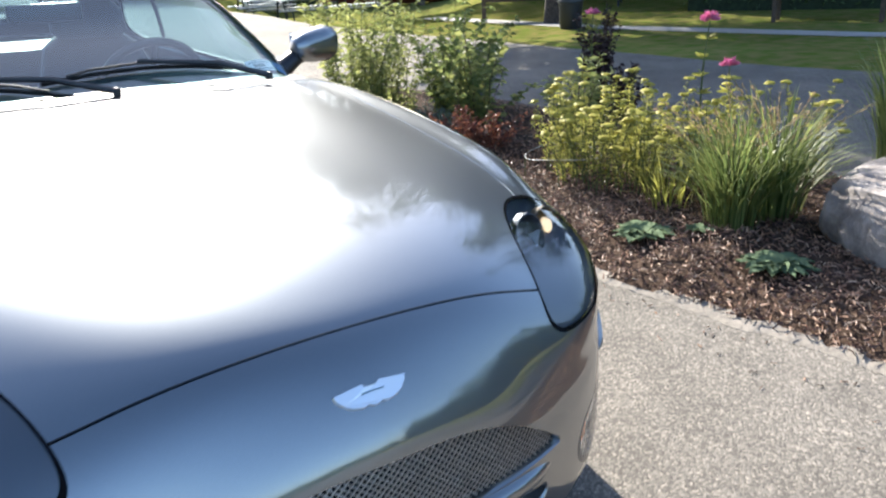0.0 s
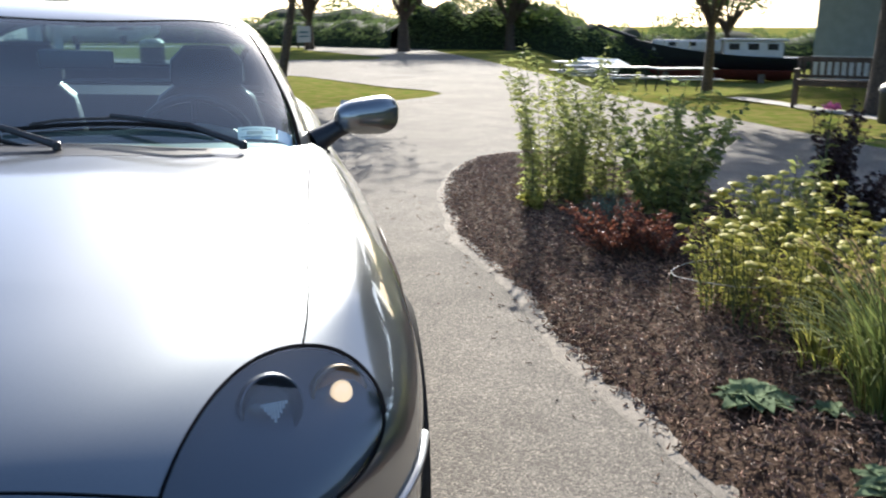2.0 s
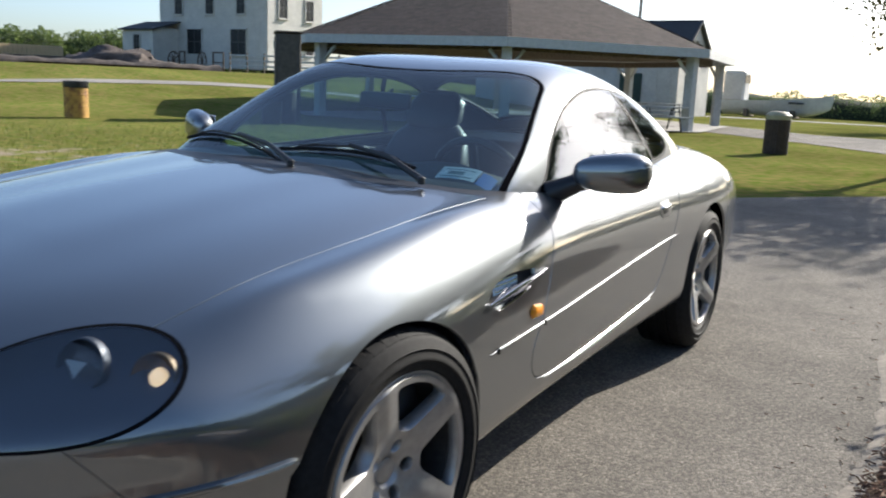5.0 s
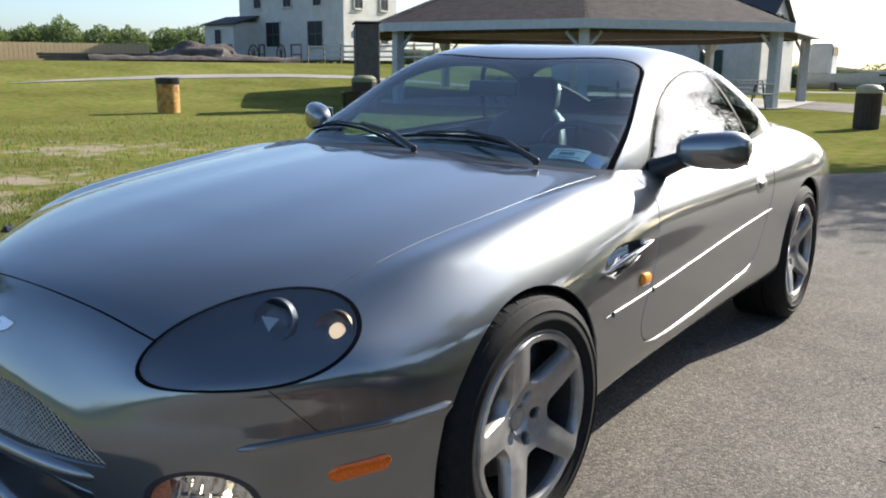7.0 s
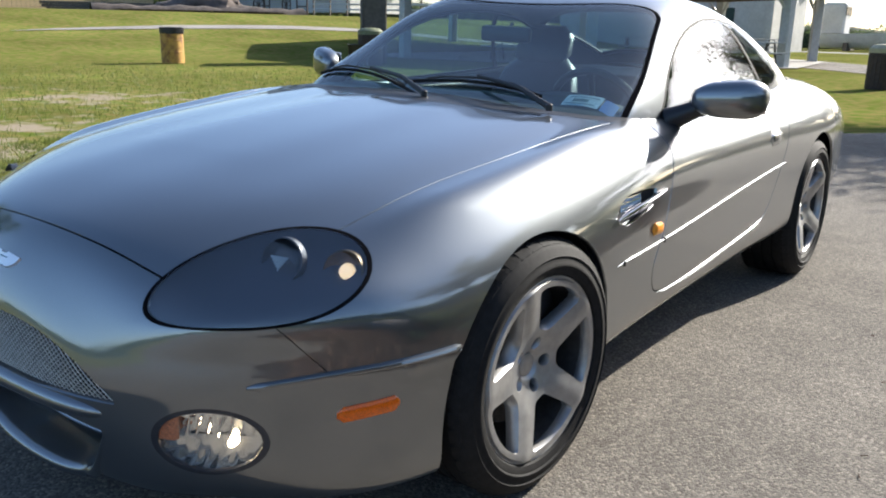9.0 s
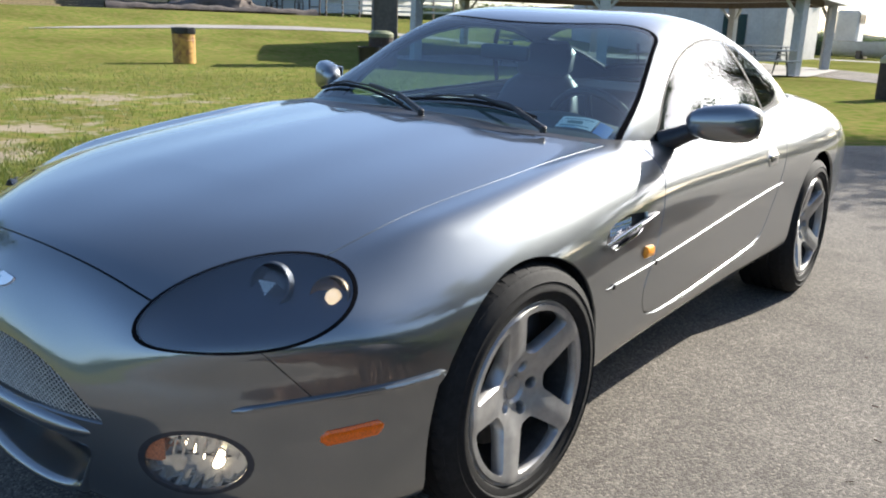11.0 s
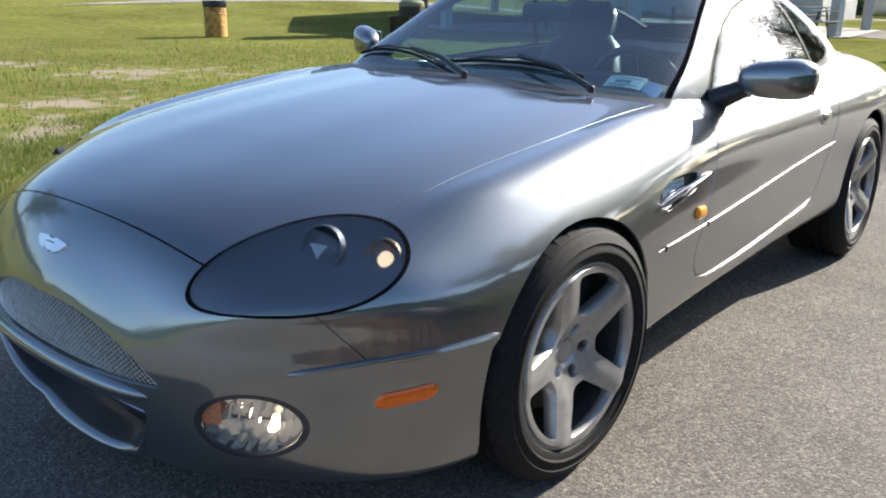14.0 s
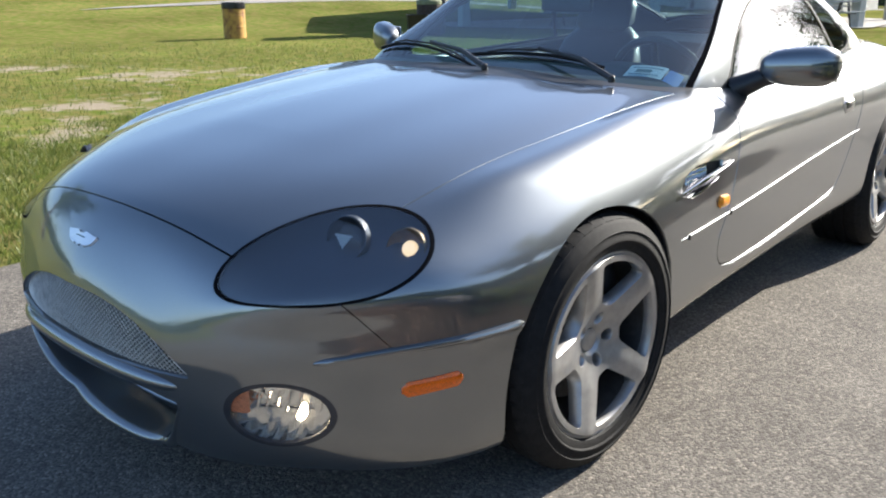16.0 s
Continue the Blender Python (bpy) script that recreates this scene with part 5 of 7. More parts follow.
rnd = np.random.RandomState(5)
pts = []
while len(pts) < 27000:
    x, y = rnd.uniform(1.6, 4.0, 4000), rnd.uniform(-1.8, 6.1, 4000)
    keep = (rnd.rand(4000) < np.where(x < 2.9, 1.0, 0.35))
    d = _bed(x, y)
    for xx, yy, dd, kk in zip(x, y, d, keep):
        if kk and dd > 0.014 - 0.016 * abs(rnd.normal()) :
            k = min(1, max(0, dd / 0.55))
            pts.append((xx, yy, 0.012 + 0.075 * k * (2 - k) + 0.012 * noise.noise(Vector((xx * 3, yy * 3, 0))) + rnd.uniform(0, 0.012)))
scatter("mulch", chip_mat, pts[:17000], "shredded reddish-brown bark mulch", "mulch", 0.0092, flat=0.40, long=(1.6, 4.8))
pale_chip = material("pale_mulch", (0.31, 0.22, 0.15), rough=0.6, noise_scale=18, second=(0.22, 0.11, 0.065), per_piece=0.6, spec=0.35)
scatter("mulch", pale_chip, pts[17000:27000], "pale tan splinters in the bark mulch", "mulch", 0.0076, flat=0.40, seed=4, long=(1.6, 5.0))
pts = [(x, y, 0.004) for x, y in zip(1.72 - np.abs(rnd.normal(0, 0.14, 110)), rnd.uniform(-1, 5, 110)) if x > 0.95]
scatter("litter", chip_mat, pts, "stray bark splinters and dry leaves on the asphalt", "litter", 0.007, flat=0.05)

def blades(n, region, size, seed, name, label, keep=None):
    r = np.random.RandomState(seed)
    x, y = r.uniform(region[0], region[1], n), r.uniform(region[2], region[3], n)
    if keep is not None:
        k = keep(x, y)
        x, y = x[k], y[k]
    n = len(x)
    h = size * r.uniform(0.5, 1.3, n)
    yaw = r.uniform(0, math.tau, n)
    lean = r.uniform(0.1, 0.9, n) * h
    la = r.uniform(0, math.tau, n)
    w = 0.0035 + 0.0025 * r.rand(n)
    z = np.array([rise(a, b) for a, b in zip(x, y)]) - 0.014
    b = np.stack([x, y, z], 1)
    s = np.stack([np.cos(yaw), np.sin(yaw), np.zeros(n)], 1) * w[:, None]
    tip = b + np.stack([np.cos(la) * lean, np.sin(la) * lean, h], 1)
    V = np.stack([b - s, b + s, tip], 1).reshape(-1, 3)
    F = [(3 * i, 3 * i + 1, 3 * i + 2) for i in range(n)]
    return tagged(obj(name, V, F, blade_mat, smooth=False), label, "grass", "", "stuff")


def not_bare(x, y):
    """Blades thin out where the turf is worn."""
    k = np.max([np.exp(-(np.hypot(x - a, y - b) / (0.55 * r)) ** 2) for a, b, r in SPOTS], axis=0)
    far = np.clip((np.hypot(x, y) - 8) / 14, 0, 1)
    return np.random.RandomState(3).rand(len(x)) > np.maximum(k * 0.9, far)


blades(42000, (-6.0, -2.06, -1.6, 4.5), 0.055, 1, "grass", "short mown grass blades beside the drive", not_bare)
blades(95000, (-22.0, -4.0, -1.0, 20.0), 0.06, 2, "grass", "short mown grass blades on the lawn", not_bare)

# ---- plants ----
def leaf_cloud(P, D, L, W, seed, fold=0.25, droop=0.0):
    """Leaves as folded lances: place, direction, length, width arrays. Gives points and faces."""
    r = np.random.RandomState(seed)
    n = len(P)
    D = D / (np.linalg.norm(D, axis=1, keepdims=True) + 1e-9)
    R = r.normal(size=(n, 3))
    S = np.cross(D, R)
    S /= np.linalg.norm(S, axis=1, keepdims=True) + 1e-9
    U = np.cross(S, D)
    U = np.where((U[:, 2] < 0)[:, None], -U, U)
    L, W = np.broadcast_to(L, n)[:, None], np.broadcast_to(W, n)[:, None]
    mid = P + D * L * 0.45 + U * L * 0.02
    tip = P + D * L - np.array((0, 0, 1)) * droop * L
    V = np.stack([P, mid + S * W / 2 + U * W * fold, tip, mid - S * W / 2 + U * W * fold, mid], 1).reshape(-1, 3)
    F = []
    for i in range(n):
        k = 5 * i
        F += [(k, k + 1, k + 4), (k + 1, k + 2, k + 4), (k + 2, k + 3, k + 4), (k + 3, k, k + 4)]
    return V, F


green_a = leafy("leaf_mid_green", (0.125, 0.160, 0.052), (0.360, 0.375, 0.130), 0.6)
grass_blade = leafy("leaf_grass_blade", (0.075, 0.115, 0.034), (0.26, 0.29, 0.095), 0.5)
green_b = leafy("leaf_dark_green", (0.085, 0.125, 0.040), (0.270, 0.305, 0.095), 0.55)
green_y = leafy("leaf_yellow_green", (0.21, 0.22, 0.045), (0.42, 0.40, 0.100), 0.55)
green_s = leafy("felted_leaf", (0.075, 0.120, 0.062), (0.15, 0.20, 0.11), 0.2)
green_s.node_tree.nodes["Principled BSDF"].inputs["Specular IOR Level"].default_value = 0.08
green_s.node_tree.nodes["Principled BSDF"].inputs["Roughness"].default_value = 0.85
green_blue = leafy("leaf_blue_green", (0.07, 0.11, 0.085), (0.13, 0.18, 0.13), 0.2)
red_leaf = leafy("leaf_russet", (0.11, 0.036, 0.026), (0.24, 0.095, 0.055), 0.42)
burgundy = leafy("leaf_burgundy", (0.020, 0.010, 0.010), (0.055, 0.022, 0.020), 0.12)
yarrow_head = leafy("yarrow_flower", (0.30, 0.265, 0.040), (0.44, 0.40, 0.085), 0.3)
yarrow_head.node_tree.nodes["Principled BSDF"].inputs["Specular IOR Level"].default_value = 0.05
pink = leafy("pink_petal", (0.55, 0.11, 0.25), (0.70, 0.26, 0.40), 0.4)
straw = leafy("dry_seed_head", (0.26, 0.17, 0.09), (0.42, 0.31, 0.17), 0.4)
stem_mat = material("green_stem", (0.10, 0.12, 0.035), rough=0.7, noise_scale=60, vary=0.4)
wood_stem = material("brown_stem", (0.09, 0.055, 0.035), rough=0.85, noise_scale=40, vary=0.5)
bark = material("rough_bark", (0.085, 0.062, 0.045), rough=0.95, noise_scale=25, vary=0.6, bump=0.9, bump_scale=45)


def stems_of(base, n, spread, height, seed, foot=0.25):
    """Curved stems from one foot: lists of points."""
    r = random.Random(seed)
    out = []
    for k in range(n):
        a = r.uniform(0, math.tau)
        d = spread * math.sqrt(r.random())
        h = height * r.uniform(0.5, 1.08) * (1 - 0.25 * d / spread)
        b = Vector(base) + Vector((math.cos(a), math.sin(a), 0)) * d * foot
        t = Vector(base) + Vector((math.cos(a) * d, math.sin(a) * d, h))
        out.append([b.lerp(t, u) + Vector((math.cos(a), math.sin(a), 0)) * (-0.12 * d * math.sin(math.pi * u)) + Vector((r.uniform(-1, 1), r.uniform(-1, 1), 0)) * 0.012 for u in np.linspace(0, 1, 6)])
    return out


def shrub(base, n, spread, height, leaf, width, per, mat, label, seed, category="shrub", up=0.5, stem=None, from_=0.15, name="shrub", foot=0.25):
    base = (base[0], base[1], bed_z(base[0], base[1]) - 0.01)
    top = empty(name, label, category)
    S = stems_of(base, n, spread, height, seed, foot)
    for s in S:
        bm = bmesh.new()
        tube(bm, s, [0.0038, 0.0034, 0.003, 0.0026, 0.002, 0.001], 5, cap=False)
        part("stem", bm, stem or wood_stem, top)
    r = np.random.RandomState(seed)
    P, D = [], []
    for s in S:
        for k in range(per):
            u = from_ + (1 - from_) * r.rand()
            i = min(4, int(u * 5))
            p = s[i].lerp(s[i + 1], u * 5 - i)
            a = r.uniform(0, math.tau)
            P.append(p)
            D.append((math.cos(a), math.sin(a), up * r.uniform(-0.4, 1.4)))
    P, D = np.array(P), np.array(D)
    V, F = leaf_cloud(P, D, leaf * r.uniform(0.6, 1.25, len(P)), width * r.uniform(0.7, 1.2, len(P)), seed, droop=0.15)
    obj("foliage", V, F, mat, top, smooth=False)
    return top, S


# tall lance-leaved shrubs at the tip of the bed
shrub((2.50, 3.55), 30, 0.46, 1.12, 0.066, 0.019, 84, green_a, "tall loose green shrub with narrow leaves", 21, from_=0.0, foot=0.5, stem=stem_mat)
shrub((2.88, 3.70), 24, 0.44, 1.04, 0.066, 0.019, 74, green_a, "loose green shrub with narrow leaves", 22, from_=0.0, foot=0.5, stem=stem_mat)
shrub((3.15, 3.15), 26, 0.46, 0.90, 0.070, 0.030, 56, green_b, "bushy dark green perennial with dark seed heads", 23, from_=0.0, foot=0.5, stem=stem_mat)
shrub((3.45, 3.5), 14, 0.34, 0.85, 0.075, 0.034, 44, green_b, "bushy dark green perennial in the mulch bed", 24)
shrub((2.95, 2.65), 18, 0.38, 0.72, 0.070, 0.034, 44, green_a, "bushy mid-green leafy perennial in the bed", 25)
shrub((3.35, 2.1), 12, 0.26, 0.62, 0.070, 0.028, 44, green_a, "slender leafy green perennial in the bed", 27)
shrub((2.30, 3.30), 10, 0.13, 0.22, 0.055, 0.03, 20, green_y, "low yellow-green perennial by the bed edge", 26)
# russet low shrub, grey tuft
shrub((2.37, 2.12), 40, 0.34, 0.32, 0.026, 0.013, 46, red_leaf, "low russet-leaved shrub on the mulch", 31, from_=0.3)
shrub((2.55, 2.02), 26, 0.26, 0.30, 0.026, 0.013, 40, red_leaf, "low russet-leaved shrub on the mulch", 32, from_=0.3)
shrub((2.52, 2.62), 60, 0.20, 0.26, 0.07, 0.006, 14, green_blue, "grey-green tufted perennial on the mulch", 33, up=1.6)
# burgundy upright shrub
shrub((3.78, 2.35), 46, 0.15, 0.92, 0.038, 0.022, 60, burgundy, "upright dark burgundy-leaved shrub", 41, from_=0.05)
shrub((3.93, 2.3), 26, 0.21, 0.52, 0.038, 0.022, 50, burgundy, "lower dark burgundy-leaved shrub in the bed", 42, from_=0.05)


def yarrow(base, n, spread, height, seed):
    top, S = shrub(base, n, spread, height, 0.040, 0.0055, 46, green_y, "yarrow with flat yellow-green flower heads", seed, "flower", up=0.9, stem=stem_mat, name="yarrow", foot=0.6)
    r = np.random.RandomState(seed)
    for s in S[: int(n * 0.85)]:
        bm = bmesh.new()
        c = s[-1]
        rad = r.uniform(0.019, 0.036)
        rings = [[bm.verts.new((c.x, c.y, c.z + 0.010))]]
        for q, z in ((0.5, 0.007), (0.85, 0.003), (1.0, -0.002), (0.6, -0.006)):
            rings.append([bm.verts.new((c.x + rad * q * math.cos(k * math.tau / 12) * r.uniform(0.85, 1.15), c.y + rad * q * math.sin(k * math.tau / 12) * r.uniform(0.85, 1.15), c.z + z + r.uniform(-0.004, 0.004))) for k in range(12)])
        for k in range(12):
            bm.faces.new((rings[0][0], rings[1][k], rings[1][(k + 1) % 12]))
        for a, b in zip(rings[1:], rings[2:]):
            for k in range(12):
                bm.faces.new((a[k], b[k], b[(k + 1) % 12], a[(k + 1) % 12]))
        part("flower_head", bm, yarrow_head, top, "flat yellow-green flower head")
    return top


yarrow((2.46, 1.08), 26, 0.27, 0.50, 51)
yarrow((2.70, 1.00), 25, 0.28, 0.54, 52)
yarrow((2.62, 1.38), 26, 0.24, 0.56, 53)
yarrow((3.00, 0.72), 26, 0.26, 0.56, 54)
yarrow((2.95, 1.15), 22, 0.24, 0.58, 55)
yarrow((3.25, 0.45), 20, 0.22, 0.60, 56)
yarrow((2.58, 0.82), 18, 0.24, 0.46, 57)
yarrow((2.80, 0.66), 24, 0.22, 0.52, 58)
yarrow((2.95, 1.55), 22, 0.26, 0.58, 59)


def tuft(base, n, spread, height, seed, mat, label, heads=0):
    """Arching grass."""
    bz = bed_z(base[0], base[1])
    top = empty("ornamental_grass", label, "ornamental grass")
    r = np.random.RandomState(seed)
    V, F = [], []
    for k in range(n):
        a, d, h = r.uniform(0, math.tau), spread * r.rand() ** 0.6, height * r.uniform(0.55, 1.1)
        u0 = np.array((base[0] + math.cos(a) * 0.13 * r.rand(), base[1] + math.sin(a) * 0.13 * r.rand(), bz - 0.005))
        dirv = np.array((math.cos(a), math.sin(a), 0))
        sdv = np.array((-math.sin(a), math.cos(a), 0))
        w = r.uniform(0.0025, 0.0062)
        i0 = len(V)
        for t, ww in ((0, 0.8), (0.3, 1), (0.6, 0.9), (0.85, 0.6), (1.0, 0.05)):
            p = u0 + dirv * d * t ** 1.8 + np.array((0, 0, h * (t - 0.42 * t ** 3 * (d / spread))))
            V += [p - sdv * w * ww, p + sdv * w * ww]
        F += [(i0 + 2 * q, i0 + 2 * q + 1, i0 + 2 * q + 3, i0 + 2 * q + 2) for q in range(4)]
    obj("blades", V, F, mat, top, smooth=False)
    if heads:
        P, D = [], []
        for k in range(heads):
            a, d, h = r.uniform(0, math.tau), spread * r.uniform(0.3, 1.0), height * r.uniform(0.85, 1.15)
            pts = [Vector((base[0] + math.cos(a) * d * t ** 1.8, base[1] + math.sin(a) * d * t ** 1.8, bz + h * (t - 0.15 * t ** 3))) for t in np.linspace(0, 1, 6)]
            bm = bmesh.new()
            tube(bm, pts, 0.0016, 4, cap=False)
            part("stalk", bm, stem_mat, top)
            e = (pts[-1] - pts[-2]).normalized()
            for q in range(26):
                P.append(pts[-1] - e * 0.16 * r.rand())
                D.append(np.array(e) + r.normal(0, 0.35, 3))
        V, F = leaf_cloud(np.array([tuple(p) for p in P]), np.array(D), 0.022, 0.004, seed)
        obj("seed_plume", V, F, straw, top, "pale buff seed heads", smooth=False)
    return top


tuft((2.45, 0.23), 300, 0.33, 0.56, 61, grass_blade, "clump of arching ornamental grass with buff seed heads", 26)
tuft((2.68, 0.18), 270, 0.37, 0.60, 62, grass_blade, "clump of arching ornamental grass with buff seed heads", 22)
tuft((3.85, 0.24), 260, 0.30, 0.95, 63, grass_blade, "clump of tall arching grass beside the boulder")
tuft((2.50, 0.62), 60, 0.2, 0.26, 64, green_y, "small tuft of yellow-green grass")


def rosette(base, rad, n, seed, label):
    """Felted leaves in a low rosette, each leaf a part."""
    bz = bed_z(base[0], base[1])
    top = empty("lambs_ear", label, "plant", group="low rosettes")
    r = random.Random(seed)
    for k in range(n):
        a = k * 2.39996 + r.uniform(-0.2, 0.2)
        u = (k + 1) / n
        L = rad * (0.45 + 0.65 * u) * r.uniform(0.85, 1.15)
        rise_ = radians(75 - 62 * u + r.uniform(-8, 8))
        w = L * 0.52
        V, F = [], []
        for i, t in enumerate(np.linspace(0, 1, 7)):
            el = rise_ * (1 - 0.75 * t)
            p = Vector((math.cos(a), math.sin(a), 0)) * (L * t * math.cos(el)) + Vector((0, 0, L * t * math.sin(el) * 0.9 + 0.01))
            ww = w * math.sin(math.pi * min(1, 0.12 + 0.88 * t) ** 0.8) * 0.55
            s = Vector((-math.sin(a), math.cos(a), 0))
            for q, lift in ((-1, 0.30), (-0.5, 0.08), (0, 0), (0.5, 0.08), (1, 0.30)):
                V.append(Vector((base[0], base[1], bz)) + p + s * ww * q + Vector((0, 0, ww * lift + r.uniform(-0.005, 0.005))))
        F = [(i * 5 + j, i * 5 + j + 1, (i + 1) * 5 + j + 1, (i + 1) * 5 + j) for i in range(6) for j in range(4)]
        obj("leaf", V, F, green_s, top)
    return top


rosette((2.08, 0.40), 0.135, 48, 71, "rosette of felted grey-green leaves in the mulch")
rosette((2.15, -0.20), 0.145, 46, 72, "rosette of felted grey-green leaves beside the boulder")
rosette((2.24, 0.24), 0.07, 12, 73, "small rosette of grey-green leaves")


def spider_flower(base, height, seed, rad=0.040):
    bz = bed_z(base[0], base[1])
    top = empty("pink_flower", "tall pink spider flower on a thin leafy stem", "flower", group="pink flowers")
    bm = bmesh.new()
    pts = [Vector((base[0] + 0.03 * math.sin(3 * t + seed), base[1] + 0.02 * math.cos(2 * t), bz + (height - bz) * t)) for t in np.linspace(0, 1, 8)]
    tube(bm, pts, [0.006] * 6 + [0.004, 0.003], 6)
    part("stem", bm, stem_mat, top)
    r = np.random.RandomState(seed)
    n = 60
    P = np.array([tuple(pts[int(q)]) for q in r.uniform(1, 7, n)])
    a = r.uniform(0, math.tau, n)
    V, F = leaf_cloud(P, np.stack([np.cos(a), np.sin(a), r.uniform(0, 0.8, n)], 1), 0.07, 0.018, seed)
    obj("foliage", V, F, green_y, top, smooth=False)
    n = 90
    d = r.normal(size=(n, 3))
    d[:, 2] = np.abs(d[:, 2]) * 0.7
    V, F = leaf_cloud(np.tile(np.array(pts[-1]), (n, 1)) + d * 0.008, d, rad, 0.016, seed)
    obj("bloom", V, F, pink, top, "pink petals", smooth=False)
    return top


spider_flower((3.38, 0.96), 0.60, 1)
spider_flower((3.70, 2.30), 0.80, 2)
spider_flower((3.62, 1.30), 0.80, 3, 0.052)

# wire plant hoop
hoop = empty("plant_hoop", "thin white wire plant support hoop on legs", "plant support")
bm = bmesh.new()
hc = Vector((2.47, 1.30, 0.215))
ring = [hc + Vector((0.20 * math.cos(k / 40 * math.tau), 0.20 * math.sin(k / 40 * math.tau), 0.012 * math.sin(k / 40 * math.tau * 2))) for k in range(41)]
tube(bm, ring, 0.0022, 6, cap=False)
wire = material("white_coated_wire", (0.42, 0.41, 0.38), rough=0.4)
part("ring", bm, wire, hoop)
for k in (3, 16, 29):
    bm = bmesh.new()
    tube(bm, [ring[k], (ring[k].x, ring[k].y, bed_z(ring[k].x, ring[k].y) - 0.03)], 0.003, 6)
    part("leg", bm, stem_mat, hoop)

# boulder
rock_mat = material("granite_boulder", (0.175, 0.150, 0.132), rough=0.9, noise_scale=14, second=(0.30, 0.27, 0.245), big=0.25, big_scale=4, bump=0.9, bump_scale=35)
bm = bmesh.new()
bmesh.ops.create_icosphere(bm, subdivisions=5, radius=1)
for v in bm.verts:
    p = v.co.copy()
    q = Vector([math.copysign(abs(c) ** 0.62, c) for c in p])
    q = q / max(1e-6, max(abs(q.x), abs(q.y), abs(q.z)) * 0.45 + 0.55 * q.length / 1.2)
    d = 0.10 * noise.noise(p * 1.4 + Vector((3, 1, 7))) + 0.05 * noise.noise(p * 4) + 0.018 * noise.noise(p * 12)
    q *= 1 + d
    v.co = Vector((q.x * 0.36, q.y * 0.42, q.z * 0.195 + (0.03 * q.x)))
rock = part("boulder", bm, rock_mat, None, "", at=Matrix.Translation((2.80, -0.55, 0.19)) @ Matrix.Rotation(radians(-14), 4, "Z"))
tagged(rock, "large rough grey-pink granite boulder in the bed", "boulder")


# ---- trees ----
def tree(base, height, trunk_r, crown, leaves, leaf, mat, label, seed, fork=0.38, lean=(0, 0), limbs=7, name="tree", twigs=5, drift=(0, 0)):
    """Tapered trunk, forked limbs, twigs with leaves. crown: (radius, height of its lowest leaves)."""
    r = random.Random(seed)
    top = empty(name, label, "tree")
    bm = bmesh.new()
    B = Vector(base)
    fz = height * fork
    T = B + Vector((lean[0], lean[1], fz))
    tube(bm, [B - Vector((0, 0, 0.1)), B + Vector((0, 0, 0.05)), B.lerp(T, 0.3), B.lerp(T, 0.7), T], [trunk_r * 1.5, trunk_r * 1.25, trunk_r, trunk_r * 0.92, trunk_r * 0.85], 12)
    part("trunk", bm, bark, top)
    tips = []
    bm = bmesh.new()
    for k in range(limbs):
        a = k * 2.4 + r.uniform(-0.4, 0.4)
        R = crown[0] * r.uniform(0.55, 0.95)
        e = T + Vector((math.cos(a) * R + drift[0], math.sin(a) * R + drift[1], (height - fz) * r.uniform(0.45, 0.95)))
        c = T.lerp(e, 0.45) + Vector((-math.cos(a) * R * 0.14, -math.sin(a) * R * 0.14, (height - fz) * 0.10))
        pts = [T.lerp(c, u).lerp(c.lerp(e, u), u) for u in np.linspace(0, 1, 6)]
        lr = trunk_r * r.uniform(0.38, 0.55)
        tube(bm, pts, [lr * (1 - 0.82 * u) for u in np.linspace(0, 1, 6)], 7, cap=False)
        for q in range(twigs):
            i = r.randint(2, 5)
            s = pts[i]
            d = Vector((r.uniform(-1, 1), r.uniform(-1, 1), r.uniform(-0.35, 0.8))).normalized() * crown[0] * r.uniform(0.3, 0.55)
            w = [s, s + d * 0.5 + Vector((0, 0, 0.06)), s + d]
            tube(bm, w, [lr * 0.25, lr * 0.16, lr * 0.06], 5, cap=False)
            tips += [w[1], w[2], s.lerp(w[2], 0.75)]
        tips += [pts[4], pts[5]]
    part("branchwork", bm, bark, top)
    nr = np.random.RandomState(seed)
    C = np.array([tuple(t) for t in tips])
    # clumps of uneven size leave gaps between them
    weight = nr.rand(len(C)) ** 1.6
    idx = nr.choice(len(C), leaves, p=weight / weight.sum())
    P = C[idx] + nr.normal(0, 1, (leaves, 3)) * crown[0] * np.array((0.11, 0.11, 0.075))
    P = P[P[:, 2] > base[2] + crown[1]]
    D = nr.normal(size=(len(P), 3)) - np.array((0, 0, 0.3))
    V, F = leaf_cloud(P, D, leaf * nr.uniform(0.6, 1.2, len(P)), leaf * 0.55, seed)
    obj("crown", V, F, mat, top, smooth=False)
    return top


tree_leaf = leafy("tree_leaf", (0.035, 0.070, 0.018), (0.10, 0.14, 0.035), 0.35)
tree_leaf_red = leafy("tree_leaf_bronze", (0.045, 0.050, 0.020), (0.13, 0.11, 0.045), 0.35)
tree((1.0, 14.25, -0.01), 4.6, 0.088, (2.4, 2.0), 12500, 0.105, tree_leaf_red, "young open-crowned tree with several limbs on the lawn", 81, fork=0.35, lean=(0.30, 0.1), limbs=14, twigs=9, drift=(0.2, 0.0))
tree((9.55, 9.0, -0.01), 8.0, 0.19, (4.2, 2.6), 52000, 0.19, tree_leaf, "mature shade tree beside the wooden bench", 82, fork=0.33, limbs=14, twigs=8, drift=(1.2, 3.4))
tree((14.2, 6.6, -0.01), 8.0, 0.24, (3.6, 2.4), 9000, 0.13, tree_leaf, "mature shade tree behind the hedge", 83, fork=0.35, limbs=9, twigs=6)
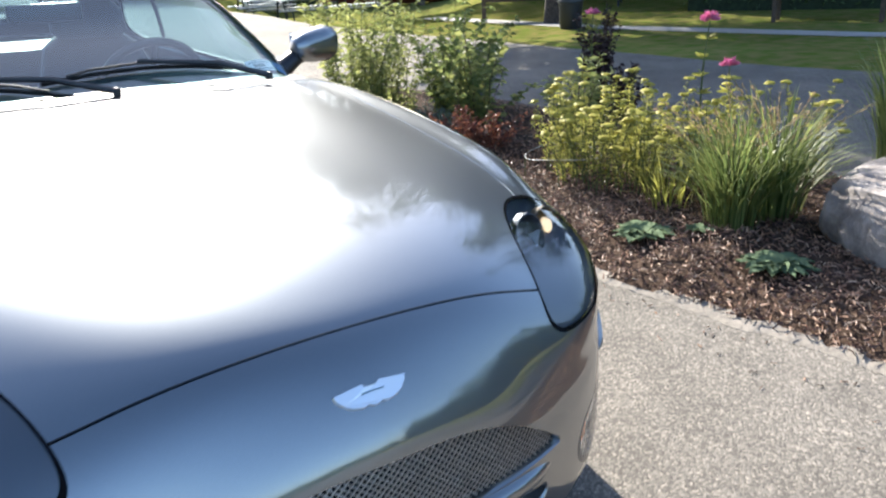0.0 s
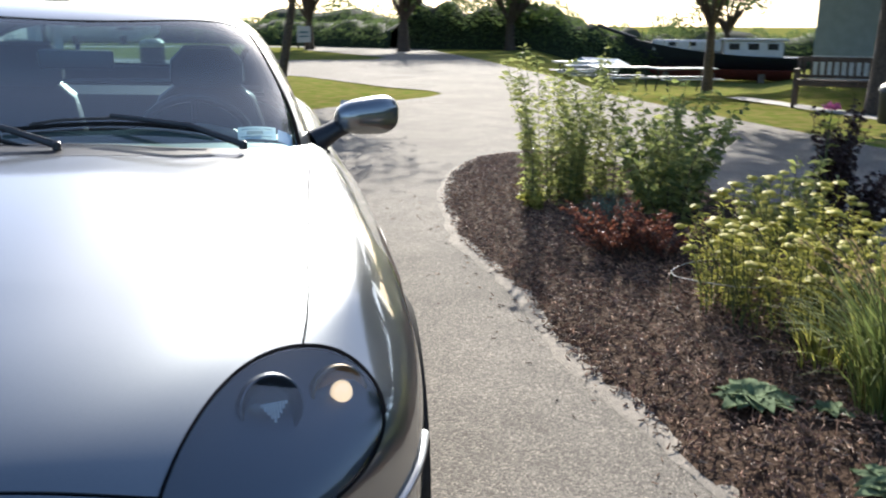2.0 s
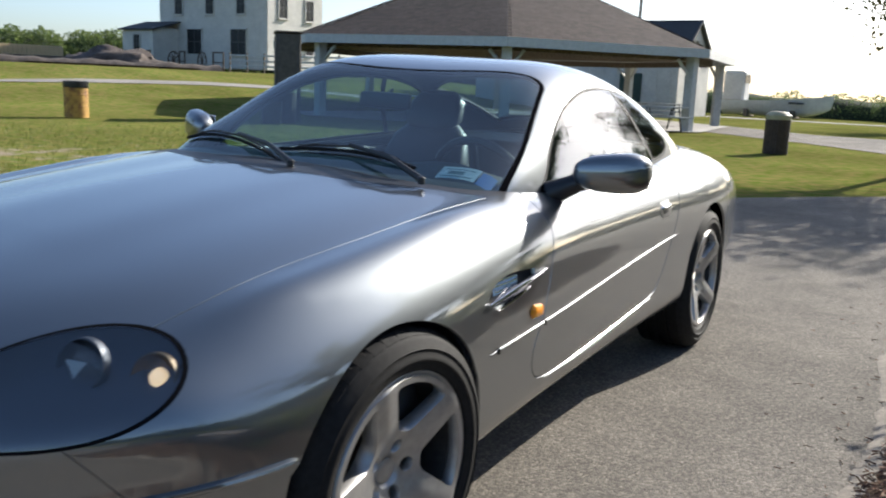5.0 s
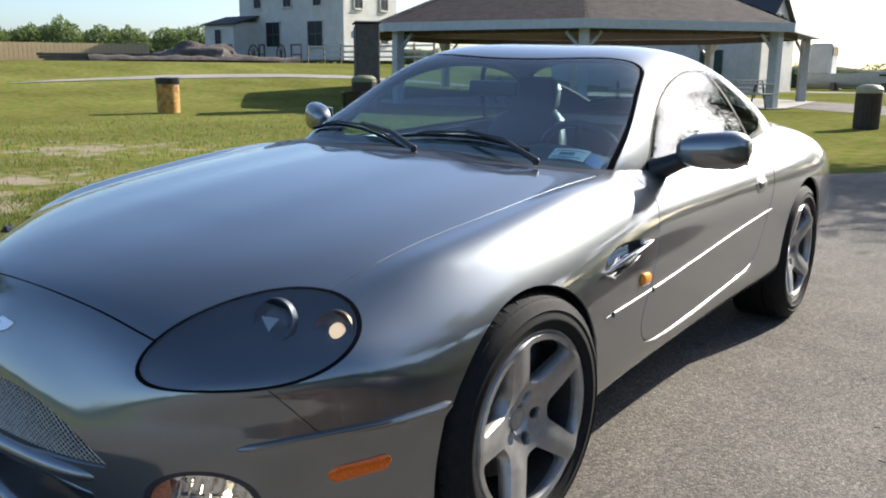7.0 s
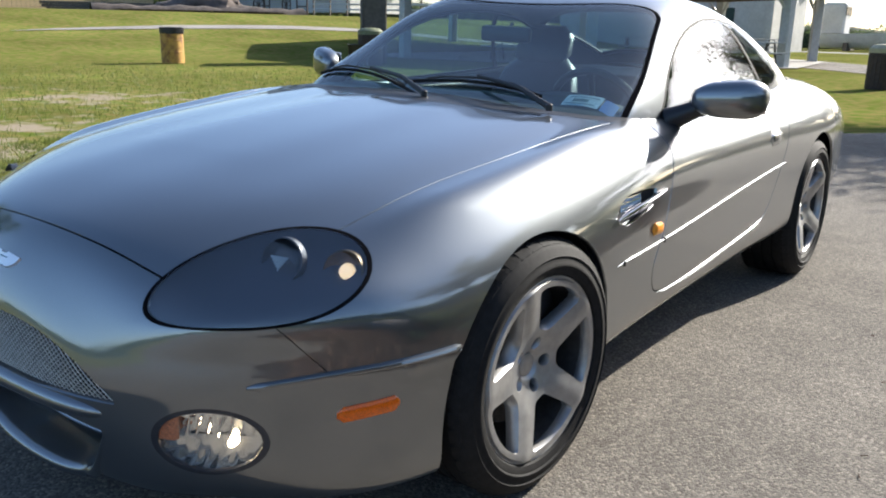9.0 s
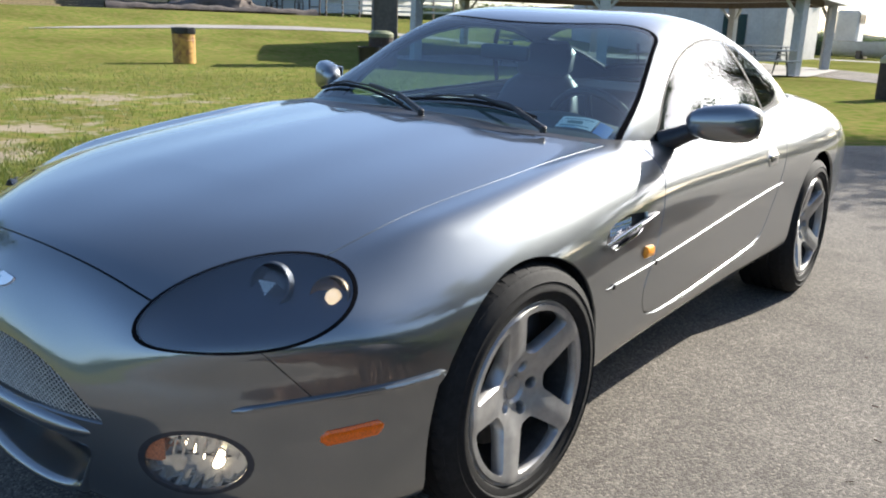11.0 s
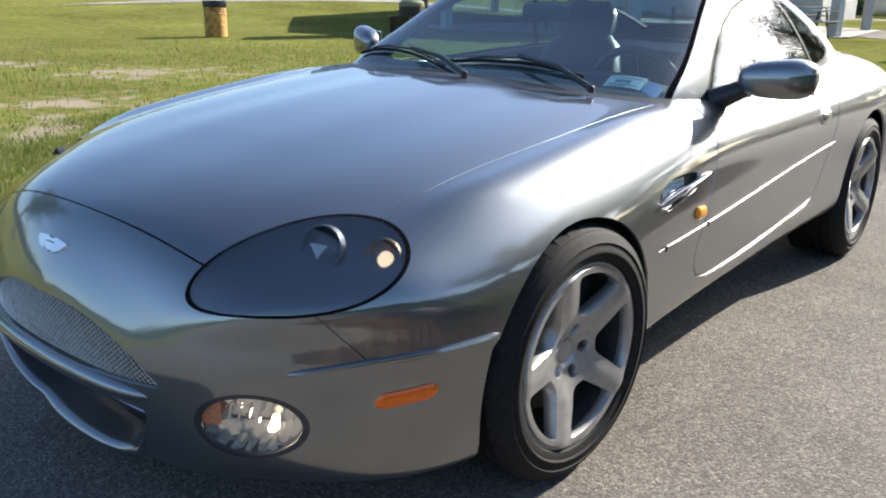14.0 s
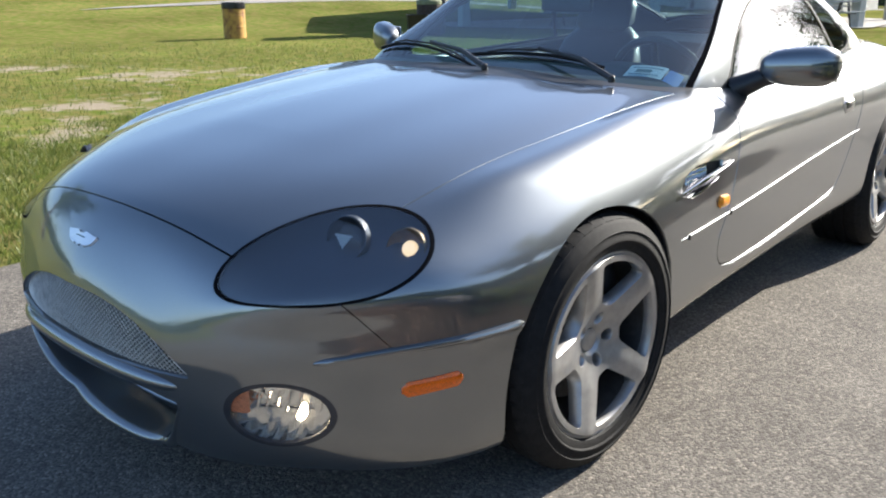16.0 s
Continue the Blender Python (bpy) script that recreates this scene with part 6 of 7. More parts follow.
tree((15.9, 12.4, -0.01), 9.0, 0.25, (5.0, 2.4), 30000, 0.22, tree_leaf, "broad shade tree behind the clipped hedge", 89, fork=0.33, limbs=12, twigs=8)
tree((7.6, 39.0, 0), 7.0, 0.25, (4.6, 1.2), 9000, 0.24, tree_leaf, "tall dark tree at the end of the drive", 84, fork=0.2, limbs=10, twigs=7)
tree((13.5, 41.0, rise(13.5, 41.0)), 6.5, 0.25, (4.4, 1.2), 8000, 0.24, tree_leaf, "tall dark tree beyond the boats", 85, fork=0.2, limbs=10, twigs=7)
tree((3.4, 43.0, 0), 7.0, 0.22, (3.8, 0.8), 6000, 0.24, tree_leaf, "dense tree at the edge of the marsh", 86, fork=0.2, limbs=9, twigs=7)
tree((12.5, 19.2, rise(12.5, 19.2) - 0.02), 5.4, 0.13, (2.4, 1.2), 12000, 0.13, tree_leaf, "low-branched tree between the tables and boats", 88, fork=0.3, limbs=9, twigs=7)
tree((27.0, 43.0, rise(27.0, 43.0)), 7.5, 0.22, (4.0, 1.4), 6000, 0.24, tree_leaf, "open tree behind the moored boat", 87, fork=0.3, limbs=9, twigs=6)


def thicket(name, boxes, n, leaf, mat, label, seed, kind="stuff", category="hedge"):
    """A dense mass of leaves over uneven mounds: boxes of (x0, y0, x1, y1, depth, height)."""
    r = np.random.RandomState(seed)
    P = []
    area = np.array([math.hypot(b[2] - b[0], b[3] - b[1]) * b[5] for b in boxes])
    for b, k in zip(boxes, (n * area / area.sum()).astype(int)):
        t = r.rand(k)
        along = np.array((b[2] - b[0], b[3] - b[1]))
        ln = np.linalg.norm(along)
        nrm = np.array((-along[1], along[0])) / ln
        ph = t * ln
        H = b[5] * (0.80 + 0.16 * np.sin(ph * 0.9 + seed) * np.sin(ph * 0.37) + 0.10 * np.sin(ph * 2.3 + 1) + 0.05 * np.sin(ph * 6.1))
        v = r.rand(k) ** 0.6
        dep = b[4] / 2 * np.sqrt(np.clip(1 - v ** 3, 0, 1)) * np.where(r.rand(k) < 0.5, -1, 1) * (0.75 + 0.25 * r.rand(k))
        xy = np.array((b[0], b[1])) + along * t[:, None] + nrm * dep[:, None]
        z = np.array([rise(a, c) for a, c in xy]) + H * v
        P.append(np.column_stack([xy, z]))
    P = np.vstack(P)
    D = r.normal(size=P.shape) + np.array((0, 0, 0.4))
    V, F = leaf_cloud(P, D, leaf * r.uniform(0.6, 1.3, len(P)), leaf * 0.5, seed)
    o = obj(name, V, F, mat, smooth=False)
    return tagged(o, label, category, "", kind)


def core(name, x0, y0, x1, y1, depth, h, mat, label):
    """The dark heart of a hedge, an uneven ridge."""
    V, F = [], []
    n = 40
    for i in range(n + 1):
        t = i / n
        x, y = x0 + (x1 - x0) * t, y0 + (y1 - y0) * t
        ln = math.hypot(x1 - x0, y1 - y0)
        nx, ny = -(y1 - y0) / ln, (x1 - x0) / ln
        hh = h * (0.84 + 0.10 * math.sin(i * 1.3) + 0.08 * math.sin(i * 0.47))
        for u, z in ((-0.5, -0.1), (-0.42, hh * 0.6), (-0.15, hh), (0.15, hh), (0.42, hh * 0.6), (0.5, -0.1)):
            V.append((x + nx * depth * u, y + ny * depth * u, z + rise(x, y)))
    F = [(6 * i + k, 6 * i + k + 1, 6 * i + k + 7, 6 * i + k + 6) for i in range(n) for k in range(5)]
    return tagged(obj(name, V, F, mat), label, "hedge", "", "stuff")


# solid cores under the leaves, the foliage's inner shade set as dark colour
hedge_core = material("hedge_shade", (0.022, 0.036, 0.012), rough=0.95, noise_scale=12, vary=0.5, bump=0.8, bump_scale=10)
# clipped hedge behind the far bench, its shaded side put into darker leaf colours
hedge_leaf = leafy("leaf_clipped_hedge", (0.035, 0.060, 0.020), (0.075, 0.110, 0.032), 0.12)
core("hedge", 12.7, 8.7, 16.5, 2.0, 1.3, 1.9, hedge_core, "dark core standing for the shade inside the clipped hedge")
thicket("hedge_leaves", [(12.7, 8.8, 16.5, 1.9, 1.5, 2.1)], 9000, 0.09, hedge_leaf, "green leaves of the clipped hedge, darkened for its shaded side", 91)
# reeds and scrub on the skyline
reed = leafy("reed_leaf", (0.075, 0.115, 0.042), (0.11, 0.15, 0.055), 0.5)
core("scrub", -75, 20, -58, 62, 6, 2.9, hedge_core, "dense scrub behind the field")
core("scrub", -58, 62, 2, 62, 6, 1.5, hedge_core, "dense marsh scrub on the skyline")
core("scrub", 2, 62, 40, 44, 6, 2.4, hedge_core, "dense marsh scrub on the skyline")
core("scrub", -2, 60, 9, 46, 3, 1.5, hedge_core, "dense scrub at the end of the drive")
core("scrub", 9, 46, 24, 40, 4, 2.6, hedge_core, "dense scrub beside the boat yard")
thicket("reeds", [(-75, 20, -58, 62, 7, 3.1), (-58, 62, 2, 62, 7, 1.75), (2, 62, 40, 44, 7, 3.0), (-2, 60, 9, 46, 4, 1.8), (9, 46, 24, 40, 5, 3.2)], 90000, 0.17, reed, "green reeds and scrub on the skyline", 92, category="reeds")
scrub_leaf = leafy("leaf_scrub", (0.075, 0.115, 0.035), (0.20, 0.255, 0.080), 0.45)
thicket("scrub_leaves", [(-73, 16, -56.5, 58, 7, 3.3)], 26000, 0.30, scrub_leaf, "bright green leafy scrub behind the field", 95, category="scrub")

# woods all round behind; the unseen southern row is added for paint reflections
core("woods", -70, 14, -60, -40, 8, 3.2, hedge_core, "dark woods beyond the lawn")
core("woods", -60, -52, 30, -54, 8, 2.6, hedge_core, "unseen dark woods added beyond the drive")
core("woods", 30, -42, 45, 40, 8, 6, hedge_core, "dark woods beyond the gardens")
tree((-19.0, -3.0, 0), 8.0, 0.24, (3.8, 1.4), 6000, 0.26, tree_leaf, "leafy shade tree on the lawn", 72, fork=0.3, limbs=10, twigs=7)
thicket("woods_leaves", [(-70, 14, -60, -40, 9, 4.0), (-60, -52, 30, -54, 9, 3.4), (30, -42, 45, 40, 9, 7)], 15000, 0.8, tree_leaf, "leafy edge of the woods", 93, category="woods")

# ---- pavilion, house, boats, furniture ----
white_wood = material("white_painted_boards", (0.56, 0.545, 0.50), rough=0.6, noise_scale=8, vary=0.12, big=0.08, big_scale=1.5, bump=0.15, bump_scale=60)
post_paint = material("pale_painted_post", (0.52, 0.54, 0.53), rough=0.6, noise_scale=10, vary=0.15)
shingle = material("brown_shingles", (0.088, 0.062, 0.050), rough=0.95, noise_scale=6, vary=0.35, per_piece=0.30, bump=0.5, bump_scale=60)
dark_slate = material("dark_roofing", (0.055, 0.058, 0.062), rough=0.85, noise_scale=8, vary=0.3)
dark_glass = material("dark_window_glass", (0.020, 0.022, 0.024), rough=0.35, spec=0.25, noise_scale=3, vary=0.3)
bar_paint = material("grey_window_bar", (0.10, 0.10, 0.10), rough=0.7, noise_scale=9, vary=0.2)
weathered = material("weathered_timber", (0.20, 0.16, 0.12), rough=0.9, noise_scale=12, vary=0.45, bump=0.4, bump_scale=60)
teak = material("brown_bench_timber", (0.10, 0.065, 0.042), rough=0.8, noise_scale=14, vary=0.4, bump=0.3, bump_scale=70)
table_top_mat = material("pale_table_boards", (0.46, 0.47, 0.47), rough=0.45, noise_scale=10, vary=0.2, bump=0.15, bump_scale=60)
table_frame_mat = material("dark_steel_tube", (0.035, 0.04, 0.04), rough=0.5, metal=0.4, noise_scale=20, vary=0.3)
rust = material("rusty_yellow_drum", (0.46, 0.26, 0.05), rough=0.65, noise_scale=7, second=(0.20, 0.085, 0.03), big=0.2, big_scale=4, bump=0.2, bump_scale=50, contrast=(0.42, 0.7))
bag = material("black_bin_bag", (0.012, 0.012, 0.013), rough=0.28, bump=0.8, bump_scale=22)
brown_slat = material("dark_brown_slats", (0.060, 0.038, 0.028), rough=0.7, noise_scale=15, vary=0.35)
lid_mat = material("moss_green_lid", (0.20, 0.22, 0.12), rough=0.6, noise_scale=12, vary=0.3)
lid_tan = material("tan_lid", (0.42, 0.38, 0.24), rough=0.6, noise_scale=12, vary=0.2)
hull_white = material("white_hull_paint", (0.66, 0.69, 0.72), rough=0.4, noise_scale=4, vary=0.15, coat=0.2)
hull_navy = material("dark_hull_paint", (0.018, 0.022, 0.028), rough=0.45, noise_scale=3, vary=0.3)
hull_red = material("red_antifouling", (0.17, 0.028, 0.022), rough=0.75, noise_scale=5, vary=0.3)
kiosk_mat = material("grey_brown_boards", (0.105, 0.095, 0.085), rough=0.85, noise_scale=10, vary=0.3, bump=0.3, bump_scale=50)
green_door_mat = material("dark_green_paint", (0.018, 0.050, 0.038), rough=0.6, noise_scale=8, vary=0.2)
siding_grey = material("grey_green_siding", (0.24, 0.27, 0.25), rough=0.7, noise_scale=6, vary=0.12)


def slab(name, size, at, mat, parent, rot=0.0, bevel=0.01, label="", m=None):
    bm = bmesh.new()
    box(bm, size, (m or Matrix.Translation(at)) @ Matrix.Rotation(rot, 4, "Z"), bevel=bevel, seg=1)
    return part(name, bm, mat, parent, label, smooth=False)


# octagonal picnic pavilion
GC, GR, EAVE, APEX = Vector((-13.9, 28.4, 0)), 9.0, 2.57, 6.0
pav = empty("pavilion", "open octagonal picnic pavilion with a brown shingled roof", "pavilion")
hexa = [radians(45 * k - 106.3) for k in range(8)]
fill("pavilion_floor", [(GC.x + 9.0 * math.cos(a), GC.y + 9.0 * math.sin(a)) for a in hexa], 0.03, concrete, "pale concrete slab under the pavilion", "floor")
for k in range(8):
    a, b = hexa[k], hexa[(k + 1) % 8]
    A = GC + Vector((math.cos(a), math.sin(a), 0)) * GR + Vector((0, 0, EAVE))
    B = GC + Vector((math.cos(b), math.sin(b), 0)) * GR + Vector((0, 0, EAVE))
    T = GC + Vector((0, 0, APEX))
    V, F = [], []
    rows = 58
    # shingle courses lap over one another
    for r in range(rows):
        t0, t1 = r / rows, (r + 1) / rows + 0.004
        n = max(2, int((1 - t0) * 26))
        for c in range(n):
            i = len(V)
            off = (0.5 if r % 2 else 0) / n
            u0, u1 = min(1, max(0, c / n + off)), min(1, max(0, (c + 0.97) / n + off))
            for t, u, lift in ((t0, u0, 0.020), (t0, u1, 0.020), (t1, u1, 0.008), (t1, u0, 0.008)):
                V.append(A.lerp(B, u).lerp(T, min(1, t)) + Vector((0, 0, lift)))
            F.append((i, i + 1, i + 2, i + 3))
    obj("roof_face", V, F, shingle, pav, "brown shingle roof face", smooth=False)
    obj("ceiling", [A + Vector((0, 0, -0.02)), B + Vector((0, 0, -0.02)), T + Vector((0, 0, -0.12))], [(0, 2, 1)], weathered, pav, "dark timber underside", smooth=False)
    mid, d = (A + B) / 2, B - A
    bm = bmesh.new()
    box(bm, (d.length + 0.06, 0.05, 0.27), Matrix.Translation(mid + Vector((0, 0, -0.10))) @ Matrix.Rotation(math.atan2(d.y, d.x), 4, "Z"))
    part("fascia", bm, post_paint, pav, "pale painted fascia board", smooth=False)
    bm = bmesh.new()
    q = 0.90
    m2 = GC.lerp(mid, q)
    box(bm, (d.length * q, 0.12, 0.22), Matrix.Translation((m2.x, m2.y, EAVE - 0.20)) @ Matrix.Rotation(math.atan2(d.y, d.x), 4, "Z"))
    part("beam", bm, weathered, pav, "dark timber beam", smooth=False)
    p = GC + Vector((math.cos(a), math.sin(a), 0)) * GR * 0.94
    bm = bmesh.new()
    box(bm, (0.30, 0.30, EAVE - 0.2), Matrix.Translation((p.x, p.y, (EAVE - 0.2) / 2)) @ Matrix.Rotation(a, 4, "Z"), bevel=0.02)
    part("post", bm, post_paint, pav, "square pale painted post", smooth=False)
    bm = bmesh.new()
    for s in (1, -1):
        e = Vector((math.cos(a + s * 1.96), math.sin(a + s * 1.96), 0))
        tube(bm, [Vector((p.x, p.y, EAVE - 0.75)) + e * 0.15, Vector((p.x, p.y, EAVE - 0.30)) + e * 0.55], 0.06, 4)
    part("brace", bm, post_paint, pav, smooth=False)


def picnic_table(m, length=1.9):
    """Plank top and two benches on bent tube legs."""
    t = empty("picnic_table", "picnic table with pale boards on dark tube legs", "picnic table", m, "picnic tables")
    for k in range(5):
        slab("top_board", (length, 0.14, 0.04), (0, (k - 2) * 0.15, 0.74), table_top_mat, t, bevel=0.006)
    for s in (1, -1):
        for k in range(2):
            slab("seat_board", (length, 0.13, 0.04), (0, s * (0.62 + 0.14 * k), 0.44), table_top_mat, t, bevel=0.006)
        bm = bmesh.new()
        x = s * length * 0.36
        tube(bm, [(x, -0.78, 0.42), (x, 0.78, 0.42)], 0.025, 8)
        tube(bm, [(x, -0.55, 0), (x, -0.28, 0.72), (x, 0.28, 0.72), (x, 0.55, 0)], 0.025, 8)
        part("leg_frame", bm, table_frame_mat, t)
    return t


first = picnic_table(Matrix.Translation((12.0, 23.7, rise(12.0, 23.7))) @ Matrix.Rotation(radians(-8), 4, "Z"))
for x, y, a in ((12.2, 26.6, -10), (13.6, 22.6, -6), (11.2, 25.0, -9), (12.6, 11.4, -50), (-6.6, 25.2, 40), (-8.2, 27.4, 70), (-13.0, 22.0, 10), (-11.2, 28.0, 20), (-9.0, 33.5, 35)):
    copy_thing(first, Matrix.Translation((x, y, rise(x, y) - 0.01 if x > 0 else 0.03)) @ Matrix.Rotation(radians(a), 4, "Z"))


def bench(m):
    """Slatted park bench."""
    t = empty("park_bench", "brown slatted wooden park bench", "bench", m, "park benches")
    for s in (1, -1):
        for y, h in ((-0.22, 0.58), (0.24, 0.78)):
            slab("leg", (0.06, 0.06, h), (s * 0.72, y, h / 2), teak, t, bevel=0.006)
        slab("arm", (0.07, 0.52, 0.035), (s * 0.72, -0.02, 0.59), teak, t, bevel=0.006)
    for k in range(5):
        slab("seat_slat", (1.42, 0.075, 0.025), (0, -0.22 + k * 0.095, 0.43), teak, t, bevel=0.004)
    slab("rail", (1.42, 0.04, 0.08), (0, 0.25, 0.75), teak, t)
    slab("rail", (1.42, 0.035, 0.05), (0, 0.25, 0.48), teak, t)
    for k in range(13):
        slab("back_slat", (0.045, 0.02, 0.25), (-0.64 + k * 0.1067, 0.25, 0.61), teak, t, bevel=0.003)
    slab("apron", (1.38, 0.025, 0.07), (0, -0.22, 0.38), teak, t)
    return t


b0 = bench(Matrix.Translation((9.67, 10.0, -0.014)) @ Matrix.Rotation(radians(-40), 4, "Z"))
copy_thing(b0, Matrix.Translation((11.48, 5.28, -0.014)) @ Matrix.Rotation(radians(-64), 4, "Z"))


# black litter bin beside the shade tree
park_bin = empty("litter_bin", "black plastic litter bin with a domed lid beside the tree", "litter bin", Matrix.Translation((8.95, 8.05, -0.014)))
bm = bmesh.new()
lathe(bm, [(0.0, 0.001), (0.0, 0.16), (0.02, 0.17), (0.38, 0.185), (0.39, 0.195), (0.41, 0.195)], steps=32, m=Matrix.Rotation(radians(-90), 4, "Y"))
bmesh.ops.recalc_face_normals(bm, faces=bm.faces)
part("drum", bm, black_plastic, park_bin)
bm = bmesh.new()
lathe(bm, [(0.41, 0.205), (0.43, 0.205), (0.48, 0.185), (0.52, 0.14), (0.545, 0.075), (0.55, 0.001)], steps=32, m=Matrix.Rotation(radians(-90), 4, "Y"))
bmesh.ops.recalc_face_normals(bm, faces=bm.faces)
part("lid", bm, black_plastic, park_bin, "domed black lid")

# drum and slatted bins
drum = empty("oil_drum_bin", "rusty yellow oil drum used as a litter bin", "litter bin", Matrix.Translation((-17.1, 11.85, 0)))
bm = bmesh.new()
prof = [(0.0, 0.0), (0.0, 0.285)]
for z0 in (0.0, 0.29, 0.59):
    prof += [(z0 + 0.02, 0.285), (z0 + 0.27, 0.285), (z0 + 0.285, 0.297), (z0 + 0.30, 0.285)]
prof += [(0.88, 0.29), (0.88, 0.27)]
lathe(bm, prof, steps=40, m=Matrix.Rotation(radians(-90), 4, "Y"))
bmesh.ops.recalc_face_normals(bm, faces=bm.faces)
part("drum", bm, rust, drum)
bm = bmesh.new()
lathe(bm, [(0.74, 0.300), (0.80, 0.305), (0.885, 0.302), (0.90, 0.285), (0.86, 0.26), (0.70, 0.22), (0.68, 0.001)], steps=40, m=Matrix.Rotation(radians(-90), 4, "Y"))
for v in bm.verts:
    v.co.z += 0.018 * noise.noise(v.co * 9)
    v.co.x *= 1 + 0.03 * noise.noise(v.co * 14)
part("bag", bm, bag, drum, "black plastic bag folded over the rim")


def slat_bin(x, y, h, r, lid, label):
    t = empty("slatted_bin", label, "litter bin", Matrix.Translation((x, y, 0)))
    bm = bmesh.new()
    lathe(bm, [(0.02, 0.001), (0.02, r - 0.02), (h - 0.05, r - 0.02)], steps=32, m=Matrix.Rotation(radians(-90), 4, "Y"))
    part("liner", bm, black_inner, t, "black liner")
    for k in range(20):
        a = k / 20 * math.tau
        bm = bmesh.new()
        box(bm, (0.025, r * 0.29, h - 0.10), Matrix.Rotation(a, 4, "Z") @ Matrix.Translation((r - 0.008, 0, (h - 0.10) / 2)), bevel=0.004, seg=1)
        part("slat", bm, brown_slat, t, smooth=False)
    bm = bmesh.new()
    lathe(bm, [(h - 0.12, r + 0.012), (h - 0.03, r + 0.016), (h, r - 0.02), (h + 0.045, r * 0.72), (h + 0.06, r * 0.35), (h + 0.062, 0.001)], steps=36, m=Matrix.Rotation(radians(-90), 4, "Y"))
    bmesh.ops.recalc_face_normals(bm, faces=bm.faces)
    part("lid", bm, lid, t, "domed lid")
    return t


slat_bin(-1.6, 18.05, 0.86, 0.255, lid_tan, "dark brown slatted litter bin with a domed tan lid")
slat_bin(-13.9, 15.9, 0.92, 0.33, lid_mat, "brown litter bin with a mossy green domed lid")
bm = bmesh.new()
lathe(bm, [(0.0, 0.25), (0.5, 0.29), (0.56, 0.30), (0.50, 0.26), (0.3, 0.2)], steps=24, m=Matrix.Translation((-13.6, 15.1, 0)) @ Matrix.Rotation(radians(-90), 4, "Y"))
for v in bm.verts:
    v.co += Vector((1, 1, 0.6)) * 0.03 * noise.noise(v.co * 8)
tagged(part("bin_bag", bm, bag), "black plastic bin bag on the grass", "bin bag")

# grey board kiosk beside the pavilion
kiosk = empty("kiosk", "tall grey-brown board kiosk beside the pavilion", "kiosk", Matrix.Translation((-14.75, 17.0, -0.12)) @ Matrix.Rotation(radians(-45), 4, "Z") @ Matrix.Diagonal((1.22, 1.0, 0.96, 1.0)))
for k in range(5):
    slab("board", (0.205, 0.06, 2.55 + 0.02 * k), (-0.42 + k * 0.21, -0.32, (2.55 + 0.02 * k) / 2), kiosk_mat, kiosk, bevel=0.006)
slab("side_board", (0.06, 0.62, 2.6), (0.54, 0.0, 1.3), kiosk_mat, kiosk)
slab("side_board", (0.06, 0.62, 2.5), (-0.54, 0.0, 1.25), kiosk_mat, kiosk)
slab("back_board", (1.02, 0.06, 2.55), (0, 0.30, 1.27), kiosk_mat, kiosk)
slab("cap", (1.2, 0.75, 0.05), (0, 0, 2.66), kiosk_mat, kiosk)


def window(parent, m, w, h, shutters=True):
    win = empty("window", "", "")
    win.parent = parent
    win.matrix_basis = m
    slab("pane", (w, 0.03, h), (0, 0.03, 0), dark_glass, win, bevel=0)
    for s in (1, -1):
        slab("frame", (0.07, 0.07, h + 0.14), (s * (w / 2 + 0.035), 0, 0), white_wood, win, bevel=0.005)
        slab("frame", (w + 0.14, 0.07, 0.07), (0, 0, s * (h / 2 + 0.035)), white_wood, win, bevel=0.005)
        if shutters:
            slab("shutter", (w * 0.42, 0.04, h + 0.08), (s * (w * 0.72 + 0.07), -0.03, 0), dark_slate, win, bevel=0.005)
    slab("glazing_bar", (w, 0.04, 0.045), (0, 0.005, 0), bar_paint, win, bevel=0)
    slab("glazing_bar", (0.035, 0.04, h), (0, 0.005, 0), bar_paint, win, bevel=0)
    slab("sill", (w + 0.2, 0.14, 0.05), (0, -0.05, -h / 2 - 0.09), white_wood, win, bevel=0.005)
    return win


# two-storey house
G0 = 1.45
house = empty("house", "white two-storey wooden house with dark shuttered windows", "house", Matrix.Translation((-39.7, 42.8, G0 + 0.2)))
HL, HD, HH, HP = 10.8, 5.8, 5.9, 8.2
t = 0.2
slab("wall", (HL, t, HH), (-HL / 2, t / 2, HH / 2), white_wood, house, bevel=0)
slab("wall", (HL, t, HH), (-HL / 2, HD - t / 2, HH / 2), white_wood, house, bevel=0)
for x in (-t / 2, -HL + t / 2):
    bm = bmesh.new()
    vs = [bm.verts.new((x + dx, y, z)) for dx in (-t / 2, t / 2) for y, z in ((t + 0.003, 0), (HD - t - 0.003, 0), (HD - t - 0.003, HH), (HD / 2, HP), (t + 0.003, HH))]
    bm.faces.new(vs[:5])
    bm.faces.new(vs[5:][::-1])
    for i in range(5):
        bm.faces.new((vs[i], vs[(i + 1) % 5], vs[5 + (i + 1) % 5], vs[5 + i]))
    bmesh.ops.recalc_face_normals(bm, faces=bm.faces)
    part("gable_wall", bm, white_wood, house, smooth=False)
for k in range(23):
    # clapboards on the gable and front, each a thin proud plank
    z = 0.12 + k * 0.25
    slab("clapboard", (HL, 0.02, 0.22), (-HL / 2, -0.012, z), white_wood, house, bevel=0)
    slab("clapboard", (0.02, HD, 0.22), (0.012, HD / 2, z), white_wood, house, bevel=0)
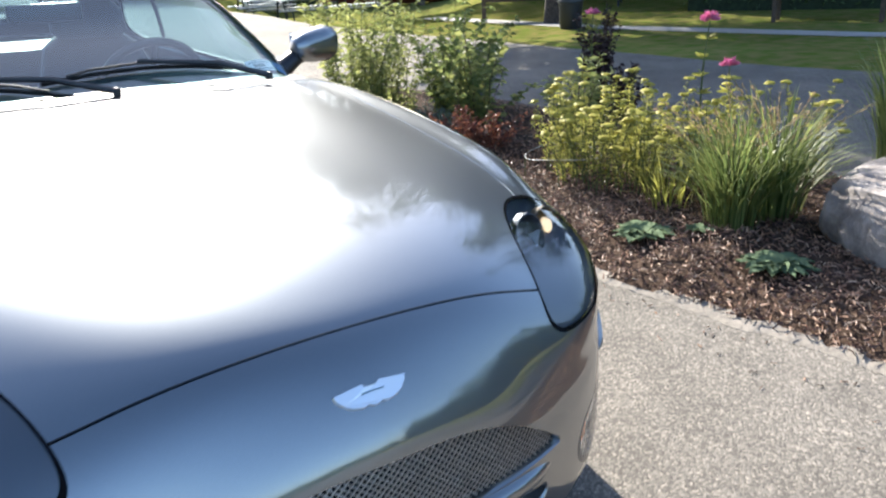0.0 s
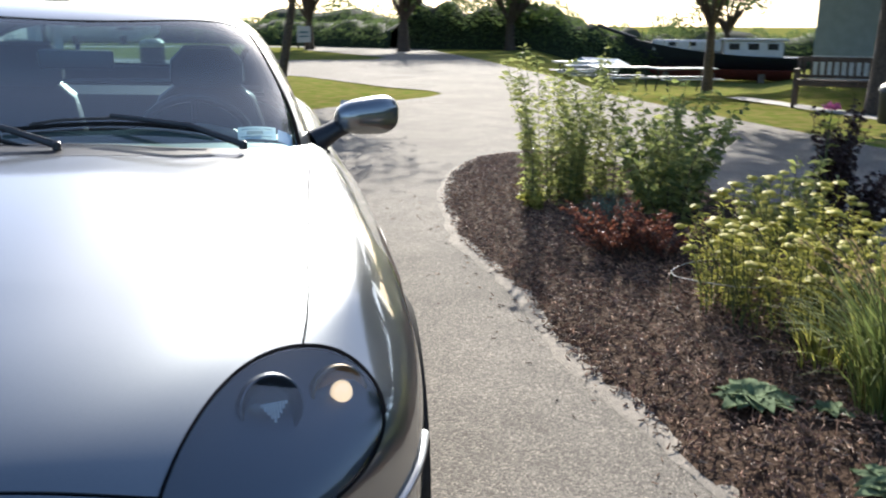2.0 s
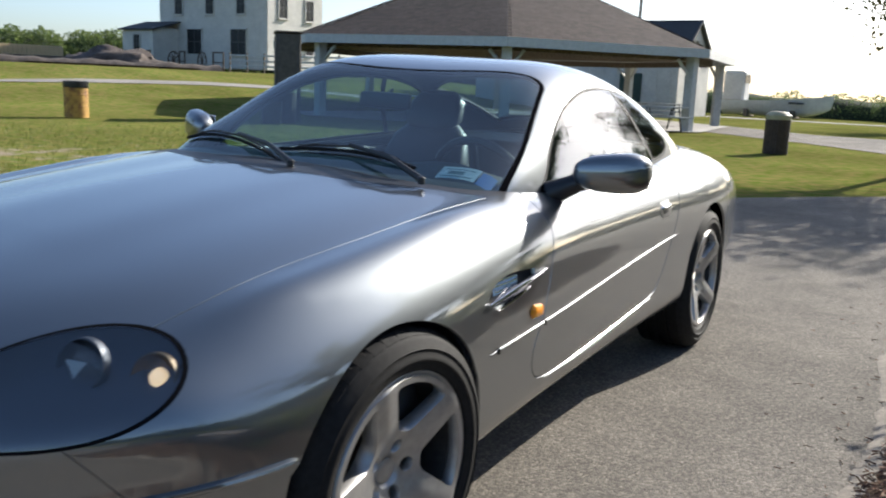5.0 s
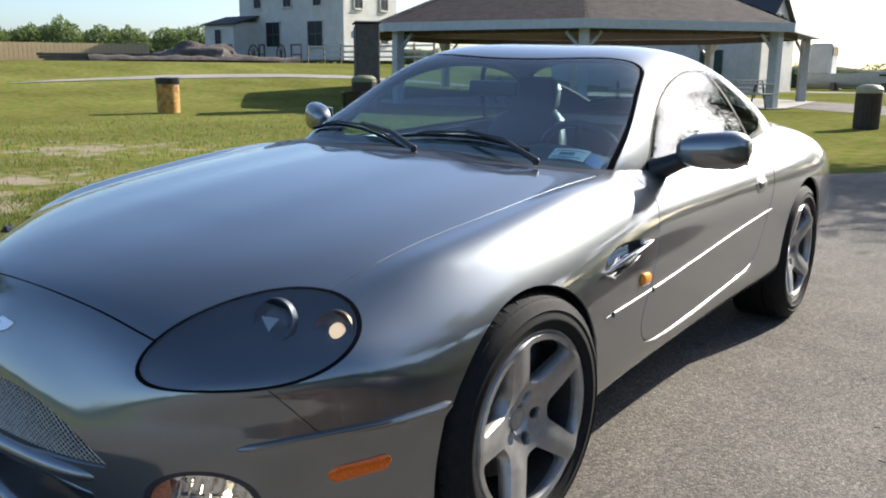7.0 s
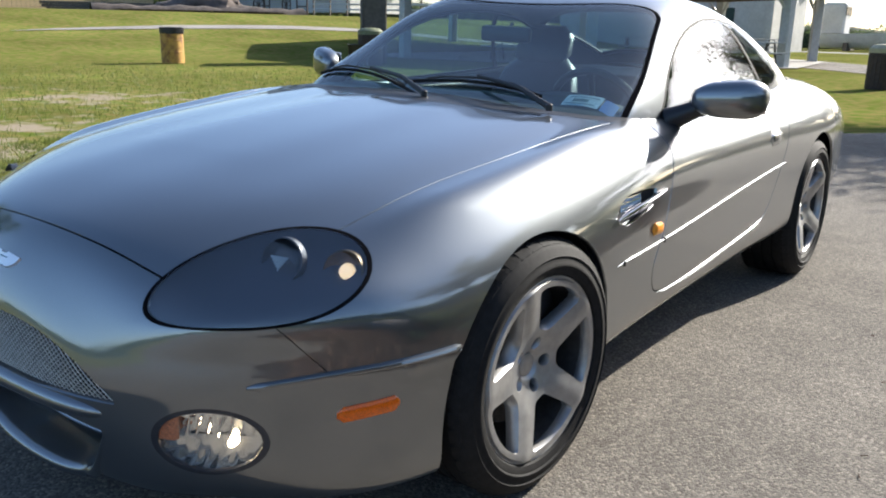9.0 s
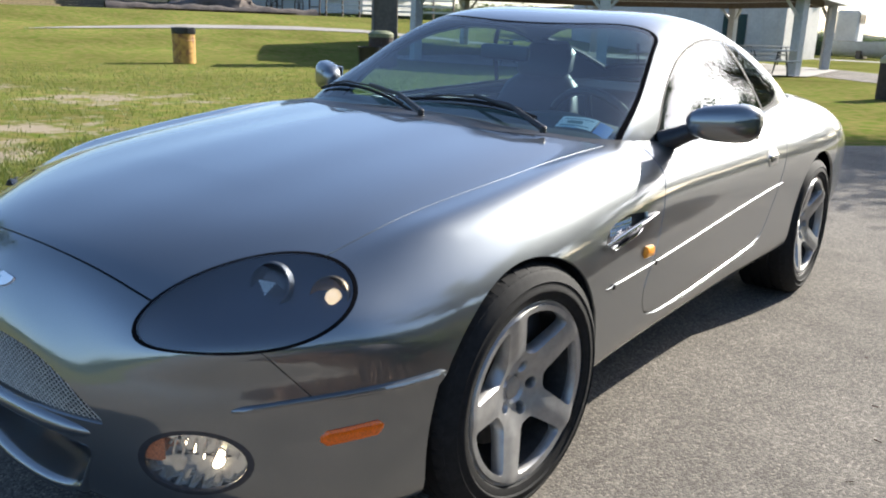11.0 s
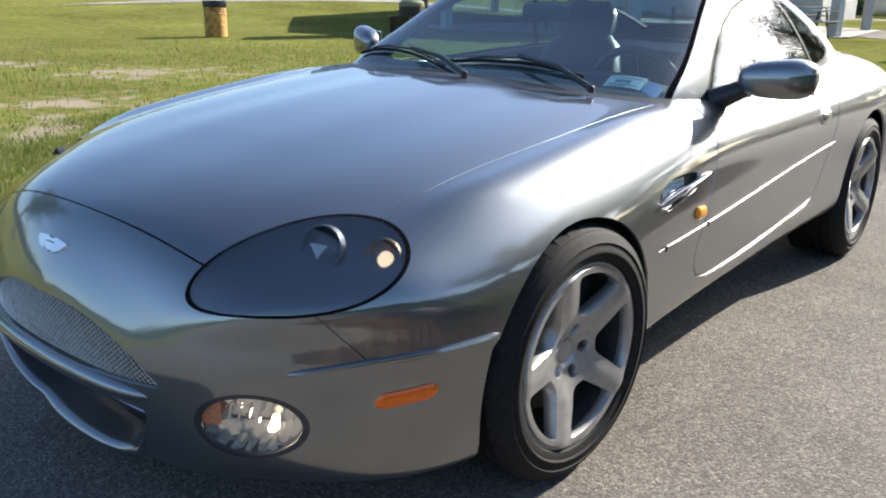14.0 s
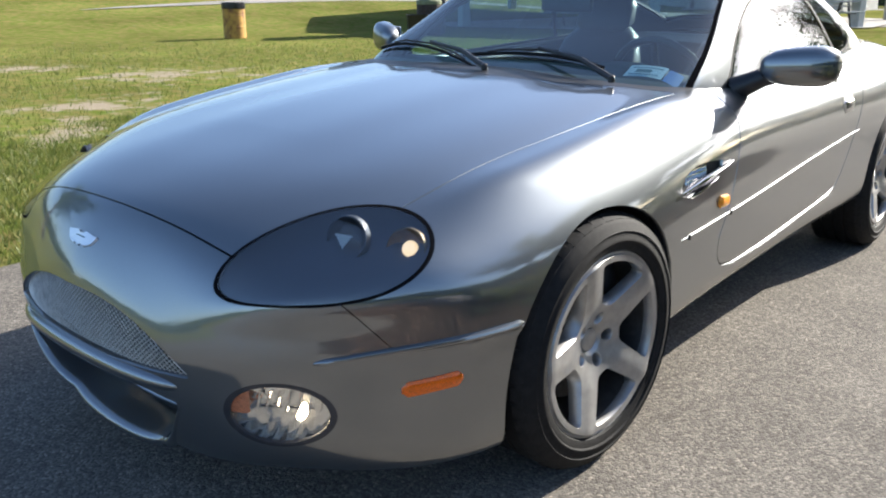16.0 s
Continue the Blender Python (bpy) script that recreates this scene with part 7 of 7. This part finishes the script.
for s in (1, -1):
    bm = bmesh.new()
    ln = math.hypot(HD / 2, HP - HH)
    an = math.atan2(HP - HH, HD / 2)
    box(bm, (HL + 0.8, ln + 0.5, 0.12), Matrix.Translation((-HL / 2, HD / 2 - s * (HD / 4 + 0.12), (HH + HP) / 2 + 0.02)) @ Matrix.Rotation(s * an, 4, "X"))
    part("roof", bm, dark_slate, house, "dark shingle roof", smooth=False)
for x in (-2.45, -5.5, -8.7):
    window(house, Matrix.Translation((x, -0.07, 4.45)), 0.8, 1.3, False)
for x in (-2.7, -7.1):
    window(house, Matrix.Translation((x, -0.07, 1.85)), 1.5, 1.75, False)
for y, z in ((1.5, 4.3), (4.3, 4.3), (4.3, 1.9)):
    window(house, Matrix.Translation((0.07, y, z)) @ Matrix.Rotation(radians(90), 4, "Z"), 0.85, 1.4, False)
annex = empty("lean_to", "white lean-to with a dark sloping roof against the house", "shed", Matrix.Translation((-48.5, 40.5, G0 + 0.2)))
slab("wall", (3.3, 0.15, 2.5), (-1.65, 0.0, 1.25), white_wood, annex, bevel=0)
slab("wall", (0.15, 2.2, 2.7), (-0.08, 1.18, 1.35), white_wood, annex, bevel=0)
slab("wall", (0.15, 2.2, 2.7), (-3.22, 1.18, 1.35), white_wood, annex, bevel=0)
bm = bmesh.new()
box(bm, (3.8, 2.7, 0.10), Matrix.Translation((-1.65, 1.0, 2.88)) @ Matrix.Rotation(radians(15), 4, "X"))
part("roof", bm, dark_slate, annex, "dark sloping roof", smooth=False)
window(annex, Matrix.Translation((-1.7, -0.13, 1.5)), 0.7, 1.35, False)

# rail fence in front of the house, and old gear leaning about
fence = empty("rail_fence", "weathered pale wooden rail fence", "fence")
for k in range(8):
    x = -39.4 + k * 1.5
    slab("post", (0.10, 0.10, 1.25), (x, 39.0, G0 + 0.55), weathered, fence)
    if k < 7:
        for z in (0.35, 0.68, 1.02):
            slab("rail", (1.5, 0.05, 0.11), (x + 0.75, 38.94, G0 + z), table_top_mat, fence)
gear_rnd = random.Random(4)
for x, y, kind in ((-42.2, 39.2, 0), (-43.9, 39.0, 1), (-45.1, 39.3, 0), (-46.9, 38.6, 1), (-48.3, 38.4, 0), (-40.9, 39.4, 1)):
    e = empty("old_cart_wheel" if kind == 0 else "trestle", "weathered wooden cart wheel leaning by the house" if kind == 0 else "weathered timber trestle standing by the house", "cart wheel" if kind == 0 else "trestle", Matrix.Translation((x, y, rise(x, y))) @ Matrix.Rotation(radians(gear_rnd.uniform(-30, 30)), 4, "Z"))
    if kind == 0:
        bm = bmesh.new()
        tube(bm, [(0.62 * math.cos(a), 0, 0.64 + 0.62 * math.sin(a)) for a in np.linspace(0, math.tau, 25)], 0.045, 6, cap=False)
        part("rim", bm, teak, e)
        for k in range(5):
            bm = bmesh.new()
            a = k / 5 * math.pi
            tube(bm, [(0.6 * math.cos(a), 0, 0.64 + 0.6 * math.sin(a)), (-0.6 * math.cos(a), 0, 0.64 - 0.6 * math.sin(a))], 0.03, 5)
            part("spoke", bm, teak, e)
    else:
        for s in (1, -1):
            slab("leg", (0.09, 0.09, 1.3), (s * 0.55, 0, 0.62), teak, e)
        slab("crossbar", (1.25, 0.08, 0.10), (0, 0, 1.25), teak, e)
        slab("crossbar", (1.1, 0.07, 0.08), (0, 0, 0.6), teak, e)
    e.location.z -= 0.02
# spoil heap, pallets and snow fence far across the lawn
bm = bmesh.new()
bmesh.ops.create_icosphere(bm, subdivisions=4, radius=1)
for v in bm.verts:
    d = 1 + 0.25 * noise.noise(v.co * 2.1) + 0.10 * noise.noise(v.co * 6)
    v.co = Vector((v.co.x * 3.0 * d, v.co.y * 1.7 * d, max(-0.1, v.co.z) * 1.2 * d))
heap_mat = material("dry_grey_soil", (0.120, 0.095, 0.080), rough=0.95, noise_scale=3, vary=0.5, bump=0.8, bump_scale=14)
heap = part("spoil_mound", bm, heap_mat, None, "", at=Matrix.Translation((-41.4, 31.6, rise(-41.4, 31.6) - 0.1)) @ Matrix.Rotation(radians(35), 4, "Z"))
tagged(heap, "low heap of dark soil beyond the track", "soil heap")
dry_turf = material("dry_turf", (0.200, 0.170, 0.070), rough=0.95, noise_scale=5, detail=10, second=(0.22, 0.165, 0.095), bump=0.6, bump_scale=30, spec=0.0)
draped("soil_strip", [(-44.0, 17.5), (-42.0, 22.0), (-40.2, 26.2), (-38.4, 30.2), (-36.6, 34.0)], 2.6, dry_turf, "dry yellow-brown turf before the soil heap", "soil", 0.10)
bank = core("soil_bank", -42.8, 25.2, -37.2, 35.8, 2.2, 0.42, heap_mat, "long low bank of bare brown soil beyond the track")
tagged(bank, "long low bank of bare brown soil beyond the track", "soil bank", "", "stuff")
stack_rnd = random.Random(9)
for k in range(7):
    x, y = -48.3 - k * 0.45, 33.6 - k * 0.95
    e = empty("timber_stack", "stack of grey weathered timbers beyond the track", "timber stack", Matrix.Translation((x, y, rise(x, y))) @ Matrix.Rotation(radians(60 + stack_rnd.uniform(-20, 20)), 4, "Z"), "timber stacks")
    for q in range(6):
        slab("timber", (1.9 + stack_rnd.uniform(-0.4, 0.4), 0.22, 0.18), (stack_rnd.uniform(-0.2, 0.2), (q % 2) * 0.3 - 0.15, 0.08 + (q // 2) * 0.19), weathered if q % 2 else kiosk_mat, e, rot=stack_rnd.uniform(-0.1, 0.1))
snow = empty("slat_fence", "long pale slatted fence across the field", "fence")
straw_fence = leafy("dry_slat_fence", (0.56, 0.49, 0.38), (0.66, 0.58, 0.45), 0.9)
for k in range(62):
    x, y = -58 + 0.13 * k, 19.5 + 0.24 * k
    slab("slat", (0.26, 0.03, 1.25), (x, y, rise(x, y) + 0.6), straw_fence, snow, rot=radians(62), bevel=0)

# white boarded store behind the pavilion
store = empty("store_building", "long white boarded store with a dark gabled roof", "building", Matrix.Translation((-11.2, 43.2, 0.0)) @ Matrix.Rotation(radians(-3), 4, "Z"))
SL, SD, SH, SP = 12.5, 5.0, 3.1, 5.0
slab("wall", (SL, 0.18, SH + 0.3), (-SL / 2, 0.09, SH / 2 - 0.15), white_wood, store, bevel=0)
slab("wall", (SL, 0.18, SH + 0.3), (-SL / 2, SD, SH / 2 - 0.15), white_wood, store, bevel=0)
for k in range(16):
    slab("batten", (0.06, 0.03, SH), (-0.4 - k * 0.78, -0.012, SH / 2), white_wood, store, bevel=0)
for x in (-0.09, -SL + 0.09):
    bm = bmesh.new()
    vs = [bm.verts.new((x + dx, y, z)) for dx in (-0.09, 0.09) for y, z in ((0.19, -0.3), (SD - 0.1, -0.3), (SD - 0.1, SH), (SD / 2, SP), (0.19, SH))]
    bm.faces.new(vs[:5])
    bm.faces.new(vs[5:][::-1])
    for i in range(5):
        bm.faces.new((vs[i], vs[(i + 1) % 5], vs[5 + (i + 1) % 5], vs[5 + i]))
    bmesh.ops.recalc_face_normals(bm, faces=bm.faces)
    part("gable_wall", bm, white_wood, store, smooth=False)
for s in (1, -1):
    bm = bmesh.new()
    an = math.atan2(SP - SH, SD / 2)
    box(bm, (SL + 0.5, math.hypot(SD / 2, SP - SH) + 0.35, 0.10), Matrix.Translation((-SL / 2, SD / 2 - s * (SD / 4 + 0.08), (SH + SP) / 2 + 0.02)) @ Matrix.Rotation(s * an, 4, "X"))
    part("roof", bm, dark_slate, store, "dark grey roof", smooth=False)
window(store, Matrix.Translation((0.03, SD / 2, 3.6)) @ Matrix.Rotation(radians(90), 4, "Z"), 0.6, 0.9, False)
slab("door", (1.25, 0.06, 2.2), (-2.6, -0.05, 1.1), green_door_mat, store, label="dark green door")
bm = bmesh.new()
tube(bm, [(-3.4, 2.5, 4.5), (-3.4, 2.5, 6.6)], 0.09, 10)
part("flue", bm, weathered, store, "metal flue")
# grey-green building behind the benches
shed = empty("long_building", "grey-green sided building with a pale base", "building", Matrix.Translation((13.2, 15.8, 0)) @ Matrix.Rotation(radians(-62), 4, "Z"))
slab("wall", (6.2, 0.2, 2.9), (3.1, 0.1, 1.45), siding_grey, shed, bevel=0)
slab("wall", (0.2, 4.0, 2.9), (0.1, 2.2, 1.45), siding_grey, shed, bevel=0)
slab("wall", (0.2, 4.0, 2.9), (6.1, 2.2, 1.45), siding_grey, shed, bevel=0)
slab("base_panel", (6.2, 0.05, 0.62), (3.1, -0.03, 0.30), white_wood, shed, bevel=0)
for k in range(14):
    slab("siding_board", (6.2, 0.02, 0.15), (3.1, -0.012, 0.72 + k * 0.155), siding_grey, shed, bevel=0)
slab("roof", (6.8, 5.0, 0.14), (3.1, 2.1, 2.98), dark_slate, shed)
window(shed, Matrix.Translation((2.0, -0.04, 1.75)), 0.9, 0.8, False)
window(shed, Matrix.Translation((4.2, -0.04, 1.75)), 0.9, 0.8, False)


def hull(length, beam, height, sheer, mat, parent, name="hull", z0=0.0, flare=0.75, label=""):
    """A boat's hull: bow at +x, hollow deck line rising forward."""
    rows, n = [], 24
    bm = bmesh.new()
    for i in range(n + 1):
        u = i / n
        w = beam / 2 * (1 - max(0.0, (u - 0.45) / 0.55) ** 2.2) * (0.88 + 0.12 * min(1, u / 0.2))
        top = z0 + height + sheer * u ** 2.2
        keel = z0 + height * 0.55 * max(0.0, (u - 0.75) / 0.25) ** 2
        x = -length / 2 + length * u
        ring = []
        for v in np.linspace(-1, 1, 15):
            a = abs(v)
            ring.append(bm.verts.new((x + 0.25 * length * 0.12 * u * a, math.copysign(w * (a ** flare), v) if w > 0 else 0, keel + (top - keel) * a ** 1.7)))
        rows.append(ring)
    for a, b in zip(rows, rows[1:]):
        for k in range(14):
            bm.faces.new((a[k], b[k], b[k + 1], a[k + 1]))
        bm.faces.new((a[0], a[14], b[14], b[0]))
    bm.faces.new(rows[0])
    bmesh.ops.remove_doubles(bm, verts=bm.verts, dist=0.002)
    bmesh.ops.recalc_face_normals(bm, faces=bm.faces)
    return part(name, bm, mat, parent, label)


boat = empty("work_boat", "white open work boat ashore beyond the lawn", "boat", Matrix.Translation((-8.4, 55.2, 0.0)) @ Matrix.Rotation(radians(-2), 4, "Z"))
hull(6.4, 2.0, 0.85, 0.50, hull_white, boat, z0=0.12)
for q in (-1.6, 1.2):
    slab("cradle", (0.25, 1.8, 0.5), (q, 0, 0.22), weathered, boat)
slab("wheelhouse", (1.35, 1.4, 1.9), (-2.5, 0, 1.85), white_wood, boat, bevel=0.12)
for y in (-0.45, 0.0, 0.45):
    slab("windscreen_pane", (0.04, 0.36, 0.5), (-1.82, y, 2.3), dark_glass, boat, bevel=0)
slab("name_bar", (0.9, 0.02, 0.12), (1.4, -0.93, 0.92), hull_navy, boat, bevel=0, label="dark illegible name on the hull")
cruiser = empty("cabin_boat", "dark-hulled cabin boat with red underside propped ashore", "boat", Matrix.Translation((23.4, 38.1, rise(23.4, 38.1) - 0.02)) @ Matrix.Rotation(radians(150), 4, "Z"))
hull(8.4, 2.6, 0.72, 0.95, hull_navy, cruiser, z0=0.52)
hull(7.6, 2.3, 0.55, 0.15, hull_red, cruiser, "underside", 0.08, label="red painted underside")
for q in (-2.4, 0, 2.2):
    slab("prop", (0.3, 1.9, 0.5), (q, 0, 0.2), weathered, cruiser)
slab("cabin", (2.8, 1.8, 0.85), (-1.9, 0, 1.62), white_wood, cruiser, bevel=0.10)
slab("cabin_roof", (3.2, 2.0, 0.08), (-1.9, 0, 2.09), white_wood, cruiser, bevel=0.02)
slab("fore_cabin", (3.4, 1.4, 0.60), (1.3, 0, 1.75), white_wood, cruiser, bevel=0.10)
for x in (-2.8, -1.9, -1.0):
    for s in (1, -1):
        slab("cabin_window", (0.5, 0.03, 0.30), (x, s * 0.905, 1.75), dark_glass, cruiser, bevel=0)
for x in (1.0, 2.0):
    for s in (1, -1):
        slab("porthole", (0.35, 0.03, 0.2), (x, s * 0.705, 1.85), dark_glass, cruiser, bevel=0)
for x in np.linspace(0.5, 3.6, 6):
    for s in (1, -1):
        bm = bmesh.new()
        u = x / 8.4 + 0.5
        w = 1.2 * (1 - max(0, (u - 0.45) / 0.55) ** 2.2)
        dz = 0.52 + 0.72 + 0.95 * u ** 2.2
        tube(bm, [(x, s * w, dz - 0.05), (x, s * w, dz + 0.5)], 0.02, 6)
        part("rail_post", bm, chrome, cruiser)
bm = bmesh.new()
tube(bm, [(3.9, 0, 2.1), (5.9, 0, 2.75)], 0.09, 8)
part("bowsprit", bm, hull_navy, cruiser)
# sheeted dinghy and small boards in the yard
dinghy = empty("covered_dinghy", "small boat under a pale blue sheet", "boat", Matrix.Translation((16.6, 36.5, rise(16.6, 36.5))) @ Matrix.Rotation(radians(30), 4, "Z"))
hull(3.2, 1.5, 0.55, 0.2, hull_white, dinghy, z0=0.02)
bm = bmesh.new()
for i, x in enumerate((-1.4, 1.5)):
    for y, z in ((-0.75, 0.62), (0, 1.05 if i == 0 else 0.9), (0.75, 0.62)):
        bm.verts.new((x, y, z))
bm.verts.ensure_lookup_table()
v = bm.verts
for f in ((0, 1, 4, 3), (1, 2, 5, 4), (0, 2, 1), (3, 4, 5)):
    bm.faces.new([v[i] for i in f])
part("sheet", bm, material("pale_blue_sheet", (0.45, 0.52, 0.58), rough=0.6, noise_scale=6, vary=0.15), dinghy, "pale blue sheet", smooth=False)
# small white sign and thin pole on the far verge
sign = empty("sign_board", "small white sign board on the far verge", "sign", Matrix.Translation((3.1, 42.5, 0)) @ Matrix.Rotation(radians(10), 4, "Z"))
slab("board", (0.7, 0.04, 0.8), (0, 0, 0.75), white_wood, sign)
for s in (1, -1):
    slab("leg", (0.06, 0.06, 0.9), (s * 0.3, 0.04, 0.45), weathered, sign)
slab("bar", (0.45, 0.01, 0.10), (0, -0.025, 0.85), ink, sign, bevel=0)
slab("bar", (0.45, 0.01, 0.08), (0, -0.025, 0.65), ink, sign, bevel=0)
mast = empty("marker_post", "thin weathered post in the marsh", "post", Matrix.Translation((-0.6, 50.0, 0)))
bm = bmesh.new()
tube(bm, [(0, 0, -0.1), (0, 0, 2.6)], [0.07, 0.05], 8)
part("pole", bm, weathered, mast)
slab("lamp_box", (0.2, 0.2, 0.35), (0, 0, 1.1), table_top_mat, mast)
# second grass verge beyond the road, with its pale far lane
fill("lane", [(-30, 48.5), (8, 47.0), (8, 49.0), (-30, 51.0)], -0.002, gravel_mat, "pale gravel lane beyond the verge", "lane", wiggle=0.1, seed=9)
